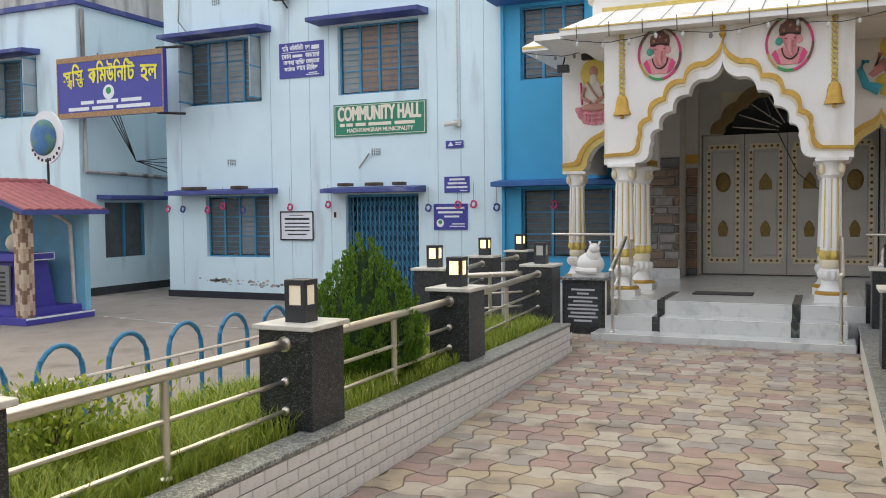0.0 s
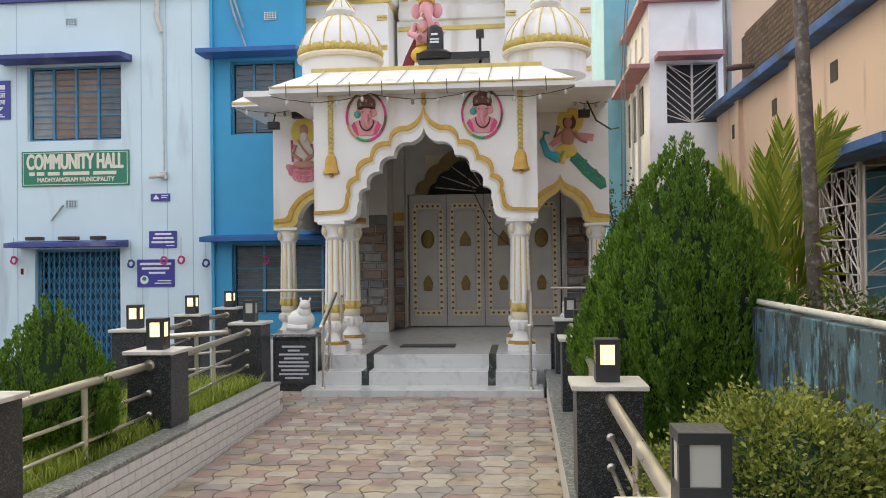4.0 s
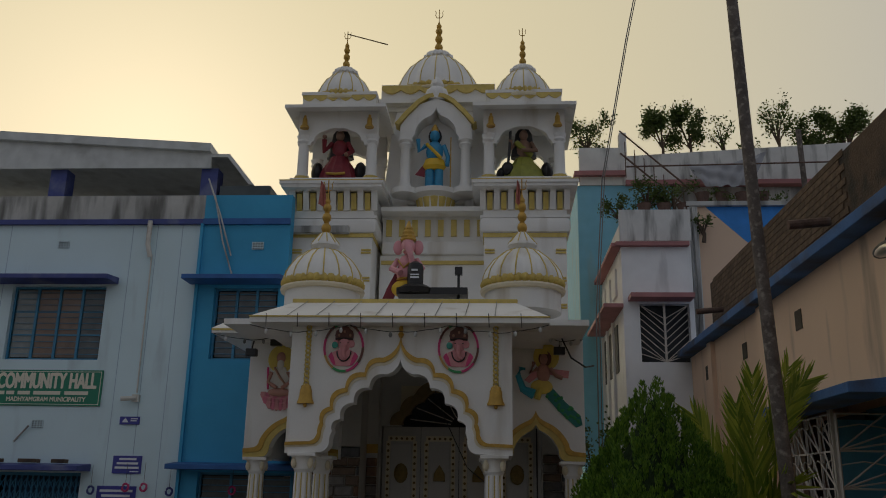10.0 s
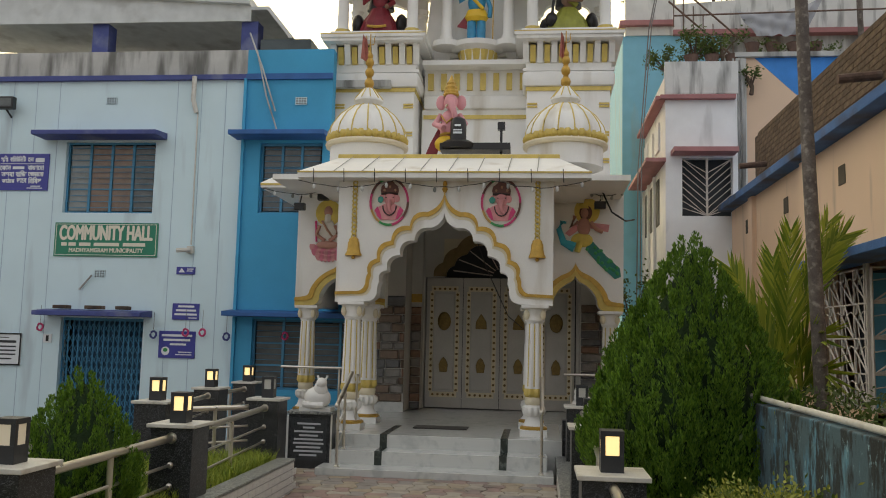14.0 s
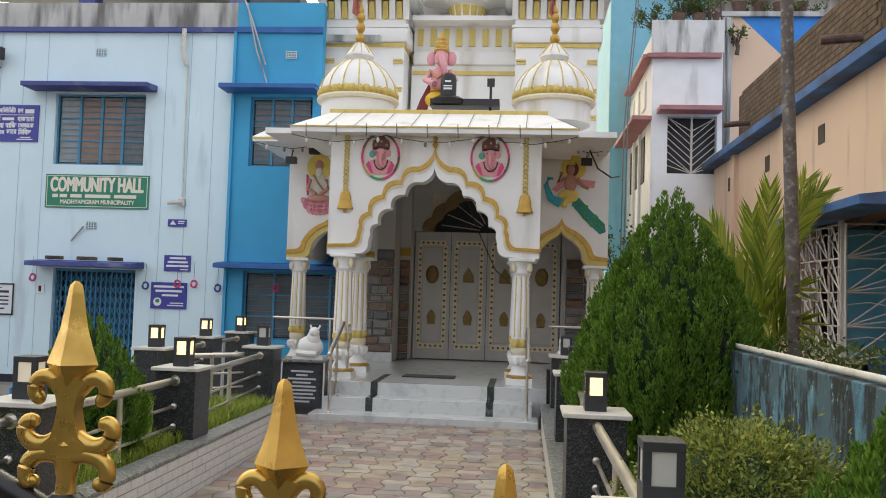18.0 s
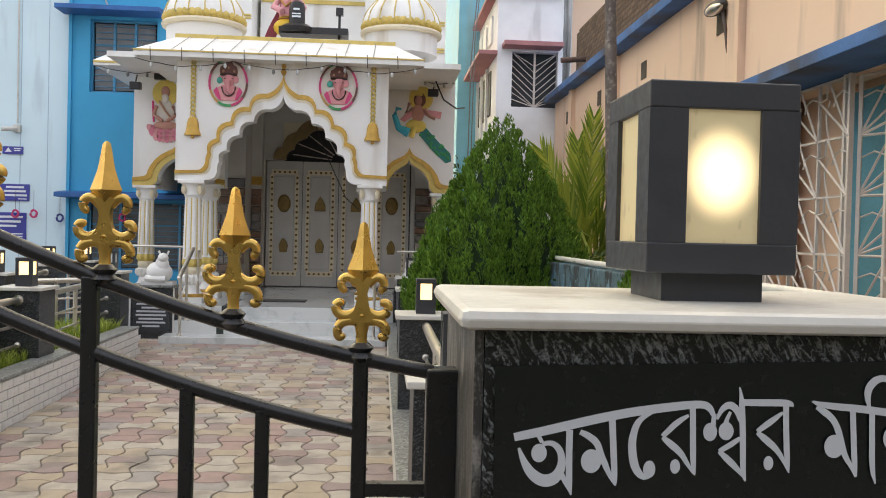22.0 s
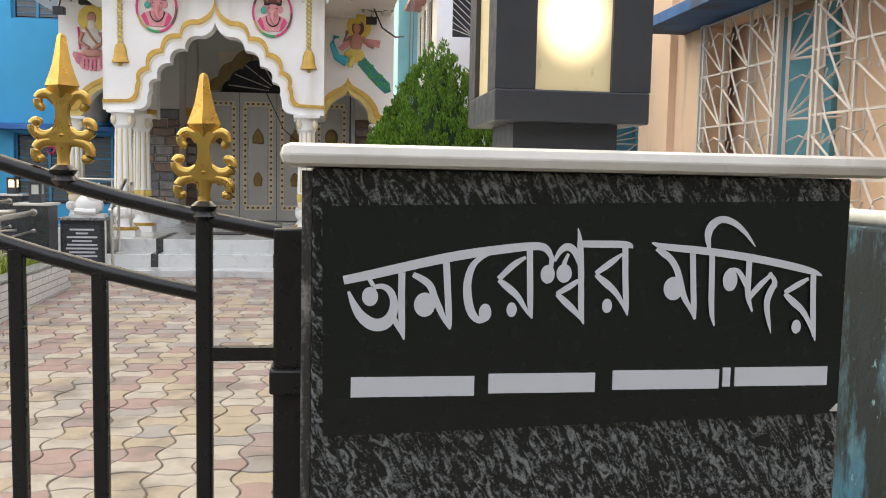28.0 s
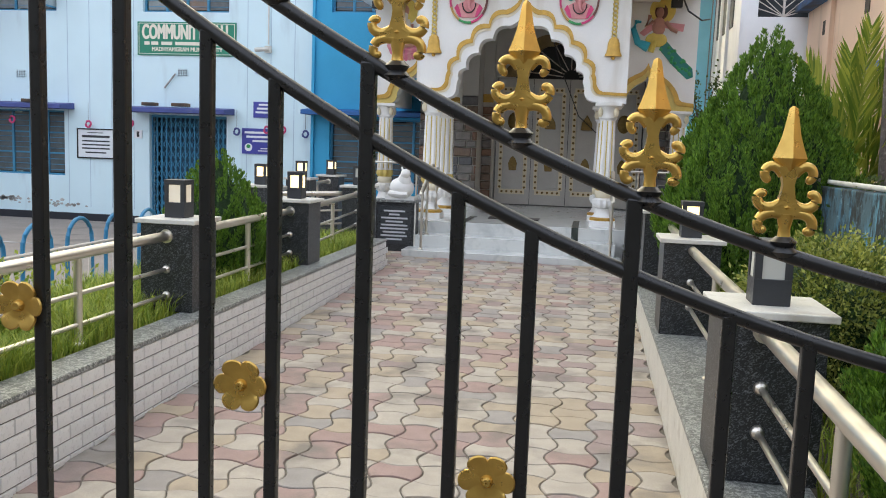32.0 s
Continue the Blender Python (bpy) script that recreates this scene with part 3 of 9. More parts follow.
for x0, x1, y0, y1 in ((-D, D, -D, -D + 0.004), (-D, D, D - 0.004, D), (-D, -D + 0.004, -D, D), (D - 0.004, D, -D, D)):
    part("pane", Shape().box(x0, x1, y0, y1, 0.070, 0.226), PANE, gl, "glowing frosted pane")
sign = thing("name_plate", "black name plate with curved silver Bengali lettering on the pillar", "sign", (0.602, -0.197, 0))
part("plate", Shape().prism([(-0.270, 1.190), (0.277, 1.205), (0.277, 1.432), (-0.272, 1.418)], "y", -0.004, 0.0), PLATE_BLACK, sign)

# ---- gate ----
gate = thing("iron_gate", "black iron gate leaf with gilded spear finials and flower rosettes, closed", "gate", (0, 0.01, YZ))


def rail_top(x):
    u = 0.28 - x
    return 1.377 + 0.16 * u + 0.26 * u * u


def rail_low(x):
    return rail_top(x) - 0.092


xs = [0.28 - 0.06 * i for i in range(24)]
part("top_rail", Shape().tube([(x, 0, rail_top(x) + Z0) for x in xs], 0.0095, 10), BLACK_IRON, gate, smooth=True)
part("lower_rail", Shape().tube([(x, 0, rail_low(x) + Z0) for x in [0.19 - 0.06 * i for i in range(22)]], 0.0095, 10), BLACK_IRON, gate, smooth=True)
part("bottom_rail", Shape().box(-1.1, 0.28, -0.012, 0.012, 0.10, 0.135), BLACK_IRON, gate, bevel=0.003)
part("gate_stile", Shape().box(0.272, 0.312, -0.018, 0.018, 0.05, 1.383 + Z0), BLACK_IRON, gate, "square black gate stile", bevel=0.003)
part("hinge", Shape().box(0.268, 0.335, -0.03, 0.03, 1.185 + Z0, 1.215 + Z0), BLACK_IRON, gate, bevel=0.003)
part("stile_brace", Shape().box(0.198, 0.272, -0.008, 0.008, 1.222 + Z0, 1.238 + Z0), BLACK_IRON, gate)
for i in range(4):
    x = 0.19 - 0.330 * i
    part("tall_bar", Shape().box(x - 0.0095, x + 0.0095, -0.0095, 0.0095, 0.12, rail_top(x) + Z0), BLACK_IRON, gate, bevel=0.003)
    for d in (0.12, 0.212):
        x = 0.19 - 0.330 * i - d
        part("short_bar", Shape().box(x - 0.0085, x + 0.0085, -0.0085, 0.0085, 0.12, rail_low(x) + Z0), BLACK_IRON, gate, bevel=0.003)


def finial_shape():
    """A four-sided spear head over horns and scrolls that branch from a flat stem, cast in one piece."""
    s = Shape()
    s.lathe([(0.0105, 0.0), (0.0075, 0.008), (0.0068, 0.018), (0.0105, 0.034)], 12, sy=0.8)
    s.lathe([(0.001, 0.074), (0.0195, 0.0985), (0.0150, 0.110), (0.0105, 0.124), (0.0078, 0.138), (0.0062, 0.148), (0.0048, 0.155), (0.0015, 0.158)], 4, sy=0.85)
    half = [(0.0, 0.030), (0.0125, 0.036), (0.0175, 0.0415), (0.0105, 0.0475), (0.0075, 0.058), (0.0062, 0.068), (0.0085, 0.079), (0.0145, 0.087), (0.0, 0.092)]
    s.prism([(x, z) for x, z in half] + [(-x, z) for x, z in half[-2:0:-1]], "y", -0.0065, 0.0065)
    for side in (-1, 1):
        for r0, r1, pts in ((0.0064, 0.0050, [(0.006, 0.080), (0.0135, 0.0885), (0.021, 0.0895), (0.0265, 0.085), (0.0268, 0.0775), (0.0235, 0.0735)]),
                            (0.0072, 0.0052, [(0.006, 0.046), (0.014, 0.0415), (0.0225, 0.0405), (0.0305, 0.0445), (0.0335, 0.0520), (0.0305, 0.0575), (0.0265, 0.0575)]),
                            (0.0070, 0.0052, [(0.004, 0.034), (0.0125, 0.0355), (0.0205, 0.0345), (0.0280, 0.0300), (0.0310, 0.0215), (0.0285, 0.0140), (0.0245, 0.0150)])):
            end = pts[-1]
            for _ in range(2):
                pts = [pts[0]] + [((1 - q) * a[0] + q * b[0], (1 - q) * a[1] + q * b[1]) for a, b in zip(pts, pts[1:]) for q in (0.25, 0.75)] + [end]
            m = len(pts)
            s.tube([(side * x, 0, z) for x, z in pts], 0.006, 10, [r0 + (r1 - r0) * i / m for i in range(m)])
            s.ball((side * pts[-1][0], 0, pts[-1][1]), 0.0048, n=10, m=8)
    s.lathe([(0.001, 0.0335), (0.0125, 0.042), (0.001, 0.0505)], 4, sy=0.75)
    return s


FINIAL = finial_shape().mesh("finial", smooth=True)
FINIAL.materials.append(BRASS)
COLLAR = Shape().lathe([(0.010, -0.012), (0.017, -0.006), (0.012, 0.0), (0.016, 0.006), (0.009, 0.012)], 12).mesh("finial_collar", smooth=True)
COLLAR.materials.append(BLACK_IRON)
fin_x = [0.190] + [0.0315 - 0.1555 * i for i in range(7)]
for x in fin_x:
    z = rail_top(x) + Z0
    part("finial_collar", COLLAR, None, gate, at=(x, 0, z + 0.008))
    part("finial", FINIAL, None, gate, "gilded spear finial with scrolls", at=(x, 0, z + 0.012))
ROSETTE = Shape()
RINGS = ((0.001, 0.013), (0.005, 0.0135), (0.0075, 0.0105), (0.0085, 0.0055), (0.014, 0.0050), (0.022, 0.0065), (0.029, 0.0095), (0.0345, 0.0105), (0.0365, 0.0085), (0.034, 0.0045), (0.001, 0.001))
for r, z in RINGS:
    for k in range(72):
        a = math.tau * k / 72
        petal = abs(math.cos(3 * a)) ** 0.55
        bite = max(0.0, (r - 0.010) / 0.026)
        ROSETTE.v.append((r * (1 - 0.26 * bite * (1 - petal)) * math.cos(a), r * (1 - 0.26 * bite * (1 - petal)) * math.sin(a), z - 0.0045 * bite * (1 - petal)))
ROSETTE.f = [(72 * j + k, 72 * j + (k + 1) % 72, 72 * j + 72 + (k + 1) % 72, 72 * j + 72 + k) for j in range(len(RINGS) - 1) for k in range(72)]
ROSETTE.v = [(x, -z, y) for x, y, z in ROSETTE.v]
ROSETTE_ME = ROSETTE.mesh("rosette", smooth=True)
ROSETTE_ME.materials.append(BRASS)
for x, z in ((0.025, 1.022), (-0.301, 1.127), (-0.628, 1.224), (-0.946, 1.308)):
    part("rosette", ROSETTE_ME, None, gate, "gilded flower rosette", at=(x, -0.008, z + Z0))

# ---- temple ----
OCHRE = mat("dull_ochre_paint", (0.26, 0.18, 0.075), 0.7, vary=0.25, scale=6)
BARK_STICK = mat("dry_bamboo", (0.3, 0.22, 0.12), 0.8)
CX = -1.30
temple = thing("temple", "white Hindu temple with gold-edged cusped arches, ribbed domes and twin towers", "temple", (CX, 0, 0))
part("bottom_step", Shape().box(-1.47, 1.60, 10.83, 11.4, YZ, 0.085), MARBLE, temple, "white marble step", bevel=0.006)
part("second_step", Shape().box(-1.36, 1.52, 11.24, 11.8, YZ, 0.265), MARBLE, temple, "white marble step", bevel=0.006)
part("platform", Shape().box(-1.62, 1.72, 11.62, 13.9, YZ, 0.445), MARBLE, temple, "white marble porch floor, polished", bevel=0.006)
part("inner_floor", Shape().box(-2.95, 2.95, 13.9, 16.9, YZ, 0.445), MARBLE, temple, "white marble porch floor, polished")
for sx in (-0.72, 0.94):
    n = 1 if sx > 0 else -1
    part("dark_band", Shape().prism([(sx - 0.05, 11.235), (sx + 0.05, 11.235), (sx + 0.05, 11.24), (sx - 0.05, 11.24)], "z", 0.085, 0.27), DARK_STONE, temple)
    part("dark_band", Shape().box(sx - 0.05, sx + 0.05, 11.235, 11.625, 0.266, 0.270), DARK_STONE, temple)
    part("dark_band", Shape().box(sx - 0.05, sx + 0.05, 11.614, 11.62, 0.27, 0.45), DARK_STONE, temple)
    part("dark_band", Shape().box(sx - 0.05, sx + 0.05, 11.614, 12.9, 0.446, 0.450), DARK_STONE, temple)


def curve(nodes):
    """Points along segments (x, z, bulge): bulge bows the way to the next node outwards."""
    pts = []
    for (x0, z0, b), (x1, z1, _) in zip(nodes, nodes[1:]):
        for k in range(7):
            u = k / 7
            w = 4 * u * (1 - u) * b
            dx, dz = x1 - x0, z1 - z0
            n = math.hypot(dx, dz) or 1
            pts.append((x0 + dx * u + w * -dz / n * -1 * -1, z0 + dz * u + w * dx / n))
    pts.append(nodes[-1][:2])
    return pts


def mirror(pts):
    return [(-x, z) for x, z in pts]


OUTER = curve([(0, 3.92, -0.06), (0.24, 3.61, 0.085), (0.50, 3.40, 0.09), (0.77, 3.18, 0.085), (0.97, 2.92, 0.065), (1.10, 2.70, 0.01), (1.13, 2.56, -0.045), (1.30, 2.44, 0), (1.58, 2.43, 0)])
INNER = curve([(0, 3.60, -0.05), (0.19, 3.38, 0.08), (0.43, 3.19, 0.085), (0.64, 2.98, 0.08), (0.82, 2.75, 0.06), (0.93, 2.58, 0.01), (0.96, 2.44, -0.035), (1.08, 2.30, 0), (1.58, 2.28, 0)])


def lerp_curve(a, b, u):
    return [(p[0] + (q[0] - p[0]) * u, p[1] + (q[1] - p[1]) * u) for p, q in zip(a, b)]


FY = 12.07
ZT = 4.14
for flip in (lambda c: c, mirror):
    cv = flip(INNER)
    s = 1 if cv[-1][0] > 0 else -1
    part("arch_wall", Shape().prism(cv + [(s * 1.58, ZT), (0, ZT)], "y", FY, FY + 0.28), WHITE, temple, "white plaster arch front")
    part("arch_gold_band", Shape().strip(flip(lerp_curve(INNER, OUTER, 0.70)), flip(OUTER), FY - 0.045, FY), GOLD, temple, "gold painted moulding")
    part("arch_yellow_band", Shape().strip(flip(lerp_curve(INNER, OUTER, 0.52)), flip(lerp_curve(INNER, OUTER, 0.70)), FY - 0.03, FY), CREAM, temple, "pale yellow painted moulding")
    part("arch_white_band", Shape().strip(flip(INNER), flip(lerp_curve(INNER, OUTER, 0.52)), FY - 0.02, FY), WHITE, temple)
    part("porch_side_beam", Shape().box(*sorted((s * 1.36, s * 1.58)), FY + 0.28, 14.2, 2.30, ZT), WHITE, temple)
part("arch_finial", Shape().lathe([(0.02, 0), (0.045, 0.05), (0.02, 0.09), (0.035, 0.13), (0.01, 0.2)], 12, (0, FY - 0.02, 3.9)), GOLD, temple, smooth=True)


def column(x, y, base=0.445, top=2.29):
    """A fluted white column with gold lines, lotus base and leaf capital."""
    c = part("column", Shape().box(-0.19, 0.19, -0.19, 0.19, 0, 0.09), WHITE, temple, "fluted white column with gilded lines and lotus base", at=(x, y, base))
    part("base_ring", Shape().lathe([(0.205, 0.09), (0.205, 0.12), (0.165, 0.14)], 8, turn=0.39), GOLD, c)
    part("base_bell", Shape().lathe([(0.165, 0.14), (0.13, 0.18), (0.11, 0.24), (0.11, 0.27)], 20), WHITE, c, smooth=True)
    part("lotus", Shape().lathe([(0.11, 0.27), (0.155, 0.30), (0.175, 0.35), (0.165, 0.40), (0.115, 0.43)], 48, lobes=12, depth=0.14), WHITE, c, smooth=True)
    part("neck", Shape().lathe([(0.115, 0.43), (0.13, 0.46), (0.13, 0.52), (0.115, 0.54)], 24), CREAM, c, smooth=True)
    part("petal_ring", Shape().lathe([(0.125, 0.54), (0.155, 0.58), (0.15, 0.64), (0.13, 0.68)], 48, lobes=8, depth=0.20), YELLOW, c, "gilded petal ring", smooth=True)
    h = top - base
    part("shaft", Shape().lathe([(0.142, 0.66), (0.142, 0.7), (0.122, h - 0.28), (0.118, h - 0.24)], 64, lobes=8, depth=0.16), WHITE, c, smooth=True)
    for k in range(8):
        a = math.tau * k / 8
        part("flute_line", Shape().tube([(0.123 * math.cos(a), 0.123 * math.sin(a), 0.69), (0.105 * math.cos(a), 0.105 * math.sin(a), h - 0.27)], 0.009, 6), YELLOW, c, "gilded flute line")
    part("capital", Shape().lathe([(0.118, h - 0.26), (0.14, h - 0.22), (0.13, h - 0.18), (0.16, h - 0.08), (0.18, h - 0.05)], 24), WHITE, c, smooth=True)
    part("abacus", Shape().box(-0.195, 0.195, -0.195, 0.195, h - 0.05, h), WHITE, c, bevel=0.008)
    for sx in (-1, 1):
        for sy in (-1, 1):
            part("capital_leaf", Shape().ball((sx * 0.115, sy * 0.115, h - 0.14), 0.042, 0.042, 0.075, 8, 6), CREAM, c, "cream acanthus leaf", smooth=True)
    return c


for sx in (-1.33, 1.33):
    column(sx, FY + 0.13)
    column(sx * 0.97, 13.25)
for sx in (-2.55, 2.55):
    column(sx, 14.2)
# side bays, set back, each with a smaller arch
WO = curve([(0, 3.08, -0.03), (0.16, 2.90, 0.05), (0.52, 2.55, -0.03), (0.62, 2.44, 0), (0.78, 2.42, 0)])
WI = curve([(0, 2.86, -0.02), (0.12, 2.74, 0.04), (0.36, 2.45, -0.03), (0.44, 2.30, 0), (0.78, 2.28, 0)])
for s in (-1, 1):
    for flip in (lambda c: c, mirror):
        wi, wo = [[(s * 1.98 + x, z) for x, z in flip(c)] for c in (WI, WO)]
        mid = lerp_curve(wi, wo, 0.55)
        top_end = wi[-1][0]
        part("side_arch_wall", Shape().prism(wi + [(top_end, 4.25), (s * 1.98, 4.25)], "y", 14.07, 14.33), WHITE, temple, "white plaster side bay")
        part("side_gold_band", Shape().strip(mid, wo, 14.03, 14.07), GOLD, temple, "gold painted moulding")
        part("side_white_band", Shape().strip(wi, mid, 14.05, 14.07), YELLOW, temple)
    part("side_return", Shape().box(*sorted((s * 2.55, s * 2.76)), 14.34, 16.4, 2.3, 4.25), WHITE, temple)
    # side roof with thin concrete eave
    part("side_roof", Shape().prism([(13.6, 4.24), (13.6, 4.32), (14.5, 4.62), (16.4, 4.62), (16.4, 4.24)], "x", *sorted((s * 1.7, s * (2.74 if s > 0 else 3.3)))), WHITE, temple, "white sloping side eave")
    part("side_eave_gold", Shape().box(*sorted((s * 1.72, s * (2.74 if s > 0 else 3.3))), 13.585, 13.6, 4.28, 4.31), YELLOW, temple)
part("porch_ceiling", Shape().box(-2.7, 2.7, FY + 0.3, 16.4, 4.15, 4.235), WHITE, temple)
# main eave: a sloping slab hipped at both ends
roof = Shape().add([(-2.14, 11.78, 4.16), (2.10, 11.78, 4.16), (1.65, 13.0, 4.62), (-1.80, 13.0, 4.62), (-2.14, 14.0, 4.16), (2.10, 14.0, 4.16), (1.65, 14.0, 4.62), (-1.80, 14.0, 4.62),
                    (-2.14, 11.78, 4.07), (2.10, 11.78, 4.07), (-2.14, 14.0, 4.07), (2.10, 14.0, 4.07)],
                   [(0, 1, 2, 3), (1, 5, 6, 2), (4, 0, 3, 7), (3, 2, 6, 7), (8, 10, 11, 9), (0, 8, 9, 1), (1, 9, 11, 5), (4, 10, 8, 0), (4, 7, 6, 5), (4, 5, 11, 10)])
part("main_eave", roof, WHITE, temple, "white sloping concrete eave")
part("eave_gold_line", Shape().box(-2.145, 2.105, 11.765, 11.78, 4.145, 4.165), YELLOW, temple)
part("ridge_gold_band", Shape().box(-1.83, 1.68, 12.96, 13.06, 4.60, 4.67), YELLOW, temple, "gilded ridge moulding", bevel=0.01)
part("roof_deck", Shape().box(-1.8, 1.74, 13.06, 14.5, 4.5, 4.63), WHITE, temple)
part("roof_deck", Shape().box(-2.6, 2.6, 14.5, 17.2, 4.5, 4.63), WHITE, temple)


def dome(x, y, z, r, h, cap_r, cap_h, fin, ribs=16, drum=0.3, facets=False):
    """A ribbed dome with a petal ring, gold ribs, a lotus cap, a stacked finial and a trident."""
    d = part("dome", Shape().lathe([(r * 0.93, -drum), (r * 0.93, 0), (r * 0.97, 0)], 40), WHITE, temple, "white ribbed dome with gilded petal ring", at=(x, y, z), smooth=True)
    part("ring", Shape().lathe([(r * 0.95, -0.13), (r * 1.03, -0.12), (r * 1.05, -0.08), (r * 1.03, -0.05), (r * 0.96, -0.04)], 48), CREAM, d, "cream moulded ring", smooth=True)
    part("petal_ring", Shape().lathe([(r * 0.97, -0.04), (r * 1.04, 0.0), (r * 1.05, 0.04), (r * 1.0, 0.09)], 140, lobes=35, depth=0.07), YELLOW, d, "gilded petal ring", smooth=True)
    k = cap_r * 0.8 / r
    prof = [(r * q, 0.06 + h * w) for q, w in ((1.0, 0.0), (0.985, 0.14), (0.93, 0.32), (0.83, 0.50), (0.69 + 0.1 * k, 0.67), (0.52 + 0.2 * k, 0.80), (0.34 + 0.45 * k, 0.91), (k, 1.0))]
    part("shell", Shape().lathe(prof, ribs * 8, lobes=ribs, depth=0.06), WHITE, d, smooth=True)
    for i in range(ribs):
        a = math.tau * (i + 0.5) / ribs
        part("rib", Shape().tube([((q + 0.002) * math.cos(a), (q + 0.002) * math.sin(a), w) for q, w in prof], 0.013, 5), YELLOW, d, smooth=True)
    top = prof[-1][1]
    if facets:
        cap = Shape().lathe([(cap_r * 0.62, top - 0.02), (cap_r, top + cap_h * 0.25), (cap_r * 0.95, top + cap_h * 0.38), (cap_r * 0.34, top + cap_h)], 10)
    else:
        cap = Shape().lathe([(cap_r * 0.8, top - 0.04), (cap_r * 1.02, top + cap_h * 0.12), (cap_r * 0.98, top + cap_h * 0.4), (cap_r * 0.7, top + cap_h * 0.75), (cap_r * 0.35, top + cap_h)], 96, lobes=12, depth=0.13)
    part("lotus_cap", cap, WHITE, d, "white lotus cap", smooth=not facets)
    if facets:
        for i in range(10):
            a = math.tau * i / 10
            part("cap_edge", Shape().tube([(cap_r * 0.97 * math.cos(a), cap_r * 0.97 * math.sin(a), top + cap_h * 0.38), (cap_r * 0.36 * math.cos(a), cap_r * 0.36 * math.sin(a), top + cap_h)], 0.010, 5), YELLOW, d)
    top += cap_h - 0.01
    w = fin * 0.115
    prof, zz = [(w * 0.75, 0)], 0.0
    for i, q in enumerate((1.0, 0.92, 0.84)):
        u = fin * 0.27 * q
        prof += [(w * 0.45, zz + u * 0.06), (w * q * 0.85, zz + u * 0.25), (w * q, zz + u * 0.5), (w * q * 0.85, zz + u * 0.75), (w * 0.45, zz + u * 0.94), (w * 0.55, zz + u)]
        zz += u
    prof += [(w * 0.6, zz + fin * 0.06), (w * 0.3, zz + fin * 0.12), (0.008, zz + fin * 0.2)]
    part("finial", Shape().lathe(prof, 16, (0, 0, top)), GOLD, d, "gilded stacked finial", smooth=True)
    t = Shape()
    zz, q = top + fin * 0.85, fin * 1.0
    t.tube([(0, 0, zz), (0, 0, zz + 0.46 * q)], 0.011, 6)
    for s in (-1, 1):
        t.tube([(0, 0, zz + 0.2 * q), (s * 0.07 * q, 0, zz + 0.21 * q), (s * 0.10 * q, 0, zz + 0.28 * q), (s * 0.085 * q, 0, zz + 0.36 * q), (s * 0.11 * q, 0, zz + 0.42 * q)], 0.009, 6)
    part("trident", t, GOLD, d, "small trident")
    return d


for x in (-1.53, 1.78):
    dome(x, 13.75, 5.04, 0.665, 0.56, 0.25, 0.31, 0.74, 16, 0.45, True)
part("flag_pole", Shape().tube([(-2.07, 17.4, 11.85), (-1.1, 17.2, 11.45)], 0.014, 6), BARK_STICK, temple, "thin bamboo stick")

# twin towers and the middle shrine above the sanctum
TY = 16.9


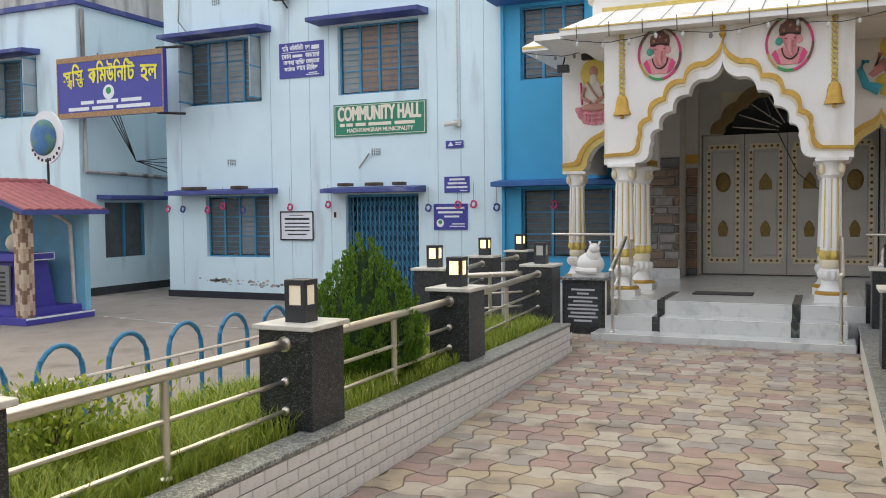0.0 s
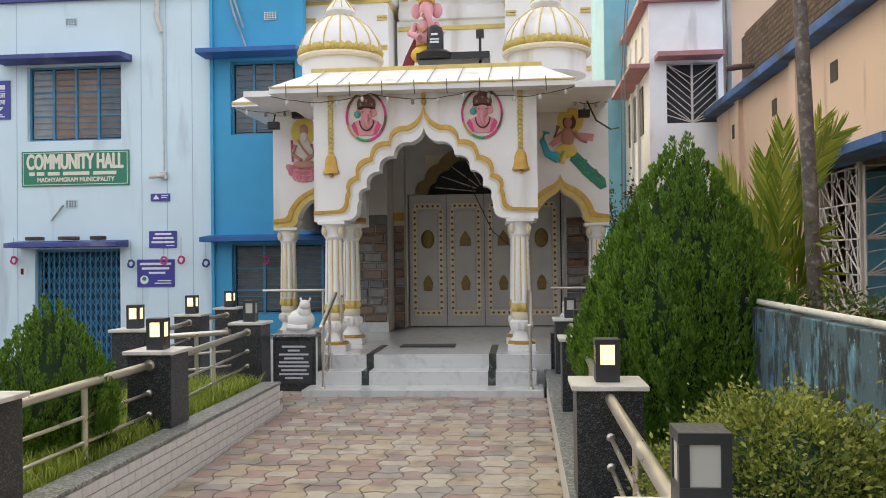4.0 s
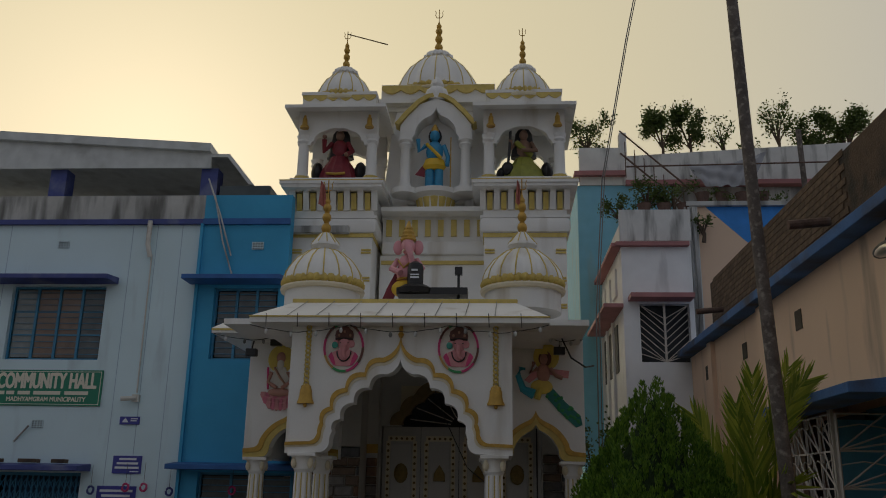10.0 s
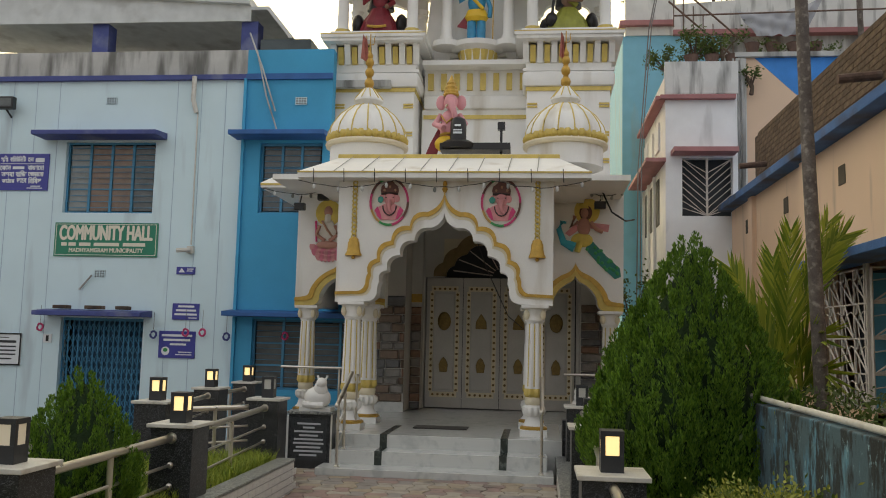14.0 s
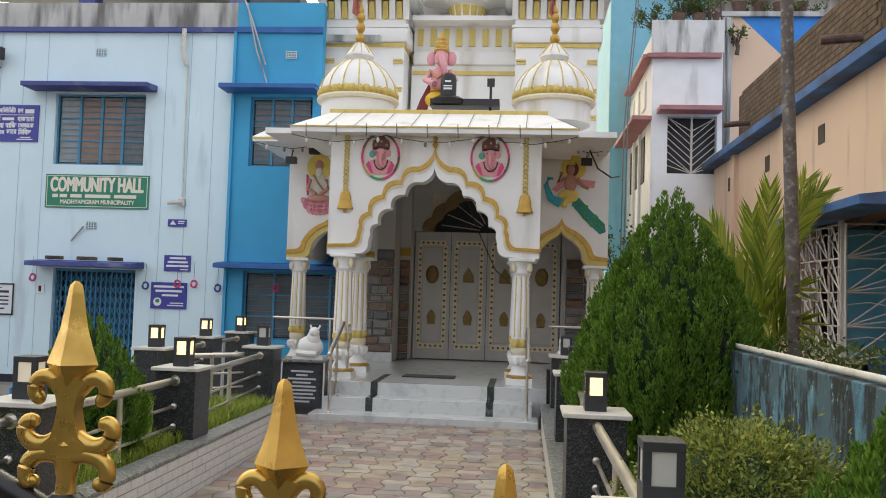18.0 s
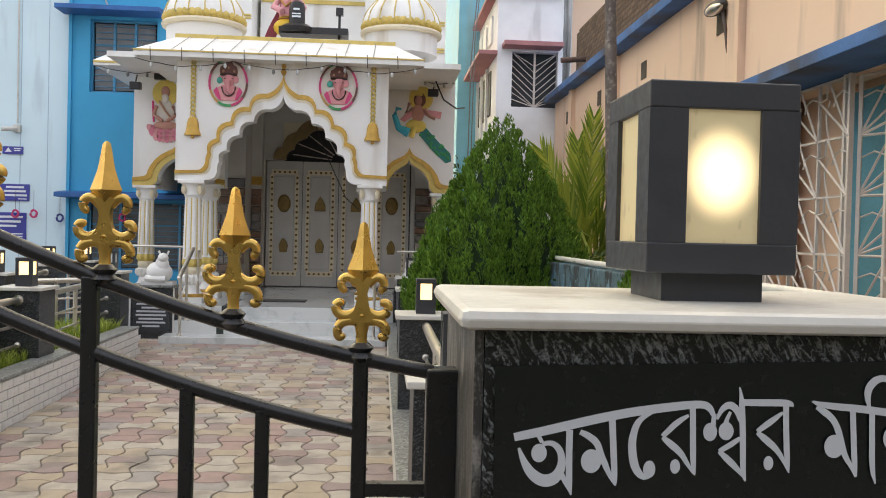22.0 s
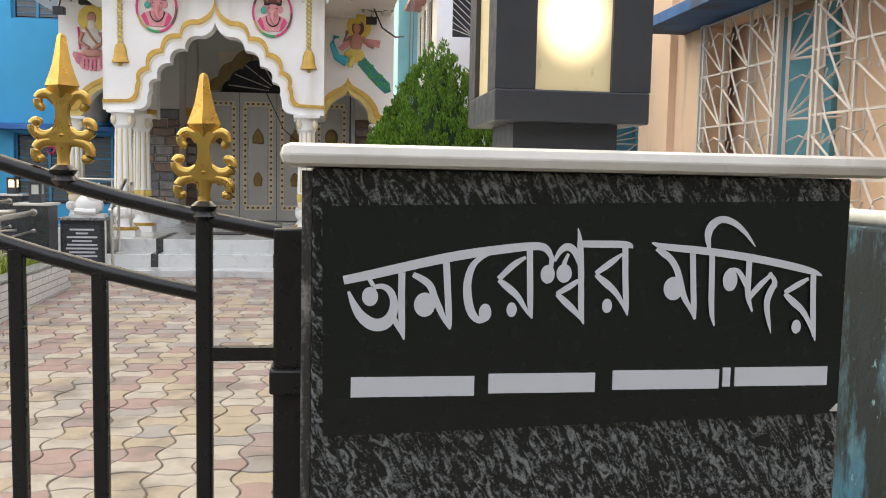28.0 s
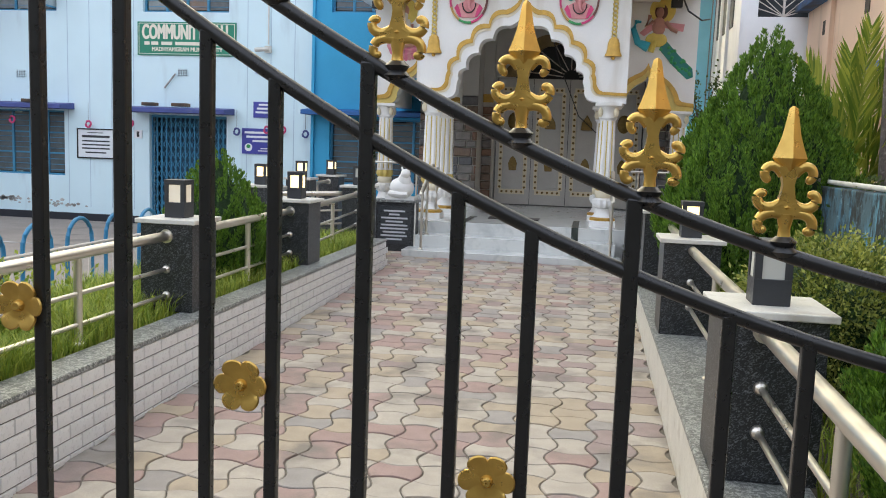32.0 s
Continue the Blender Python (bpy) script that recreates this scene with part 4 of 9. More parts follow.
def tower(cx):
    t = part("tower", Shape().box(-0.84, 0.84, 0, 1.76, 4.5, 6.84), WHITE, temple, "white square tower with bracketed cornice and open pavilion", at=(cx, TY, 0))
    for z in (5.35, 5.9, 6.49):
        for sx in (-0.72, 0.72):
            part("gold_clasp", Shape().box(sx - 0.1, sx + 0.1, -0.03, 0, z, z + 0.035).box(sx - 0.1, sx + 0.1, -0.03, 0, z + 0.06, z + 0.095), YELLOW, t)
    part("gold_line", Shape().box(-0.86, 0.86, -0.03, 1.78, 6.84, 6.92), YELLOW, t)
    part("cornice", Shape().box(-0.93, 0.93, -0.09, 1.85, 6.92, 7.25), WHITE, t, bevel=0.08, smooth=True)
    part("frieze", Shape().box(-0.92, 0.92, -0.04, 1.80, 7.25, 7.31), WHITE, t)
    part("frieze", Shape().box(-0.86, 0.86, 0.02, 1.74, 7.31, 7.81), WHITE, t)
    for k in range(6):
        x = -0.72 + 0.288 * k
        part("gold_bracket", Shape().prism([(-0.03, 7.81), (-0.11, 7.77), (-0.03, 7.45), (0.02, 7.43), (0.02, 7.81)], "x", x - 0.055, x + 0.055), YELLOW, t, "gilded bracket")
    for k in range(7):
        x = -0.864 + 0.288 * k
        part("bracket", Shape().prism([(-0.16, 7.83), (-0.16, 7.77), (-0.02, 7.43), (0.02, 7.43), (0.02, 7.83)], "x", x - 0.06, x + 0.06), WHITE, t)
    part("ledge", Shape().box(-1.05, 1.05, -0.36, 2.0, 7.83, 7.89), WHITE, t, "projecting white ledge")
    part("ledge", Shape().box(-1.09, 1.09, -0.40, 2.04, 7.89, 7.99), WHITE, t, bevel=0.015)
    part("ledge_gold", Shape().box(-1.095, 1.095, -0.405, -0.40, 7.96, 7.98), YELLOW, t)
    part("pavilion_floor", Shape().box(-0.96, 0.96, -0.1, 1.8, 7.99, 8.13), WHITE, t, bevel=0.01)
    for sx in (-0.74, 0.74):
        for y in (0.1, 1.5):
            p = part("pavilion_column", Shape().lathe([(0.15, 8.13), (0.15, 8.23), (0.12, 8.25), (0.11, 8.95), (0.15, 9.0), (0.13, 9.05), (0.16, 9.14)], 16, (sx, y, 0)), WHITE, t, smooth=True)
            part("column_foot", Shape().lathe([(0.165, 8.14), (0.165, 8.20)], 16, (sx, y, 0)), YELLOW, p)
    arch = curve([(0, 9.30, 0.03), (0.3, 9.24, 0.05), (0.52, 9.02, 0.02), (0.58, 8.92, 0)])
    for flip in (lambda c: c, mirror):
        for y in (0.02, 1.45):
            c = flip(arch)
            e = 0.86 if c[-1][0] > 0 else -0.86
            part("pavilion_arch", Shape().prism(c + [(e, 8.92), (e, 9.72), (0, 9.72)], "y", y, y + 0.16), WHITE, t)
    for sx in (-0.70, 0.70):
        part("gold_bell", Shape().lathe([(0.015, 0.30), (0.03, 0.28), (0.03, 0.24), (0.05, 0.22), (0.06, 0.08), (0.095, 0.03), (0.095, 0)], 12, (sx, -0.12, 9.25)), GOLD, t, smooth=True)
    v = [(-1.08, -0.42, 9.60), (1.08, -0.42, 9.60), (1.08, 2.1, 9.60), (-1.08, 2.1, 9.60), (-0.86, 0.0, 9.70), (0.86, 0.0, 9.70), (0.86, 1.65, 9.70), (-0.86, 1.65, 9.70)]
    v += [(x, y, z + 0.07) for x, y, z in v[:4]] + [(x, y, z + 0.07) for x, y, z in v[4:]]
    part("pavilion_eave", Shape().add(v, [(0, 1, 5, 4), (1, 2, 6, 5), (2, 3, 7, 6), (3, 0, 4, 7), (8, 12, 13, 9), (9, 13, 14, 10), (10, 14, 15, 11), (11, 15, 12, 8),
                                          (0, 8, 9, 1), (1, 9, 10, 2), (2, 10, 11, 3), (3, 11, 8, 0), (4, 5, 6, 7), (15, 14, 13, 12)]), WHITE, t, "white sloping pavilion eave")
    part("drapery_band", Shape().box(-0.80, 0.80, -0.02, 1.68, 9.76, 10.06), WHITE, t)
    top = [(-0.8 + 1.6 * i / 36, 10.06) for i in range(37)]
    low = [(x, 10.01 - 0.08 * abs(math.sin(math.pi * i / 6))) for i, (x, z) in enumerate(top)]
    part("swag_moulding", Shape().strip(low, top, -0.05, -0.02), YELLOW, t, "scalloped yellow moulding")
    part("pavilion_top", Shape().box(-0.82, 0.82, -0.06, 1.72, 10.06, 10.13), WHITE, t)
    return t


for x in (-2.07, 1.92):
    tower(x)
    dome(x, TY + 0.55, 10.12, 0.63, 0.62, 0.30, 0.21, 0.72, 14)
part("central_wall", Shape().box(-1.15, 1.15, 17.6, 18.6, 4.5, 6.64), WHITE, temple)
part("gold_line", Shape().box(-1.12, 1.12, 17.56, 17.6, 6.44, 6.52), YELLOW, temple)
part("central_cornice", Shape().box(-1.12, 1.12, 17.5, 18.6, 6.64, 6.94), WHITE, temple, bevel=0.06, smooth=True)
part("central_frieze", Shape().box(-1.12, 1.12, 17.62, 18.6, 6.94, 7.51), WHITE, temple)
for k in range(8):
    x = -0.98 + 0.28 * k
    part("gold_bracket", Shape().box(x - 0.06, x + 0.06, 17.56, 17.62, 7.07, 7.43), YELLOW, temple, "gilded bracket")
part("central_ledge", Shape().box(-1.12, 1.12, 17.2, 18.6, 7.51, 7.61), WHITE, temple)
part("shikhara", Shape().prism([(-1.25, 7.52), (1.25, 7.52), (1.05, 9.6), (0.95, 10.16), (-0.95, 10.16), (-1.05, 9.6)], "y", 18.0, 20.4), WHITE, temple, "tapering white spire wall")
part("niche_back", Shape().box(-0.62, 0.62, 17.85, 18.0, 7.9, 10.0), WHITE, temple)
NI = curve([(0, 10.0, -0.05), (0.22, 9.75, 0.06), (0.46, 9.35, 0.03), (0.5, 9.2, 0)])
for flip in (lambda c: c, mirror):
    c = flip(NI)
    e = 1 if c[-1][0] > 0 else -1
    part("niche_arch", Shape().prism(c + [(e * 0.8, 9.2), (e * 0.78, 9.58), (e * 0.62, 9.79), (e * 0.36, 10.07), (0, 10.22)], "y", 17.4, 17.85), WHITE, temple)
    part("niche_gold", Shape().strip([(e * 0.82, 9.56), (e * 0.62, 9.80), (e * 0.36, 10.08), (e * 0.18, 10.2), (0, 10.23)], [(e * 0.90, 9.60), (e * 0.68, 9.88), (e * 0.40, 10.17), (e * 0.2, 10.29), (0, 10.33)], 17.33, 17.7), YELLOW, temple, "gilded crest moulding")
    p = part("niche_column", Shape().lathe([(0.14, 8.1), (0.14, 8.2), (0.115, 8.25), (0.105, 9.05), (0.15, 9.12), (0.13, 9.16), (0.17, 9.22)], 18, (e * 0.66, 17.5, 0)), WHITE, temple, smooth=True)
    part("niche_foot", Shape().lathe([(0.30, 7.98), (0.30, 8.1)], 20, (e * 0.66, 17.55, 0)), WHITE, temple)
part("niche_balcony", Shape().lathe([(0.2, 7.55), (0.28, 7.60), (0.36, 7.66), (0.42, 7.92), (0.56, 7.98), (0.58, 8.08), (0.5, 8.1)], 28, (0, 17.75, 0)), WHITE, temple, smooth=True)
part("balcony_petals", Shape().lathe([(0.38, 7.68), (0.44, 7.9)], 56, (0, 17.75, 0), 14, 0.06), YELLOW, temple, "gilded petals")
part("niche_finial", Shape().lathe([(0.24, 10.2), (0.27, 10.36), (0.22, 10.48), (0.13, 10.54), (0.16, 10.60), (0.12, 10.70), (0.05, 10.76), (0.02, 10.84)], 40, (0, 17.55, 0), 10, 0.12), WHITE, temple, "ribbed white crest", smooth=True)
part("spire_band", Shape().box(-1.25, 1.25, 17.95, 20.5, 10.16, 10.28), WHITE, temple)
part("spire_ledge", Shape().box(-1.42, 1.42, 17.75, 20.6, 10.28, 10.38), WHITE, temple)
top = [(-1.28 + 2.56 * i / 36, 10.74) for i in range(37)]
low = [(x, 10.64 - 0.1 * abs(math.sin(math.pi * i / 6))) for i, (x, z) in enumerate(top)]
part("spire_swag", Shape().strip(low, top, 17.80, 17.86), YELLOW, temple, "scalloped yellow moulding")
part("spire_top", Shape().box(-1.30, 1.30, 17.86, 20.4, 10.38, 10.78), WHITE, temple)
dome(-0.08, 18.8, 10.80, 1.00, 1.02, 0.37, 0.24, 0.90, 18)
# back wall of the porch with the folding doors
DX = 0.64      # the doors' middle, from the temple's middle
holes = [(DX - 1.46, DX + 1.46, 0.445, 2.98), (DX - 1.1, DX + 1.1, 2.98, 3.72)]
part("back_wall", Shape().wall(-2.15, 2.76, 0.445, 4.2, 16.4, 16.65, holes), INTERIOR, temple, "pale grey plaster back wall")
part("sanctum_body", Shape().box(-2.76, 2.76, 16.9, 20.4, YZ, 4.5), WHITE, temple)
STUD_ME = Shape().ball((0, 0, 0), 0.025, 0.012, 0.025, 6, 4).mesh("stud")
STUD_ME.materials.append(BRONZE)
for k in range(4):
    x0 = DX - 1.44 + 0.72 * k
    d = part("door_leaf", Shape().box(x0 + 0.006, x0 + 0.714, 16.44, 16.48, 0.46, 2.97), DOOR_GREY, temple, "silver grey folding door leaf with studded border")
    part("inner_panel", Shape().box(x0 + 0.17, x0 + 0.55, 16.425, 16.44, 0.80, 2.66), DOOR_GREY, d, bevel=0.008)
    for a0, a1, b0, b1 in ((0.10, 0.62, 2.70, 2.80), (0.10, 0.62, 0.66, 0.76), (0.07, 0.15, 0.76, 2.70), (0.57, 0.65, 0.76, 2.70)):
        part("border", Shape().box(x0 + a0, x0 + a1, 16.43, 16.44, b0, b1), CREAM, d)
    for i in range(17):
        for xx in (0.11, 0.61):
            part("stud", STUD_ME, None, d, at=(x0 + xx, 16.43, 0.80 + 0.115 * i))
    for i in range(5):
        for zz in (0.71, 2.75):
            part("stud", STUD_ME, None, d, at=(x0 + 0.16 + 0.1 * i, 16.43, zz))
    if k in (0, 3):
        part("relief", Shape().ball((x0 + 0.36, 16.42, 2.12), 0.13, 0.03, 0.18, 16, 8), BRONZE, d, "oval bronze relief", smooth=True)
    else:
        part("relief", Shape().prism([(x0 + 0.25, 1.98), (x0 + 0.47, 1.98), (x0 + 0.46, 2.12), (x0 + 0.40, 2.22), (x0 + 0.36, 2.28), (x0 + 0.32, 2.22), (x0 + 0.26, 2.12)], "y", 16.395, 16.425), BRONZE, d, "bronze relief", bevel=0.008)
    part("relief", Shape().prism([(x0 + 0.29, 1.14), (x0 + 0.43, 1.14), (x0 + 0.45, 1.28), (x0 + 0.41, 1.38), (x0 + 0.36, 1.43), (x0 + 0.31, 1.38), (x0 + 0.27, 1.28)], "y", 16.395, 16.425), BRONZE, d, "bronze relief", bevel=0.008)
# black sheet in place of the shade behind the fanlight
part("fan_backing", Shape().box(DX - 1.1, DX + 1.1, 16.6, 16.64, 2.98, 3.72), SHADE_BLACK, temple)
for k in range(9):
    a = math.pi * (k + 0.5) / 9
    part("fan_bar", Shape().tube([(DX + 0.16 * math.cos(a), 16.5, 3.0 + 0.16 * math.sin(a)), (DX + 0.95 * math.cos(a), 16.5, 3.0 + 0.66 * math.sin(a))], 0.012, 5), GRILLE, temple)
FO = curve([(0, 3.95, 0.02), (0.45, 3.82, 0.07), (0.85, 3.55, 0.07), (1.12, 3.25, 0.06), (1.3, 2.99, 0)])
FI = curve([(0, 3.68, 0.02), (0.36, 3.60, 0.06), (0.66, 3.42, 0.06), (0.90, 3.20, 0.05), (1.05, 2.99, 0)])
for flip in (lambda c: c, mirror):
    fo, fi = [[(DX + x, z) for x, z in flip(c)] for c in (FO, FI)]
    part("fan_moulding", Shape().strip(fi, fo, 16.30, 16.4), OCHRE, temple, "ochre cusped moulding")
    e = DX + (1.11 if fi[-1][0] > DX else -1.11)
    part("fan_spandrel", Shape().prism(fi + [(e, 2.99), (e, 3.73), (DX, 3.73)], "y", 16.37, 16.4), CREAM, temple)
part("door_shade", Shape().box(DX - 1.46, DX + 1.46, 16.62, 16.66, 0.45, 2.98), SHADE_BLACK, temple)

# ---- community hall ----
HY = 16.5
hall = thing("community_hall", "pale blue two-storey community hall with indigo sunshades", "building", (0, HY, YZ))
ZB = -YZ
wins = {"upper_right": (-9.82, -7.86, 4.20, 5.70), "upper_left": (-13.95, -11.85, 4.20, 5.70), "lower_left": (-13.5, -11.7, 0.62, 2.05), "door": (-9.68, -7.90, -0.30, 2.03)}
holes = [(a, b, c + ZB, d + ZB) for a, b, c, d in wins.values()]
part("front_wall", Shape().wall(-14.65, -5.95, 0, 7.05 + ZB, 0, 0.25, holes), PALE_BLUE, hall, "pale blue painted front wall")
part("left_wall", Shape().box(-14.65, -14.4, 0.251, 9, 0, 7.05 + ZB), PALE_BLUE, hall)
part("parapet_band", Shape().box(-14.75, -5.95, -0.09, 0.2, 7.0 + ZB, 7.1 + ZB), NAVY, hall, "indigo cornice band")
part("parapet", Shape().box(-14.68, -5.95, -0.03, 0.2, 7.1 + ZB, 7.63 + ZB), CONCRETE, hall, "stained concrete parapet")
part("skirting", Shape().box(-14.68, -9.7, -0.03, 0, 0, 0.16), mat("black_skirting", (0.02, 0.022, 0.03), 0.7), hall, "black painted skirting")
part("roof_slab", Shape().box(-14.6, -3.0, 0.2, 9, 6.9 + ZB, 7.04 + ZB), CONCRETE, hall)
# one sheet across the hall, coloured as unlit rooms
part("back_room", Shape().box(-14.3, -3.0, 2.2, 2.3, 0, 6.9 + ZB), SHADE_BLACK, hall, "near-black sheet painted as the shade of the rooms")
seam = Shape()
for k in range(17):
    x = -14.2 + 0.52 * k
    if not any(a - 0.03 < x < b + 0.03 for a, b, _, _ in wins.values()):
        seam.box(x - 0.006, x + 0.006, -0.004, 0, 0.3, 7.0 + ZB)
part("wall_seams", seam, mat("seam_blue", (0.40, 0.53, 0.64), 0.8), hall, "faint panel seams")


def sunshade(x0, x1, z, parent, material, drop=0.09, out_by=0.55, y=0.0):
    return part("sunshade", Shape().prism([(y - out_by, z), (y - out_by, z + drop), (y, z + drop + 0.05), (y, z)], "x", x0, x1), material, parent, "painted concrete sunshade", bevel=0.008)


def window(parent, x0, x1, z0, z1, panes=4, y=0.1, open_leaf=False, behind=()):
    """A steel louvred casement window of several leaves."""
    w = part("window", Shape().box(x0, x1, y, y + 0.05, z0, z0 + 0.04).box(x0, x1, y, y + 0.05, z1 - 0.04, z1).box(x0, x0 + 0.04, y, y + 0.05, z0 + 0.04, z1 - 0.04).box(x1 - 0.04, x1, y, y + 0.05, z0 + 0.04, z1 - 0.04), STEEL_BLUE, parent, "blue steel window with glass louvres")
    step = (x1 - x0 - 0.08) / panes
    for k in range(panes):
        a = x0 + 0.04 + step * k
        if k:
            part("mullion", Shape().box(a - 0.025, a + 0.025, y - 0.01, y + 0.04, z0 + 0.04, z1 - 0.04), STEEL_BLUE, w)
        for i in range(3):
            za, zb = z0 + 0.05 + (z1 - z0 - 0.1) * i / 3, z0 + 0.05 + (z1 - z0 - 0.1) * (i + 1) / 3
            board = behind[k % len(behind)] if behind else None
            part("glass_pane", Shape().box(a + 0.03, a + step - 0.03, y + 0.022, y + 0.027, za + 0.012, zb - 0.012), board or GLASS_DARK, w, "dusty window glass")
            if i:
                part("glazing_bar", Shape().box(a + 0.025, a + step - 0.025, y + 0.012, y + 0.034, za - 0.012, za + 0.012), STEEL_BLUE, w)
    for i in range(11):
        zz = z0 + 0.06 + (z1 - z0 - 0.12) * (i + 0.5) / 11
        part("security_bar", Shape().tube([(x0 + 0.04, y - 0.016, zz), (x1 - 0.04, y - 0.016, zz)], 0.006, 5), STEEL_BLUE, w)
    if open_leaf:
        for xx in (x0 + 0.05, x1 - 0.05):
            part("open_leaf", Shape().box(xx - 0.02, xx + 0.02, y - 0.46, y - 0.02, z0 + 0.05, z1 - 0.05), OPEN_PANE, w, "glass casement standing open, sky reflection painted into its pale colour")
            for zz in (z0 + 0.05, (z0 + z1) / 2, z1 - 0.08):
                part("leaf_rail", Shape().box(xx - 0.025, xx + 0.025, y - 0.48, y - 0.02, zz, zz + 0.035), STEEL_BLUE, w)
    return w


WARM_BOARD = mat("faded_brown_board", (0.24, 0.165, 0.12), 0.3, vary=0.25, scale=4)
GREY_BOARD = mat("dusty_grey_board", (0.25, 0.275, 0.27), 0.25, vary=0.2, scale=4)
for key, op, boards in (("upper_right", False, (GREY_BOARD, WARM_BOARD, WARM_BOARD, None)), ("upper_left", True, (None, GREY_BOARD, GREY_BOARD, None)), ("lower_left", False, (None, None, GREY_BOARD, None))):
    a, b, c, d = wins[key]
    window(hall, a, b, c + ZB, d + ZB, 4, 0.1, op, boards)
sunshade(-10.3, -7.62, 5.74 + ZB, hall, NAVY)
sunshade(-14.4, -11.55, 5.74 + ZB, hall, NAVY)
sunshade(-14.3, -11.45, 2.08 + ZB, hall, NAVY)
sunshade(-10.0, -7.72, 2.06 + ZB, hall, NAVY)
# folding lattice gate in the doorway
lat = part("folding_gate", Shape().box(-9.68, -7.90, 0.10, 0.14, 2.33, 2.39), STEEL_BLUE, hall, "blue collapsible steel lattice gate, shut")
for k in range(17):
    x = -9.66 + 0.109 * k
    part("gate_bar", Shape().box(x - 0.012, x + 0.012, 0.10, 0.13, 0.08, 2.33), STEEL_BLUE, lat)
cross = Shape()
for k in range(16):
    x = -9.66 + 0.109 * k
    for i in range(10):
        z = 0.15 + 0.215 * i
        cross.tube([(x, 0.09, z), (x + 0.109, 0.09, z + 0.2)], 0.008, 4).tube([(x + 0.109, 0.09, z), (x, 0.09, z + 0.2)], 0.008, 4)
part("gate_lattice", cross, STEEL_BLUE, lat)
# dark blue sheet that paints the shade of the doorway behind the lattice
part("door_dark", Shape().box(-9.68, -7.9, 0.5, 0.52, 0, 2.39), mat("doorway_shade_blue", (0.03, 0.10, 0.17), 0.6), hall)
# bright blue wing next to the hall
wing = thing("blue_wing", "bright sky-blue wing of the community hall with deep blue sunshades", "building", (0, HY, YZ))
bh = [(-5.6, -4.3, 4.22 + ZB, 5.66 + ZB), (-5.6, -3.2, 0.7 + ZB, 2.08 + ZB)]
part("front_wall", Shape().wall(-5.95, -4.14, 4.3, 7.62 + ZB, -0.06, 0.2, [h for h in bh if h[2] > 4]), SKY_BLUE, wing, "bright blue painted wall")
part("front_wall", Shape().wall(-5.95, -2.9, 0, 4.3, -0.06, 0.2, [h for h in bh if h[2] < 4]), SKY_BLUE, wing, "bright blue painted wall")
part("corner_fin", Shape().box(-5.99, -5.93, -0.12, -0.06, 0, 7.0 + ZB), SKY_BLUE, wing)
part("band", Shape().box(-5.95, -4.14, -0.12, -0.06, 6.98 + ZB, 7.1 + ZB), DEEP_BLUE, wing)
sunshade(-6.1, -4.14, 5.72 + ZB, wing, DEEP_BLUE, y=-0.06)
sunshade(-6.05, -2.9, 2.12 + ZB, wing, DEEP_BLUE, y=-0.06)
window(wing, -5.6, -4.3, 4.22 + ZB, 5.66 + ZB, 3, 0.05)
window(wing, -5.6, -3.2, 0.7 + ZB, 2.08 + ZB, 4, 0.05)
# roof shelter on top of the hall
PALE_SHEET = mat("pale_roof_sheet", (0.62, 0.64, 0.64), 0.6, vary=0.15, stain=(0.35, 0.35, 0.34), stain_amount=0.2)
shed = thing("roof_shelter", "long corrugated roof shelter on blue pillars above the hall roof", "shelter", (0, 20.0, 7.05))
part("roof_sheet", Shape().add([(-17, -0.75, 3.42), (-17, -0.75, 3.64), (-7.0, -0.75, 2.72), (-7.0, -0.75, 2.93), (-17, 3.6, 3.15), (-17, 3.6, 3.3), (-7.0, 3.6, 2.5), (-7.0, 3.6, 2.65)],
                               [(0, 2, 3, 1), (1, 3, 7, 5), (4, 5, 7, 6), (0, 4, 6, 2), (2, 6, 7, 3), (0, 1, 5, 4)]), PALE_SHEET, shed, "grey corrugated sheet roof")
part("shed_end", Shape().add([(-7.0, -0.6, 2.70), (-6.55, -0.6, 2.70), (-5.92, -0.6, 1.90), (-5.92, 3.6, 1.90), (-6.55, 3.6, 2.6), (-7.0, 3.6, 2.6), (-7.0, -0.6, 2.62), (-6.60, -0.6, 2.62), (-6.02, -0.6, 1.90), (-6.02, 3.6, 1.86), (-6.6, 3.6, 2.5), (-7.0, 3.6, 2.5)],
                             [(0, 1, 4, 5), (1, 2, 3, 4), (6, 11, 10, 7), (7, 10, 9, 8), (0, 6, 7, 1), (1, 7, 8, 2), (2, 8, 9, 3)]), PALE_SHEET, shed, "sheet roof sloping down at the end")
part("shed_fascia", Shape().prism([(-17, 2.36), (-7.0, 2.33), (-7.0, 2.73), (-17, 3.43)], "y", -0.62, -0.55), PALE_SHEET, shed, "pale sheet fascia")
# shade under the shelter roof, painted as a black back sheet
part("shed_back", Shape().box(-17, -6.2, 2.9, 3.0, 0, 2.5), SHADE_BLACK, shed)
for x in (-15, -10.9, -7.05):
    part("pillar", Shape().box(x - 0.21, x + 0.21, -0.5, -0.1, 0, 2.36), NAVY, shed, "blue pillar")
solid("roof_tank", Shape().box(-6.75, -5.48, 19.45, 20.3, 7.04, 8.94), mat("dark_tank_grey", (0.09, 0.11, 0.12), 0.7, vary=0.2), "dark grey box-shaped tank on the hall roof", "tank", bevel=0.03)

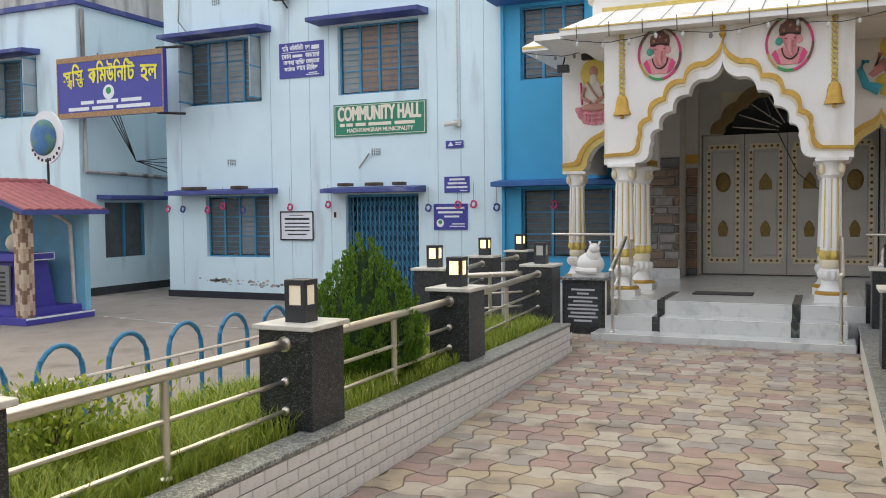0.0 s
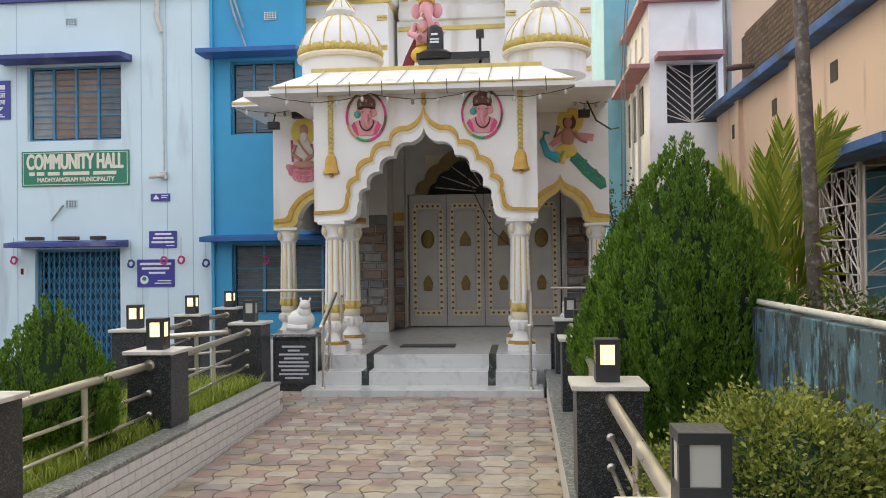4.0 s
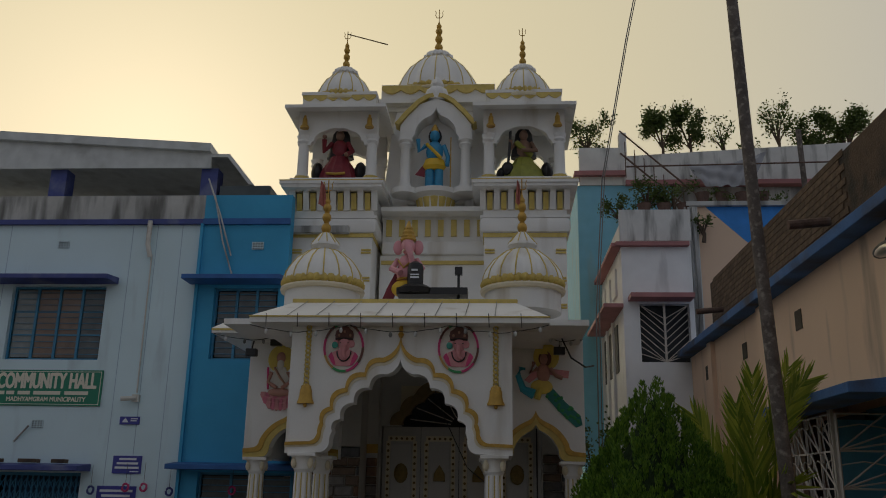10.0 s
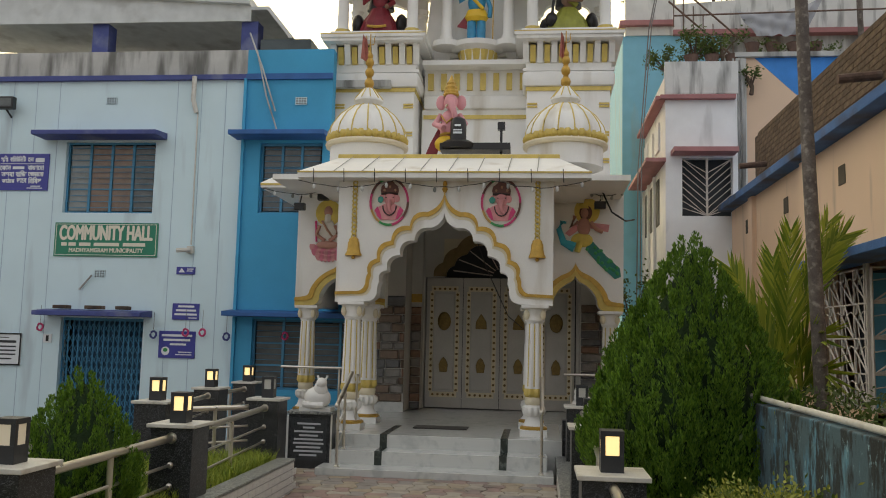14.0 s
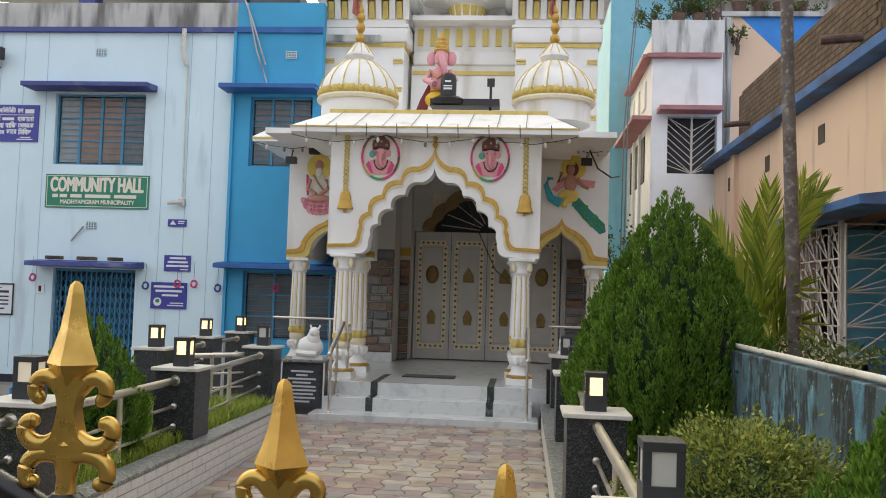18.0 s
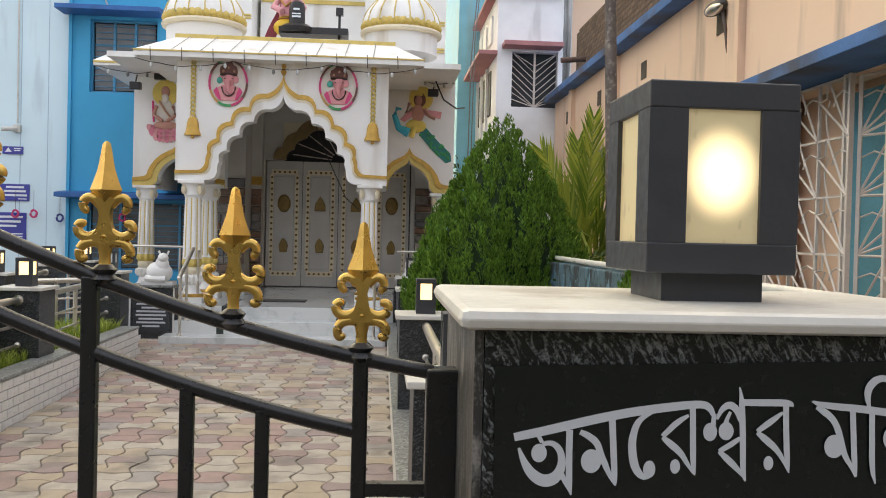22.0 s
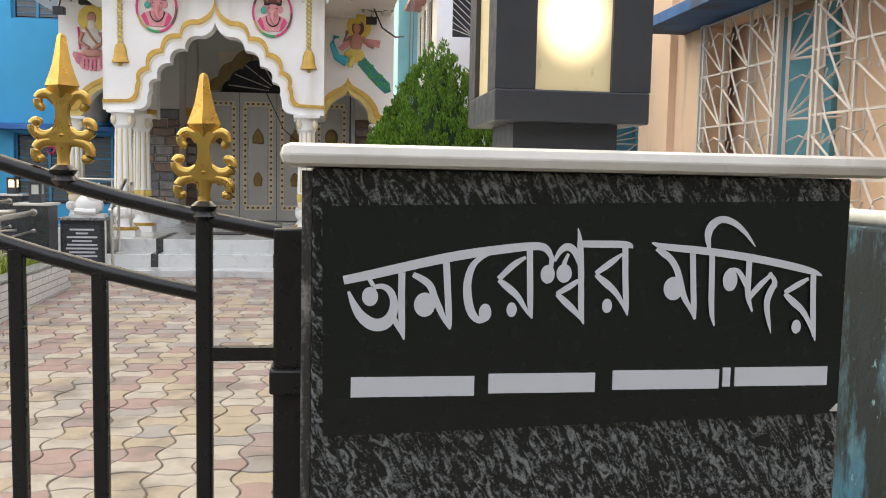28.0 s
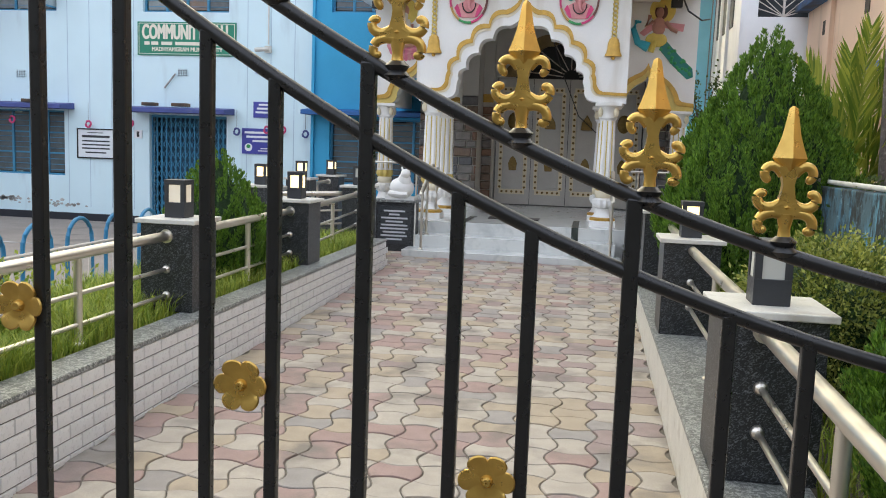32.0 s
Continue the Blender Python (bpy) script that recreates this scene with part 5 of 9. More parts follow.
# ---- right-hand boundary wall and peach building ----
bw = thing("boundary_wall", "weather-stained blue boundary wall with a pale pipe along its top", "wall", (0, 0, YZ), kind="structure")
part("wall_body", Shape().box(1.80, 1.95, -0.3, 8.4, 0, 1.33 + ZB), WORN_BLUE, bw, "flaking blue limewash with black mould", bevel=0.01)
part("top_pipe", Shape().tube([(1.86, -0.3, 1.352 + ZB), (1.865, 2.5, 1.358 + ZB), (1.86, 6.05, 1.365 + ZB), (1.86, 8.4, 1.37 + ZB)], 0.022, 10), MARBLE_CAP, bw, "cream plastic pipe", smooth=True)
PX = 3.9
pk = thing("peach_building", "single-storey peach building with blue concrete eaves and patterned window grilles", "building", (0, 0, YZ))
ph = [(3.9, 6.9, 1.0 + ZB, 2.90 + ZB)]
part("side_wall", Shape().wall(-2.0, 8.6, 0, 4.45 + ZB, PX, PX + 0.25, ph, "x"), PINK_WALL, pk, "peach painted plaster wall")
part("side_wall", Shape().wall(8.6, 17.3, 0, 4.45 + ZB, PX, PX + 0.25, [(8.6, 12.0, 1.06 + ZB, 2.86 + ZB), (8.6, 10.1, 0.02, 1.06 + ZB)], "x"), PINK_WALL, pk, "peach painted plaster wall")
part("recess_wall", Shape().box(PX + 0.25, 5.2, 8.45, 8.6, 0, 4.4 + ZB), PINK_WALL, pk)
part("recess_sill", Shape().box(PX + 0.02, 5.1, 10.1, 10.3, 0, 1.05 + ZB), DEEP_BLUE, pk)
part("end_wall", Shape().box(PX + 0.25, 9, 17.05, 17.3, 0, 4.45 + ZB), PINK_WALL, pk)
part("eave", Shape().box(PX - 0.25, PX + 5, -2.2, 17.4, 4.45 + ZB, 4.58 + ZB), WEATHER_BLUE, pk, "weathered blue eave slab", bevel=0.01)
part("roof_kerb", Shape().box(PX - 0.02, PX + 0.2, -2.2, 15.3, 4.58 + ZB, 5.48 + ZB), OLD_BRICK, pk, "sooty bare brick parapet")
part("interior", Shape().box(PX + 0.75, PX + 0.85, 8.61, 17, 0, 4.4 + ZB), PINK_WALL, pk)
part("interior", Shape().box(PX + 0.36, PX + 0.46, -2, 8.44, 0, 4.4 + ZB), PINK_WALL, pk)
for y0, y1, d in ((5.25, 6.15, 0.31), (9.6, 11.0, 0.70)):
    part("blue_shutter", Shape().box(PX + d, PX + d + 0.049, y0, y1, 0, 2.85 + ZB), mat("blue_shutter_paint", (0.12, 0.36, 0.46), 0.6), pk, "blue painted shutter")
for y0, y1, d in ((3.6, 7.4, 0.0), (8.4, 12.0, -0.13)):
    part("sunshade", Shape().prism([(PX - 0.5, 2.90 + ZB + d), (PX, 2.90 + ZB + d), (PX, 3.06 + ZB + d), (PX - 0.5, 3.0 + ZB + d)], "y", y0, y1), WEATHER_BLUE, pk, "weathered blue sunshade", bevel=0.006)
part("inner_door", Shape().box(PX + 0.1, PX + 1.1, 10.62, 10.66, 0, 2.7 + ZB), mat("sky_blue_door_paint", (0.14, 0.40, 0.52), 0.6, vary=0.2), pk, "blue painted inner door")
# thin black panel added so the recess behind the grille reads dark
part("dim_recess", Shape().box(PX + 0.55, PX + 0.6, 10.7, 12.1, 0, 2.8 + ZB), SHADE_BLACK, pk)
for k, y in enumerate((1.5, 7.7, 12.4, 15.5)):
    part("pilaster", Shape().box(PX - 0.08, PX - 0.001, y - 0.14, y + 0.14, 0, 4.44 + ZB), PINK_WALL, pk)
for y in (3.0, 5.5, 8.2, 11, 13.5, 16):
    part("vent", Shape().box(PX - 0.01, PX - 0.002, y - 0.12, y + 0.12, 3.85 + ZB, 4.1 + ZB), EARTH, pk, "small vent grille")


def flat_bar(g, name, pts, r=0.011):
    part(name, Shape().tube(pts, r, 4), GRILLE, g)


def grille(y_far, y_near, cells, z0, rows, at=(PX - 0.04, 0, 0), pitch=0.47):
    """Cells of two slanting bars from one corner, a stepped bar and a bowed one, between upright double posts."""
    g = thing("window_grille", "cream wrought-iron window grille of slanting and stepped bars", "window grille", at, "grilles of the peach building")
    w = (y_far - y_near) / cells
    top = z0 + rows * pitch
    for y in (y_far, y_far - 0.07, y_near + 0.07, y_near):
        part("post", Shape().box(-0.02, 0.02, y - 0.016, y + 0.016, z0, top + 0.08), GRILLE, g)
    for k in range(1, cells):
        part("upright", Shape().box(-0.012, 0.012, y_far - w * k - 0.011, y_far - w * k + 0.011, z0, top), GRILLE, g)
    for j in range(rows + 1):
        part("crossbar", Shape().box(-0.014, 0.014, y_near, y_far, z0 + pitch * j - 0.009, z0 + pitch * j + 0.009), GRILLE, g)
    for j in range(rows):
        for k in range(cells):
            def at_cell(u, v, x=-0.016):
                return (x, y_far - w * (k + u), z0 + pitch * (j + v))
            flat_bar(g, "slanting_bar", [at_cell(1, 0), at_cell(0.06, 0.68)])
            flat_bar(g, "slanting_bar", [at_cell(1, 0), at_cell(0.36, 1.0)])
            flat_bar(g, "stepped_bar", [at_cell(0.30, 1.0), at_cell(0.30, 0.72), at_cell(0.06, 0.68)], 0.009)
            flat_bar(g, "bowed_bar", [at_cell(0.52, 0.55), at_cell(0.62, 0.72), at_cell(0.80, 0.78), at_cell(1.0, 0.72)], 0.008)
            flat_bar(g, "bowed_bar", [at_cell(0.30, 0.70, 0.01), at_cell(0.18, 0.45, 0.01), at_cell(0.22, 0.2, 0.01), at_cell(0.30, 0.0, 0.01)], 0.008)
    return g


def fan_grille(a, b, z0, rows, pitch=0.47, name_at=(0, 0, 0)):
    """Bars that fan out from one lower corner of each row, with a bow across them."""
    g = thing("fan_grille", "cream iron grille with bars fanning from the corners", "window grille", name_at, "grilles of the peach building")
    a, b = Vector((*a, 0)), Vector((*b, 0))

    def at_row(u, v, j):
        p = a.lerp(b, u)
        return (p.x, p.y, z0 + pitch * (j + v))
    for u in (0, 1):
        flat_bar(g, "post", [at_row(u, 0, 0), at_row(u, 0, rows)], 0.02)
    for j in range(rows + 1):
        flat_bar(g, "crossbar", [at_row(0, 0, j), at_row(1, 0, j)])
    for j in range(rows):
        for u, v in ((1.0, 0.42), (1.0, 0.9), (0.52, 1.0)):
            flat_bar(g, "slanting_bar", [at_row(0, 0, j), at_row(u, v, j)])
        flat_bar(g, "bowed_bar", [at_row(0.0, 0.62, j), at_row(0.25, 0.72, j), at_row(0.5, 0.62, j), at_row(0.62, 0.4, j), at_row(0.62, 0.0, j)], 0.008)
    return g


grille(6.88, 5.44, 3, 1.0, 4)
grille(4.92, 3.92, 2, 1.0, 4)
fan_grille((PX + 0.03, 5.42), (PX + 0.24, 4.95), 1.0, 4)
grille(11.9, 10.14, 4, 1.08, 4, pitch=0.41)
fan_grille((PX - 0.02, 10.08), (PX + 1.03, 10.08), 1.08, 4, 0.41)

DARK_HOUSING = mat("dark_lamp_housing", (0.05, 0.048, 0.045), 0.5, vary=0.2)
street_lamp = thing("wall_lamp", "old grey street light on a rusty bracket on the peach wall", "lamp", (PX - 0.1, 8.02, 4.05))
part("bracket", Shape().tube([(0.08, -0.06, -0.46), (0.05, -0.05, -0.2), (0.02, -0.03, 0.0)], 0.02, 8), RUST_PIPE, street_lamp, smooth=True)
part("housing", Shape().ball((-0.02, 0.06, 0.04), 0.09, 0.26, 0.075, 16, 10), DARK_HOUSING, street_lamp, "dark rounded housing", smooth=True)
part("reflector", Shape().ball((-0.05, 0.02, 0.015), 0.075, 0.20, 0.055, 14, 8), STEEL, street_lamp, "dull metal reflector", smooth=True)
part("wire", Shape().tube([(0.0, 0.2, 0.08), (0.05, 0.0, 0.35), (0.08, -0.1, 0.5)], 0.006, 5), DARK_HOUSING, street_lamp)

# ---- house and roof garden behind the peach building ----
house = thing("white_house", "white and cyan three-storey house with rose-red ledges behind the peach building", "house", (0, 0, YZ))
ROOF_WASH = mat("whitewashed_parapet", (0.72, 0.72, 0.70), 0.8, vary=0.12, stain=(0.16, 0.16, 0.15), stain_amount=0.28, stain_scale=2.0, streak=True)
HOUSE_WHITE = mat("white_house_wall", (0.85, 0.86, 0.87), 0.7, vary=0.06, stain=(0.42, 0.42, 0.42), stain_amount=0.12, streak=True)
part("balcony_block", Shape().wall(2.62, 4.05, 0, 7.55 + ZB, 17.4, 17.6, [(2.95, 3.95, 4.37 + ZB, 5.56 + ZB)]), HOUSE_WHITE, house, "white plastered balcony front")
part("side_wall", Shape().box(2.62, 2.8, 17.6, 20.9, 0, 7.3 + ZB), HOUSE_WHITE, house, "white side wall")
for y in (18.3, 19.3, 20.2):
    part("side_window", Shape().box(2.60, 2.62, y, y + 0.45, 4.3 + ZB, 5.3 + ZB), SHADE_BLACK, house, "narrow dark window")
    part("side_pilaster", Shape().box(2.56, 2.62, y + 0.55, y + 0.70, 3.2 + ZB, 5.45 + ZB), HOUSE_WHITE, house)
    part("side_rail", Shape().box(2.58, 2.62, y - 0.1, y + 0.5, 5.9 + ZB, 6.5 + ZB), HOUSE_WHITE, house)
part("balcony_roof", Shape().box(2.8, 4.05, 17.6, 20.9, 7.0 + ZB, 7.1 + ZB), CONCRETE, house)
part("parapet_stain", Shape().box(2.60, 4.07, 17.38, 17.4, 6.9 + ZB, 7.58 + ZB), ROOF_WASH, house, "rain-stained parapet")
part("ledge", Shape().box(2.5, 4.0, 17.25, 17.4, 6.77 + ZB, 6.85 + ZB), ROSE_TRIM, house, "rose-red ledge")
part("sunshade", Shape().box(2.72, 3.98, 16.95, 17.4, 5.61 + ZB, 5.70 + ZB), ROSE_TRIM, house, "rose-red sunshade")
part("side_ledge", Shape().box(2.22, 2.62, 17.35, 20.8, 5.48 + ZB, 5.56 + ZB), ROSE_TRIM, house, "rose-red ledge")
part("side_ledge", Shape().box(2.42, 2.62, 17.35, 20.8, 6.77 + ZB, 6.85 + ZB), ROSE_TRIM, house, "rose-red ledge")
# black sheet paints the shade behind the window grille
part("dark_window", Shape().box(2.9, 4.0, 17.75, 17.8, 4.3 + ZB, 5.65 + ZB), SHADE_BLACK, house)
for k in range(9):
    z = 4.42 + 0.145 * k
    for s in (-1, 1):
        part("grille_bar", Shape().tube([(3.45, 17.45, max(z - 0.32, 4.38) + ZB), (3.45 + s * 0.49, 17.45, min(z + 0.12, 5.55) + ZB)], 0.010, 4), GRILLE, house)
part("window_post", Shape().box(3.43, 3.47, 17.44, 17.48, 4.37 + ZB, 5.56 + ZB), GRILLE, house)
part("tinted_wall", Shape().box(4.30, 6.8, 17.7, 17.95, 0, 7.74 + ZB), PINK_WALL, house, "peach side wall")
part("corner_strip", Shape().box(4.06, 4.299, 17.66, 17.95, 0, 7.74 + ZB), ROOF_WASH, house, "whitewashed corner strip")
part("blue_flash", Shape().prism([(4.48, 7.74 + ZB), (6.8, 7.74 + ZB), (6.8, 5.9 + ZB), (5.27, 6.98 + ZB)], "y", 17.694, 17.7), mat("bright_blue_paint", (0.035, 0.26, 0.72), 0.6, vary=0.15), house, "painted blue wedge")
part("wall_coping", Shape().box(4.06, 6.9, 17.6, 17.96, 7.742 + ZB, 7.84 + ZB), CONCRETE, house)
for x, r in ((4.10, 0.03), (4.20, 0.045), (4.02, 0.02)):
    part("wall_pipe", Shape().tube([(x, 17.6, 7.7 + ZB), (x + 0.02, 17.58, 6.2 + ZB), (x, 17.6, 4.6 + ZB)], r, 8), CONCRETE, house, "grey wall pipe", smooth=True)
part("cyan_wall", Shape().wall(2.08, 4.5, 0, 9.4 + ZB, 20.9, 21.2, []), CYAN_WALL, house, "cyan painted wall")
part("cyan_side", Shape().box(2.08, 2.2, 21.2, 26, 0, 9.4 + ZB), CYAN_WALL, house)
part("rear_wall", Shape().box(4.5, 12, 21.0, 21.2, 0, 9.4 + ZB), CONCRETE, house)
part("roof_ledge", Shape().box(2.0, 3.3, 20.7, 21.2, 9.62 + ZB, 9.74 + ZB), ROSE_TRIM, house, "rose-red roof ledge")
part("roof_ledge", Shape().box(3.3, 12, 20.75, 21.2, 9.38 + ZB, 9.50 + ZB), ROSE_TRIM, house, "rose-red roof ledge")
part("roof_parapet", Shape().box(2.15, 3.3, 20.85, 21.05, 9.40 + ZB, 10.42 + ZB), ROOF_WASH, house, "white-washed stained roof parapet")
part("roof_parapet", Shape().prism([(3.3, 9.50 + ZB), (12, 9.50 + ZB), (12, 10.68 + ZB), (3.3, 10.18 + ZB)], "y", 20.85, 21.05), ROOF_WASH, house, "white-washed stained roof parapet")
part("parapet_post", Shape().box(3.18, 3.36, 20.82, 21.08, 10.2 + ZB, 10.82 + ZB), ROOF_WASH, house)
cloth = Shape()
top_l, top_r, low_l, low_r = Vector((4.72, 20.35, 9.80 + ZB)), Vector((6.75, 20.35, 10.11 + ZB)), Vector((5.12, 20.1, 9.06 + ZB)), Vector((6.2, 20.1, 9.10 + ZB))
for j in range(13):
    for i in range(25):
        u, v = i / 24, j / 12
        q = top_l.lerp(top_r, u).lerp(low_l.lerp(low_r, u), v)
        cloth.v.append((q.x, q.y + 0.045 * math.sin(26 * u + 5 * v) + 0.03 * math.sin(9 * u - 11 * v), q.z - 0.20 * math.sin(math.pi * u) * (1 - v) ** 1.5 + 0.02 * math.sin(17 * u) * v))
cloth.f = [(25 * j + i, 25 * j + i + 1, 25 * j + i + 26, 25 * j + i + 25) for j in range(12) for i in range(24)]
part("shade_cloth", cloth, mat("grey_shade_cloth", (0.36, 0.37, 0.40), 0.9, vary=0.12, scale=3), house, "sagging grey shade cloth", smooth=True)
part("roof_pipe", Shape().tube([(7.56, 20.3, 8.2 + ZB), (7.52, 20.3, 10.62 + ZB)], 0.07, 8), POLE, house, "brown bamboo post")
part("washing_line", Shape().tube([(3.2, 20.0, 9.56 + ZB), (12, 20.0, 9.72 + ZB)], 0.022, 5), RUST_PIPE, house)
st = Shape()
st.tube([(3.1, 20.2, 10.6 + ZB), (5.0, 20.0, 8.7 + ZB)], 0.025, 5).tube([(3.1, 20.2, 10.0 + ZB), (4.6, 20.0, 8.5 + ZB)], 0.025, 5)
for k in range(7):
    u = (k + 0.5) / 7
    st.tube([(3.1 + 1.6 * u, 20.15, 10.4 - 1.55 * u + ZB), (3.1 + 1.6 * u, 20.15, 9.4 - 0.9 * u + ZB)], 0.012, 4)
part("stair_rail", st, RUST_PIPE, house, "dark rusty stair rail")
CLAY_POT = mat("dusty_clay_pot", (0.16, 0.10, 0.08), 0.9, vary=0.3, scale=9)
for k in range(7):
    x = 3.2 + 0.42 * k
    part("flower_pot", Shape().lathe([(0.10, 0), (0.15, 0.22), (0.16, 0.24)], 12, (x, 17.75 if x < 4.2 else 17.8, 7.58 + ZB if x < 4.2 else 7.84 + ZB)), CLAY_POT, house, "clay flower pot")

# ---- plants ----
def leaf_cloud(count, place, size, seed, flat=0.5, wide=0.3):
    """Many small leaf blades at places given by a function of a random source."""
    rnd = random.Random(seed)
    s = Shape()
    for _ in range(count):
        p, out_way = place(rnd)
        d = Vector(out_way) + Vector((rnd.uniform(-1, 1), rnd.uniform(-1, 1), rnd.uniform(-1, 1))) * flat
        d.normalize()
        side = d.cross(Vector((rnd.uniform(-1, 1), rnd.uniform(-1, 1), rnd.uniform(-1, 1)))).normalized()
        L, W = size * rnd.uniform(0.6, 1.4), size * rnd.uniform(0.65, 1.2) * wide
        p = Vector(p)
        s.add([p, p + d * L * 0.5 + side * W, p + d * L, p + d * L * 0.5 - side * W], [(0, 1, 2, 3)])
    return s


def foliage(name, colour, colour2, rough=0.6):
    """Leaf paint that varies from blade to blade, with some light let through."""
    m = bpy.data.materials.new(name)
    m.use_nodes = True
    n, l = m.node_tree.nodes, m.node_tree.links
    p = n["Principled BSDF"]
    geo = n.new("ShaderNodeNewGeometry")
    mx = n.new("ShaderNodeMix")
    mx.data_type = "RGBA"
    mx.inputs["A"].default_value, mx.inputs["B"].default_value = (*colour, 1), (*colour2, 1)
    l.new(geo.outputs["Random Per Island"], mx.inputs["Factor"])
    l.new(mx.outputs["Result"], p.inputs["Base Color"])
    p.inputs["Roughness"].default_value = rough
    tr = n.new("ShaderNodeBsdfTranslucent")
    l.new(mx.outputs["Result"], tr.inputs["Color"])
    ms = n.new("ShaderNodeMixShader")
    ms.inputs["Fac"].default_value = 0.3
    l.new(p.outputs[0], ms.inputs[1])
    l.new(tr.outputs[0], ms.inputs[2])
    l.new(ms.outputs[0], n["Material Output"].inputs["Surface"])
    return m


THUJA = foliage("thuja_green", (0.042, 0.118, 0.010), (0.195, 0.345, 0.032))
BLADE = foliage("grass_blade_green", (0.13, 0.22, 0.018), (0.42, 0.47, 0.07))
FROND = foliage("palm_frond_green", (0.12, 0.21, 0.018), (0.44, 0.47, 0.06), 0.4)
SHRUB = foliage("variegated_shrub_green", (0.05, 0.10, 0.015), (0.42, 0.44, 0.09))
ROOF_LEAF = foliage("roof_tree_green", (0.04, 0.075, 0.015), (0.13, 0.18, 0.04))
# very dark green that paints the deep shade inside plants
INNER = mat("gap_shade_green", (0.015, 0.045, 0.008), 0.9, vary=0.4, scale=12, bump=0.8, relief=0.02)


def spray_blades(rng, length, width, blades):
    """One flat upright spray of scale foliage: side shoots along a stem, each a row of narrow blades; x across, y through, z along."""
    u = rng.random(blades) ** 0.85
    side = rng.choice((-1.0, 1.0), blades)
    reach = rng.random(blades)
    half = width * np.sin(np.pi * np.clip(0.12 + 0.88 * u, 0, 1)) ** 0.8
    p = np.stack([side * reach * half, rng.normal(0, 0.10 * width, blades), u * length + reach * half * 0.9], 1)
    d = np.stack([side * (0.35 + 0.35 * reach) * (1 - 0.6 * u) + rng.normal(0, 0.16, blades), rng.normal(0, 0.22, blades), np.ones(blades)], 1)
    return p, d / np.linalg.norm(d, axis=1)[:, None]


def conifer(x, y, z, r, h, seed, sprays, blades, size=1.0):
    """An egg-shaped thuja: upright fan sprays round a trunk, clumped into plumes with dark gaps between them."""
    t = thing("conifer", "dense deep green cone-shaped thuja in the planter bed", "tree", (x, y, z))
    part("trunk", Shape().tube([(0, 0, 0), (0.01, 0, h * 0.3), (0, 0.01, h * 0.85)], 0.03, 8, [0.05, 0.035, 0.008]), BARK, t, smooth=True)
    heights = [0.0, 0.10, 0.22, 0.34, 0.46, 0.58, 0.70, 0.80, 0.90, 1.0]
    widths = [0.60, 0.80, 0.96, 1.0, 0.92, 0.76, 0.55, 0.37, 0.20, 0.02]
    rng = np.random.default_rng(seed)
    plumes = 60
    pa, pu = rng.random(plumes) * math.tau, rng.random(plumes) ** 1.2 * 0.94
    verts, faces = [], []
    for i in range(sprays):
        u = 0.97 * (1 - math.sqrt(1 - (i + 0.5) / sprays))
        a = i * 2.39996 + rng.uniform(-0.3, 0.3)
        gap = np.min(np.hypot((np.angle(np.exp(1j * (pa - a)))) * np.interp(u, heights, widths) * r, (pu - u) * h * 0.36))
        bulge = 1.05 - 0.85 * min(gap / r * 0.9, 0.30) + rng.uniform(-0.05, 0.05)
        rr = r * float(np.interp(u, heights, widths)) * bulge
        lean = 0.30 * (1 - u)
        out_way = np.array([math.cos(a), math.sin(a), 0.0])
        up = np.array([out_way[0] * lean, out_way[1] * lean, 1.0])
        up /= np.linalg.norm(up)
        spin = a + rng.uniform(-1.2, 1.2)
        across = np.array([-math.sin(spin), math.cos(spin), 0.0])
        through_way = np.cross(across, up)
        k = size * rng.uniform(0.75, 1.25) * (1.0 - 0.45 * u)
        p, d = spray_blades(rng, 0.27 * k, 0.065 * k, blades)
        base = np.array([rr * math.cos(a), rr * math.sin(a), u * h - 0.10 * k]) - out_way * 0.05 * k
        p = base + p[:, :1] * across + p[:, 1:2] * through_way + p[:, 2:] * up
        d = d[:, :1] * across + d[:, 1:2] * through_way + d[:, 2:] * up
        s = np.cross(d, rng.normal(0, 1, d.shape))
        s /= np.linalg.norm(s, axis=1)[:, None]
        L = 0.040 * size * rng.uniform(0.7, 1.35, (blades, 1))
        W = 0.0065 * size * rng.uniform(0.8, 1.3, (blades, 1))
        verts.append(np.stack([p, p + d * L * 0.55 + s * W, p + d * L, p + d * L * 0.55 - s * W], 1).reshape(-1, 3))
    v = np.concatenate(verts)
    v[:, 2] = np.maximum(v[:, 2], 0.02)
    me = bpy.data.meshes.new("crown")
    me.from_pydata(v, [], np.arange(len(v)).reshape(-1, 4))
    tagged(part("crown", me, THUJA, t, "fine upright sprays of green foliage"), kind="stuff")
    # solid core coloured as the shade in the gaps between sprays
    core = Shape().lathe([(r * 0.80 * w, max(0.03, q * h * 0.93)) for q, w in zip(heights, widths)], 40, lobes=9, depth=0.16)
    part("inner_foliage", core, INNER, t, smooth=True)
    return t


conifer(1.43, 7.6, 0.18, 0.94, 2.59, 11, 1650, 95)
conifer(-3.47, 6.2, 0.25, 0.51, 1.22, 12, 560, 80, 0.75)
conifer(1.31, 2.12, 0.18, 0.52, 1.43, 13, 820, 95, 0.62)

# variegated round shrub behind the second post
shrub = thing("shrub", "round variegated shrub with yellow-green leaves in the planter", "shrub", (1.12, 3.75, 0.18))
sr = random.Random(5)
br = Shape()
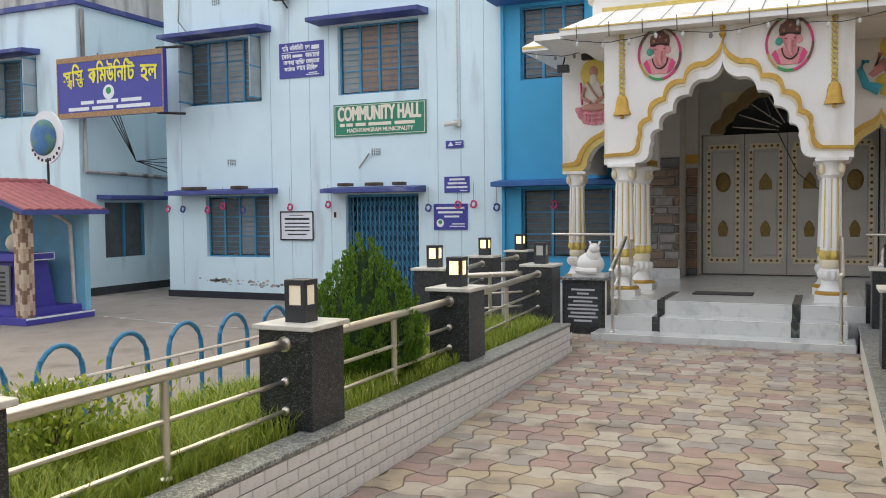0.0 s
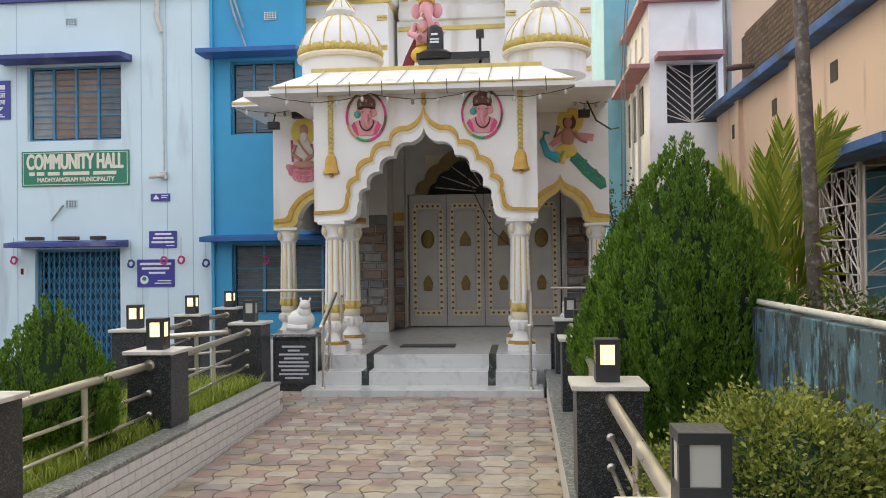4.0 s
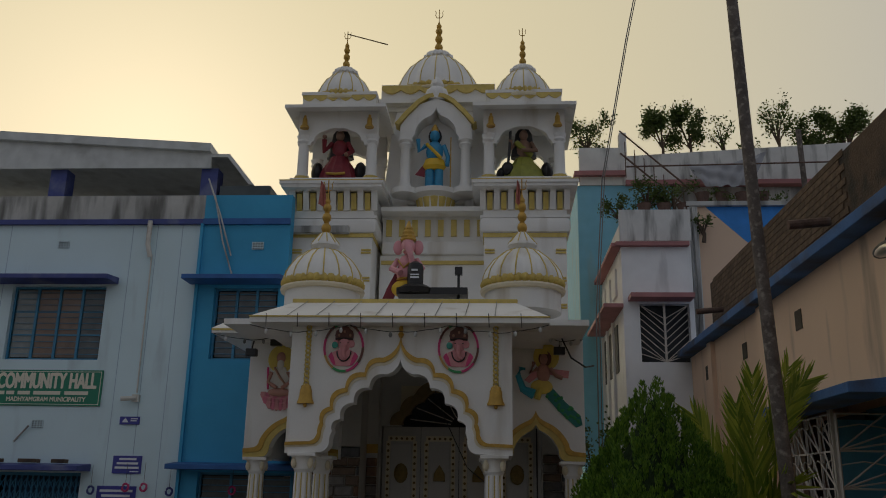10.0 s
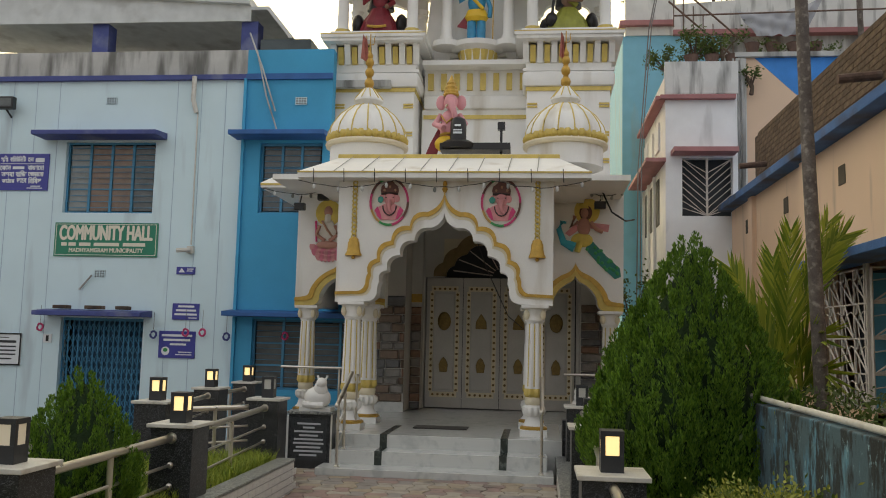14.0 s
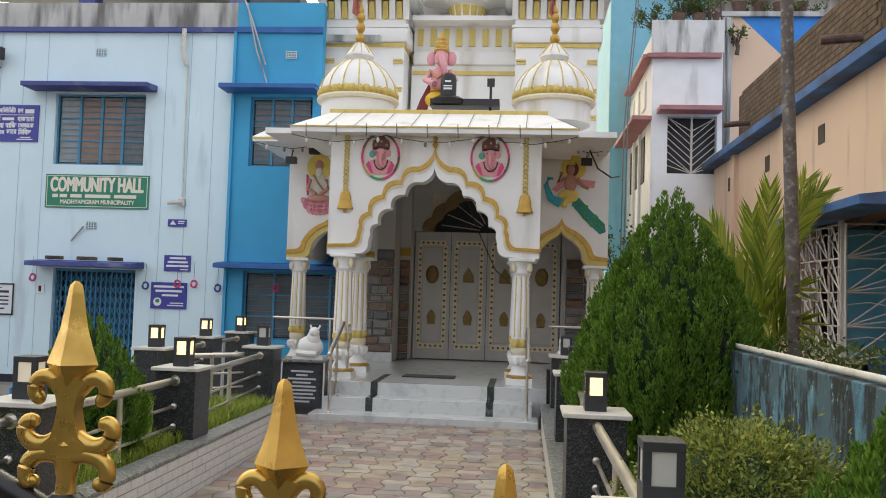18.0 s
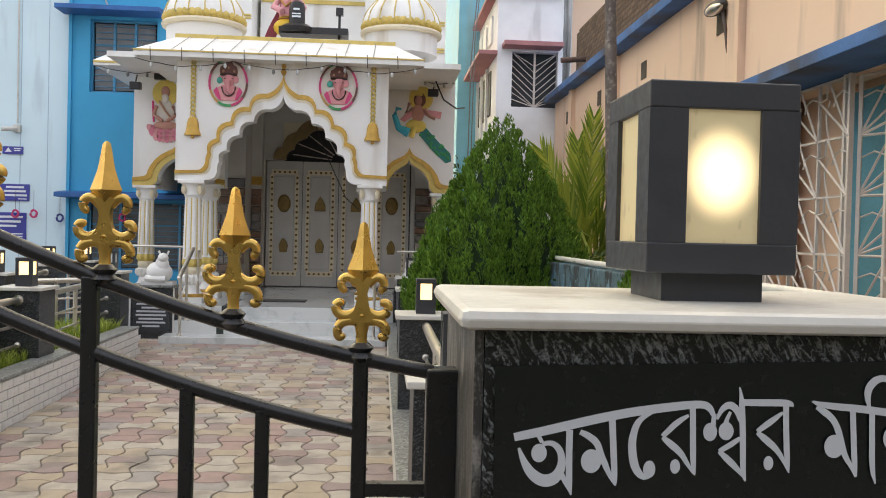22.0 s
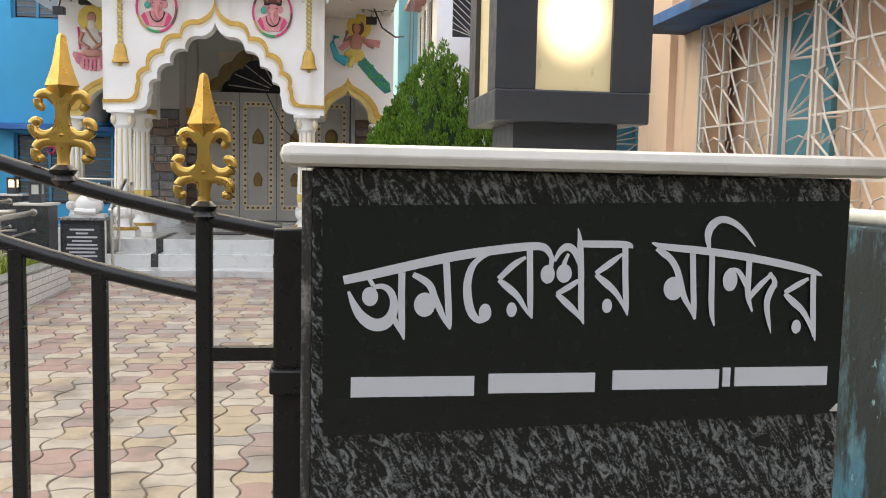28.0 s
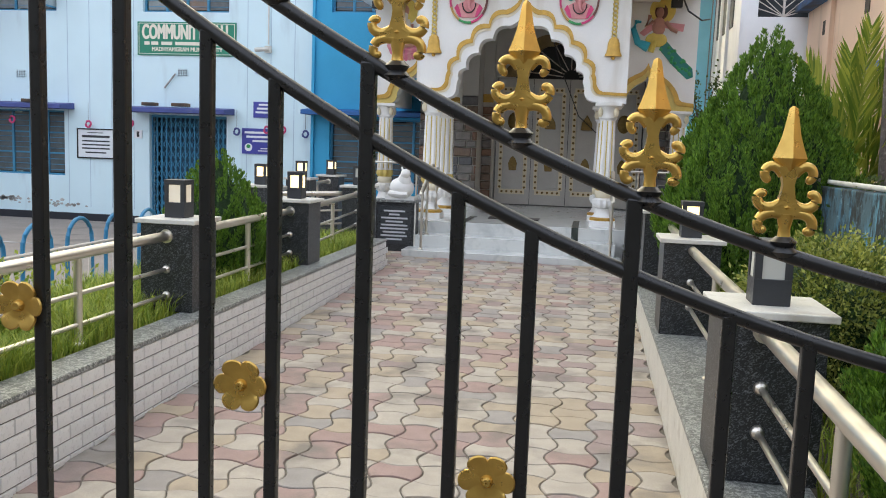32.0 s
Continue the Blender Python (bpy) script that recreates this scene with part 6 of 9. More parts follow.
for k in range(14):
    a, q = sr.uniform(0, math.tau), sr.uniform(0.1, 0.4)
    br.tube([(0, 0, 0), (q * 0.5 * math.cos(a), q * 0.5 * math.sin(a), 0.3), (q * math.cos(a), q * math.sin(a), sr.uniform(0.55, 0.8))], 0.008, 5, [0.014, 0.009, 0.004])
part("branches", br, BARK, shrub)


def shrub_place(q):
    a, u = q.uniform(0, math.tau), q.uniform(-0.85, 1)
    k = q.uniform(0.75, 1.03) * (1 + 0.12 * math.sin(5 * a) * math.cos(4 * u) + 0.06 * math.sin(17 * a + 11 * u)) + (0.22 if q.random() < 0.03 else 0)
    w = math.sqrt(1 - u * u) if abs(u) < 1 else 0
    o = Vector((w * math.cos(a), w * math.sin(a), u))
    return Vector((o.x * 0.50 * k, o.y * 0.55 * k, 0.53 + o.z * 0.42 * k)), o


tagged(part("leaves", leaf_cloud(26000, shrub_place, 0.028, 6, 0.9, 0.28), SHRUB, shrub, "small cream-edged leaves"), kind="stuff")
# dark ball added as painted shade behind the shrub's leaves
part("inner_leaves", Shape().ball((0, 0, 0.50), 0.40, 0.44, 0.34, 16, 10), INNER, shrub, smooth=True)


def grass_patch(name, x0, x1, y0, y1, z, count, height, seed, label):
    rnd = random.Random(seed)
    s = Shape()
    for _ in range(count):
        x, y = rnd.uniform(x0, x1), rnd.uniform(y0, y1)
        f = 0.35 + 0.65 * noise.noise((x * 1.7, y * 1.7, seed)) * 0.5 + 0.4
        h = height * f * rnd.uniform(0.5, 1.3)
        a = rnd.uniform(0, math.tau)
        dx, dy = math.cos(a), math.sin(a)
        b = rnd.uniform(0.2, 0.9) * h
        w = rnd.uniform(0.003, 0.006)
        p = [(x - dy * w, y + dx * w, z), (x + dy * w, y - dx * w, z), (x + dx * b * 0.35 + dy * w * 0.8, y + dy * b * 0.35 - dx * w * 0.8, z + h * 0.65), (x + dx * b * 0.35 - dy * w * 0.8, y + dy * b * 0.35 + dx * w * 0.8, z + h * 0.65), (x + dx * b, y + dy * b, z + h)]
        s.add(p, [(0, 1, 2, 3), (3, 2, 4)])
    ob = solid(name, s, BLADE, label, "grass", kind="stuff")
    return ob


grass_patch("grass", -4.15, -2.96, 0.4, 3.9, TOP_L - 0.07, 17000, 0.26, 21, "tall tufted yellow-green grass in the planter bed")
grass_patch("grass", -4.15, -2.96, 3.9, 9.7, TOP_L - 0.07, 19000, 0.20, 22, "rough green grass in the planter bed")
grass_patch("grass", 0.78, 1.66, 0.4, 11.5, TOP_R - 0.07, 9000, 0.16, 23, "rough grass under the shrubs of the planter")
grass_patch("grass", 1.15, 1.75, -0.28, 0.3, 0.6, 500, 0.28, 24, "weeds beside the gate pillar")

# wild bush with pale stalks in the near bed
wb = thing("wild_bush", "loose light green bush among the grass of the bed", "shrub", (-3.75, 3.3, 0.27))


def wild_place(q):
    a, r_ = q.uniform(0, math.tau), abs(q.gauss(0, 0.28))
    return Vector((r_ * math.cos(a), r_ * 1.5 * math.sin(a), q.uniform(0.1, 0.48))), Vector((math.cos(a) * 0.4, math.sin(a) * 0.4, 1))


wr_ = random.Random(8)
for k in range(9):
    a, q = wr_.uniform(0, math.tau), wr_.uniform(0.1, 0.3)
    part("stalk", Shape().tube([(0, 0, 0), (q * 0.5 * math.cos(a), q * 0.7 * math.sin(a), 0.25), (q * math.cos(a), q * 1.4 * math.sin(a), 0.46)], 0.006, 5, [0.008, 0.006, 0.003]), BARK, wb)
tagged(part("leaves", leaf_cloud(2600, wild_place, 0.045, 31, 0.8, 0.25), BLADE, wb), kind="stuff")


def frond(base, tip, droop, leaflets, length, seed):
    """A palm frond: an arched midrib and two ranks of narrow leaflets."""
    rnd = random.Random(seed)
    base, tip = Vector(base), Vector(tip)
    pts = []
    for i in range(9):
        u = i / 8
        p = base.lerp(tip, u)
        p.z += droop * 4 * u * (1 - u)
        pts.append(p)
    s = Shape().tube(pts, 0.01, 5, [0.018 - 0.0017 * i for i in range(9)])
    axis = (tip - base).normalized()
    side = axis.cross(Vector((0.2, -1, 0.1))).normalized()
    for i in range(leaflets):
        u = 0.18 + 0.82 * i / leaflets
        k = min(int(u * 8), 7)
        p = pts[k].lerp(pts[k + 1], u * 8 - k)
        d0 = (pts[k + 1] - pts[k]).normalized()
        for sg in (-1, 1):
            d = (d0 * 1.55 + side * sg * 0.62 + Vector((rnd.uniform(-0.1, 0.1), rnd.uniform(-0.15, 0.15), -0.12))).normalized()
            L = length * (0.6 + 0.6 * math.sin(math.pi * min(u, 0.95))) * rnd.uniform(0.85, 1.1)
            n = d.cross(Vector((0, 1, 0.2))).normalized() * 0.0145
            s.add([p - n * 0.5, p + n * 0.5, p + d * L * 0.55 + n - Vector((0, 0, 0.02)), p + d * L - Vector((0, 0, 0.08 * L)), p + d * L * 0.55 - n - Vector((0, 0, 0.02))], [(0, 1, 2, 3, 4)])
    return s


palm = thing("palm_clump", "clump of young yellow-green palms beside the utility pole", "palm", (2.68, 9.3, YZ))
for k, (b, t, d, n) in enumerate((((0.0, 0, 1.6), (0.07, -0.1, 3.40), 0.0, 34), ((-0.02, 0, 1.6), (-0.12, -0.1, 3.10), 0.05, 30), ((0.08, 0.1, 1.9), (0.52, 0.1, 3.52), 0.10, 26), ((0.05, 0.1, 1.9), (0.70, 0.1, 3.38), 0.25, 28),
                                 ((-0.05, 0, 1.6), (-0.56, -0.1, 2.98), 0.12, 28), ((-0.05, -0.1, 1.6), (-0.38, -0.25, 2.40), 0.25, 26), ((0.02, 0, 1.5), (0.24, -0.45, 2.25), 0.25, 26),
                                 ((0.05, 0, 1.3), (0.30, -0.5, 1.85), 0.28, 22), ((0, -0.05, 1.3), (-0.15, -0.55, 1.95), 0.3, 22))):
    part("frond", frond(b, t, d, n, 0.40, 40 + k), FROND, palm, "arching palm frond")
for x, y in ((0, 0), (-0.12, 0.08), (0.1, 0.1)):
    part("stem", Shape().tube([(x * 1.5, y, 0), (x, y, 0.8), (x * 0.6, y * 0.6, 1.75)], 0.05, 8, [0.07, 0.05, 0.025]), BARK, palm, smooth=True)
under = thing("undergrowth", "dark low bushes behind the boundary wall", "shrub", (2.7, 7.4, YZ))


def under_place(q):
    return Vector((q.gauss(0, 0.35), q.uniform(-1.6, 2.2), q.uniform(0.3, 1.75))), Vector((q.uniform(-1, 1), q.uniform(-1, 1), 0.6))


tagged(part("leaves", leaf_cloud(5200, under_place, 0.07, 51, 0.9, 0.22), ROOF_LEAF, under), kind="stuff")


def roof_tree(x, y, z, w, h, seed, count, size=0.11):
    """A small potted tree: tapered trunk, limbs and clustered leaves with gaps."""
    rnd = random.Random(seed)
    t = thing("roof_tree", "small leafy tree growing on the house roof", "tree", (x, y, z), "trees on the house roof")
    part("trunk", Shape().tube([(0, 0, 0), (0.03, 0, h * 0.35), (-0.02, 0, h * 0.7)], 0.03, 7, [0.05, 0.035, 0.015]), BARK, t, smooth=True)
    ends = []
    for k in range(9):
        a = rnd.uniform(0, math.tau)
        e = Vector((w * rnd.uniform(0.4, 1) * math.cos(a), w * 0.6 * math.sin(a), h * rnd.uniform(0.45, 1.0)))
        ends.append(e)
        part("limb", Shape().tube([(0, 0, h * 0.3), (e.x * 0.5, e.y * 0.5, h * 0.3 + (e.z - h * 0.3) * 0.6), e], 0.015, 5, [0.022, 0.014, 0.006]), BARK, t)

    def place(q):
        e = ends[q.randrange(len(ends))]
        return e + Vector((q.gauss(0, 0.17) * w, q.gauss(0, 0.17) * w, q.gauss(0, 0.10) * h)), Vector((q.uniform(-1, 1), q.uniform(-1, 1), 0.3))
    tagged(part("crown", leaf_cloud(count, place, size, seed + 1, 0.9, 0.33), ROOF_LEAF, t), kind="stuff")
    return t


for k, (x, w, h, c) in enumerate(((2.42, 0.66, 1.22, 1500), (4.38, 0.50, 1.40, 3200), (5.10, 0.46, 1.32, 2600), (5.95, 0.44, 1.12, 260), (7.38, 0.42, 1.66, 900), (8.5, 0.6, 1.15, 2600), (9.15, 0.65, 1.22, 2800), (6.6, 0.25, 0.6, 70))):
    roof_tree(x, 21.4, 10.2, w, h, 60 + 3 * k, c, 0.08)
for k, (x, y, z, w, h, c) in enumerate(((2.75, 18.2, 7.4, 0.35, 0.7, 700), (3.3, 17.9, 7.6, 0.45, 0.7, 900), (3.85, 17.9, 7.6, 0.5, 0.75, 900), (4.9, 18.0, 7.7, 0.5, 0.42, 420), (5.8, 18.0, 7.7, 0.5, 0.42, 420), (4.35, 17.5, 6.9, 0.22, 0.5, 200), (1.75, 15.2, 1.2, 0.3, 1.7, 420), (1.9, 14.0, 0.9, 0.4, 1.6, 520))):
    roof_tree(x, y, z, w, h, 90 + 3 * k, c, 0.065)

# frangipani with spotted bark behind the boundary wall
SPOT_BARK = mat("lichen_spotted_bark", (0.20, 0.155, 0.11), 0.9, vary=0.3, scale=14, stain=(0.50, 0.48, 0.40), stain_amount=0.42, stain_scale=22.0, bump=0.6, relief=0.008)
BIG_LEAF = foliage("frangipani_leaf_green", (0.10, 0.20, 0.02), (0.22, 0.36, 0.05), 0.4)
FLOWER_PINK = mat("deep_pink_petal", (0.45, 0.03, 0.10), 0.5, vary=0.2, scale=40)
fr = thing("frangipani_tree", "frangipani tree with lichen-spotted trunk, broad leaves and a pink flower", "tree", (3.04, 2.6, YZ))
part("trunk", Shape().tube([(0.03, 0, 0), (0.02, 0, 1.2), (0.0, 0, 2.2), (-0.04, 0, 2.75), (-0.10, 0.02, 3.1)], 0.06, 12, [0.085, 0.075, 0.065, 0.05, 0.03]), SPOT_BARK, fr, smooth=True)
part("limb", Shape().tube([(-0.02, 0, 2.5), (-0.18, -0.05, 2.75), (-0.34, -0.05, 2.95)], 0.03, 8, [0.045, 0.035, 0.022]), SPOT_BARK, fr, smooth=True)
for a, b, w in (((-0.34, -0.05, 2.95), (-0.50, -0.1, 2.74), 0.035), ((-0.30, -0.05, 2.92), (-0.22, -0.12, 2.62), 0.045), ((-0.12, 0, 3.08), (-0.06, -0.1, 2.72), 0.05), ((-0.02, 0, 2.35), (-0.17, -0.08, 2.28), 0.03), ((-0.34, -0.05, 2.95), (-0.30, 0.0, 3.3), 0.045), ((-0.1, 0.02, 3.1), (0.12, 0, 3.35), 0.05)):
    a, b = Vector(a), Vector(b)
    sd = (b - a).cross(Vector((0.2, 1, 0.1))).normalized() * w
    leaf = Shape()
    for q in range(7):
        u = q / 6
        m = a.lerp(b, u) + Vector((0, 0.02 * math.sin(3 * u), 0.03 * math.sin(math.pi * u)))
        ww = math.sin(math.pi * min(0.98, 0.04 + u * 0.94)) ** 0.7
        leaf.v += [m - sd * ww + Vector((0, -0.012, 0)) * ww, m + Vector((0, 0.004, 0)), m + sd * ww + Vector((0, -0.012, 0)) * ww]
    leaf.v = [tuple(q) for q in leaf.v]
    leaf.f = [(3 * q + e, 3 * q + e + 1, 3 * q + e + 4, 3 * q + e + 3) for q in range(6) for e in (0, 1)]
    part("leaf", leaf, BIG_LEAF, fr, "broad drooping leaf", smooth=True)
part("flower_stalk", Shape().tube([(-0.02, 0, 2.27), (-0.08, -0.06, 2.28), (-0.15, -0.08, 2.30)], 0.006, 6), BARK, fr)
bud = Shape()
for q in range(5):
    a = math.tau * q / 5
    bud.ball((-0.165 + 0.012 * math.cos(a), -0.085 + 0.010 * math.sin(a), 2.305 + 0.012 * math.sin(2 * a)), 0.016, 0.012, 0.012, 8, 6)
part("flower", bud, FLOWER_PINK, fr, "deep pink flower", smooth=True)

pole = solid("utility_pole", Shape().tube([(2.95, 8.8, YZ), (2.90, 8.8, 1.6), (2.81, 8.8, 4.2), (2.72, 8.8, 8.5)], 0.075, 14, [0.075, 0.072, 0.066, 0.06]), POLE,
             "weathered brown utility pole leaning slightly beside the wall", "pole", smooth=True)
CABLE_GREY = mat("grey_cable", (0.2, 0.19, 0.18), 0.6)
solid("hanging_cable", Shape().tube([(1.95, 16.8, -0.36), (2.0, 16.8, 5.2), (2.21, 16.8, 8.05), (2.83, 16.8, 11.3), (3.3, 16.8, 13.5)], 0.013, 5), CABLE_GREY, "dark cable hanging down beside the cyan house", "cable")
solid("hanging_cable", Shape().tube([(2.02, 16.9, -0.36), (2.08, 16.9, 5.6), (2.28, 16.9, 8.2), (2.87, 16.9, 11.3), (3.35, 16.9, 13.5)], 0.011, 5), CABLE_GREY, "dark cable hanging down beside the cyan house", "cable")
solid("drain_spout", Shape().tube([(PX + 0.15, 14.5, 4.86), (PX - 0.48, 14.5, 4.80)], 0.05, 10), RUST_PIPE, "rusty rainwater spout through the brick parapet", "pipe")
solid("drain_spout", Shape().tube([(PX + 0.15, 9.6, 4.86), (PX - 0.5, 9.6, 4.80)], 0.055, 10), RUST_PIPE, "rusty rainwater spout through the brick parapet", "pipe")

# ---- statues, each one plain mesh ----
def statue(name, label, pieces, at):
    """One mesh of several plain forms, each with its paint."""
    whole, slots, faces = Shape(), [], []
    for shape, m in pieces:
        if m not in slots:
            slots.append(m)
        faces += [slots.index(m)] * len(shape.f)
        whole.add(shape.v, shape.f)
    me = whole.mesh(name, smooth=True)
    for m in slots:
        me.materials.append(m)
    me.polygons.foreach_set("material_index", faces)
    ob = new(name, me)
    ob.location = at
    return tagged(ob, label, "statue")


PINK_SKIN = mat("pink_statue_paint", (0.72, 0.33, 0.36), 0.5, vary=0.12, scale=6)
RED_CLOTH = mat("red_statue_paint", (0.22, 0.018, 0.03), 0.5, vary=0.2, scale=8)
DARK_HAIR = mat("black_statue_paint", (0.015, 0.014, 0.015), 0.4)
BLUE_SKIN = mat("blue_statue_paint", (0.035, 0.28, 0.50), 0.45, vary=0.15, scale=8)
LIME_CLOTH = mat("yellow_green_statue_paint", (0.30, 0.31, 0.05), 0.5, vary=0.2, scale=8)
TAN_SKIN = mat("tan_statue_paint", (0.26, 0.15, 0.10), 0.5)
ST_YELLOW = mat("bright_yellow_statue_paint", (0.75, 0.48, 0.03), 0.5, vary=0.15)
statue("elephant_headed_statue", "pink elephant-headed statue with gold crown seated on the porch roof", [
    (Shape().ball((-0.02, 0, 0.14), 0.23, 0.2, 0.15), ST_YELLOW), (Shape().ball((0.10, -0.06, 0.10), 0.17, 0.16, 0.10), ST_YELLOW), (Shape().ball((0, 0, 0.38), 0.165, 0.15, 0.20), PINK_SKIN), (Shape().ball((0, 0, 0.56), 0.15, 0.13, 0.15), PINK_SKIN),
    (Shape().ball((0.01, -0.03, 0.84), 0.115, 0.13, 0.145), PINK_SKIN), (Shape().ball((-0.155, 0.02, 0.84), 0.085, 0.03, 0.125), PINK_SKIN), (Shape().ball((0.175, 0.02, 0.84), 0.085, 0.03, 0.125), PINK_SKIN),
    (Shape().tube([(0.02, -0.14, 0.84), (0.05, -0.2, 0.72), (0.09, -0.21, 0.60), (0.10, -0.19, 0.50), (0.05, -0.20, 0.44)], 0.06, 10, [0.072, 0.058, 0.046, 0.038, 0.03]), PINK_SKIN),
    (Shape().tube([(0.07, -0.14, 0.76), (0.12, -0.2, 0.70)], 0.018, 6, [0.02, 0.008]), CREAM), (Shape().tube([(-0.04, -0.14, 0.76), (-0.07, -0.2, 0.70)], 0.018, 6, [0.02, 0.008]), CREAM),
    (Shape().tube([(-0.15, 0, 0.62), (-0.24, -0.06, 0.46), (-0.08, -0.2, 0.36)], 0.055, 8), PINK_SKIN), (Shape().tube([(0.15, 0, 0.62), (0.25, -0.08, 0.46), (0.18, -0.2, 0.36)], 0.055, 8), PINK_SKIN),
    (Shape().tube([(-0.14, -0.06, 0.60), (-0.04, -0.15, 0.46), (0.1, -0.14, 0.58)], 0.016, 6), GOLD), (Shape().lathe([(0.155, 0.27), (0.17, 0.29), (0.155, 0.31)], 18, sy=0.95), GOLD),
    (Shape().lathe([(0.125, 0.94), (0.14, 0.965), (0.12, 0.99), (0.125, 1.02), (0.10, 1.05), (0.105, 1.09), (0.075, 1.13), (0.08, 1.16), (0.045, 1.20), (0.03, 1.25), (0.008, 1.30)], 20, (0.01, 0, 0), 10, 0.1), GOLD),
    (Shape().prism([(-0.14, 0.58), (-0.22, 0.40), (-0.34, 0.16), (-0.40, 0.0), (-0.22, 0.0), (-0.14, 0.3), (-0.05, 0.58)], "y", 0.10, 0.15), RED_CLOTH)], (-1.40, 13.45, 4.80))
statue("stone_emblem", "rounded black stone emblem on a low dark base", [
    (Shape().lathe([(0.13, 0), (0.13, 0.36), (0.11, 0.44), (0.05, 0.48)], 20, (-0.22, 0, 0.06)), DARK_HAIR), (Shape().box(-0.5, 0.62, -0.14, 0.2, -0.02, 0.09), DARK_HAIR), (Shape().lathe([(0.28, 0.0), (0.3, 0.08), (0.2, 0.14)], 24, (-0.22, 0, 0)), DARK_HAIR),
    (Shape().box(-0.29, -0.15, -0.142, -0.13, 0.24, 0.27).box(-0.29, -0.15, -0.142, -0.13, 0.29, 0.31).box(-0.27, -0.17, -0.142, -0.13, 0.36, 0.39), SIGN_WHITE)], (-1.02, 13.25, 4.80))
statue("seated_statue", "seated statue in red robe and dark veil under the pavilion", [
    (Shape().lathe([(0.46, 0), (0.44, 0.14), (0.36, 0.34), (0.24, 0.52), (0.19, 0.62)], 40, sy=0.8, lobes=13, depth=0.10), RED_CLOTH), (Shape().ball((0, 0, 0.80), 0.18, 0.15, 0.24), RED_CLOTH), (Shape().ball((0, -0.05, 1.11), 0.095, 0.10, 0.125), TAN_SKIN),
    (Shape().lathe([(0.30, 0.62), (0.26, 0.80), (0.21, 1.02), (0.185, 1.18), (0.12, 1.29), (0.03, 1.33)], 20, (0, 0.08, 0), sy=0.62), DARK_HAIR), (Shape().tube([(-0.17, -0.02, 0.95), (-0.33, -0.1, 0.74), (-0.31, -0.2, 0.98)], 0.055, 8), RED_CLOTH), (Shape().tube([(0.17, -0.02, 0.95), (0.30, -0.12, 0.72), (0.20, -0.24, 0.60)], 0.055, 8), RED_CLOTH),
    (Shape().ball((-0.31, -0.21, 1.03), 0.05), TAN_SKIN), (Shape().ball((0.19, -0.25, 0.60), 0.05), TAN_SKIN), (Shape().ball((-0.47, 0.05, 0.26), 0.14, 0.26, 0.26), DARK_HAIR), (Shape().ball((0.47, 0.05, 0.26), 0.14, 0.26, 0.26), DARK_HAIR),
    (Shape().tube([(-0.2, -0.34, 0.14), (0, -0.40, 0.10), (0.2, -0.34, 0.14)], 0.03, 8), GOLD), (Shape().lathe([(0.08, 1.27), (0.10, 1.31), (0.03, 1.36)], 12, (0, 0.0, 0)), GOLD)], (-3.37, 17.25, 8.13))
statue("seated_statue", "seated statue in a yellow-green robe holding a lute", [
    (Shape().lathe([(0.50, 0), (0.47, 0.14), (0.36, 0.32), (0.24, 0.46), (0.18, 0.56)], 40, sy=0.8, lobes=13, depth=0.10), LIME_CLOTH), (Shape().ball((0, 0, 0.76), 0.17, 0.15, 0.25), TAN_SKIN), (Shape().tube([(-0.16, -0.1, 0.9), (0, -0.15, 0.72), (0.17, -0.08, 0.6)], 0.06, 8), LIME_CLOTH), (Shape().ball((0, -0.05, 1.08), 0.095, 0.10, 0.125), TAN_SKIN),
    (Shape().lathe([(0.28, 0.60), (0.25, 0.78), (0.20, 1.00), (0.18, 1.16), (0.12, 1.26), (0.03, 1.30)], 20, (0, 0.08, 0), sy=0.62), DARK_HAIR), (Shape().tube([(-0.36, -0.22, 0.12), (-0.30, -0.2, 0.8), (-0.28, -0.2, 1.28)], 0.03, 8), DARK_HAIR), (Shape().ball((-0.35, -0.22, 0.26), 0.13, 0.1, 0.15), DARK_HAIR), (Shape().ball((-0.28, -0.2, 1.26), 0.055, 0.06, 0.08), DARK_HAIR),
    (Shape().tube([(-0.16, -0.02, 0.92), (-0.30, -0.12, 0.74), (-0.28, -0.22, 0.92)], 0.045, 8), TAN_SKIN), (Shape().tube([(0.16, -0.02, 0.92), (0.26, -0.14, 0.70), (-0.05, -0.26, 0.66)], 0.045, 8), TAN_SKIN), (Shape().ball((0.48, 0.05, 0.24), 0.14, 0.26, 0.24), DARK_HAIR), (Shape().ball((-0.46, 0.1, 0.2), 0.14, 0.2, 0.2), DARK_HAIR)], (0.62, 17.25, 8.13))
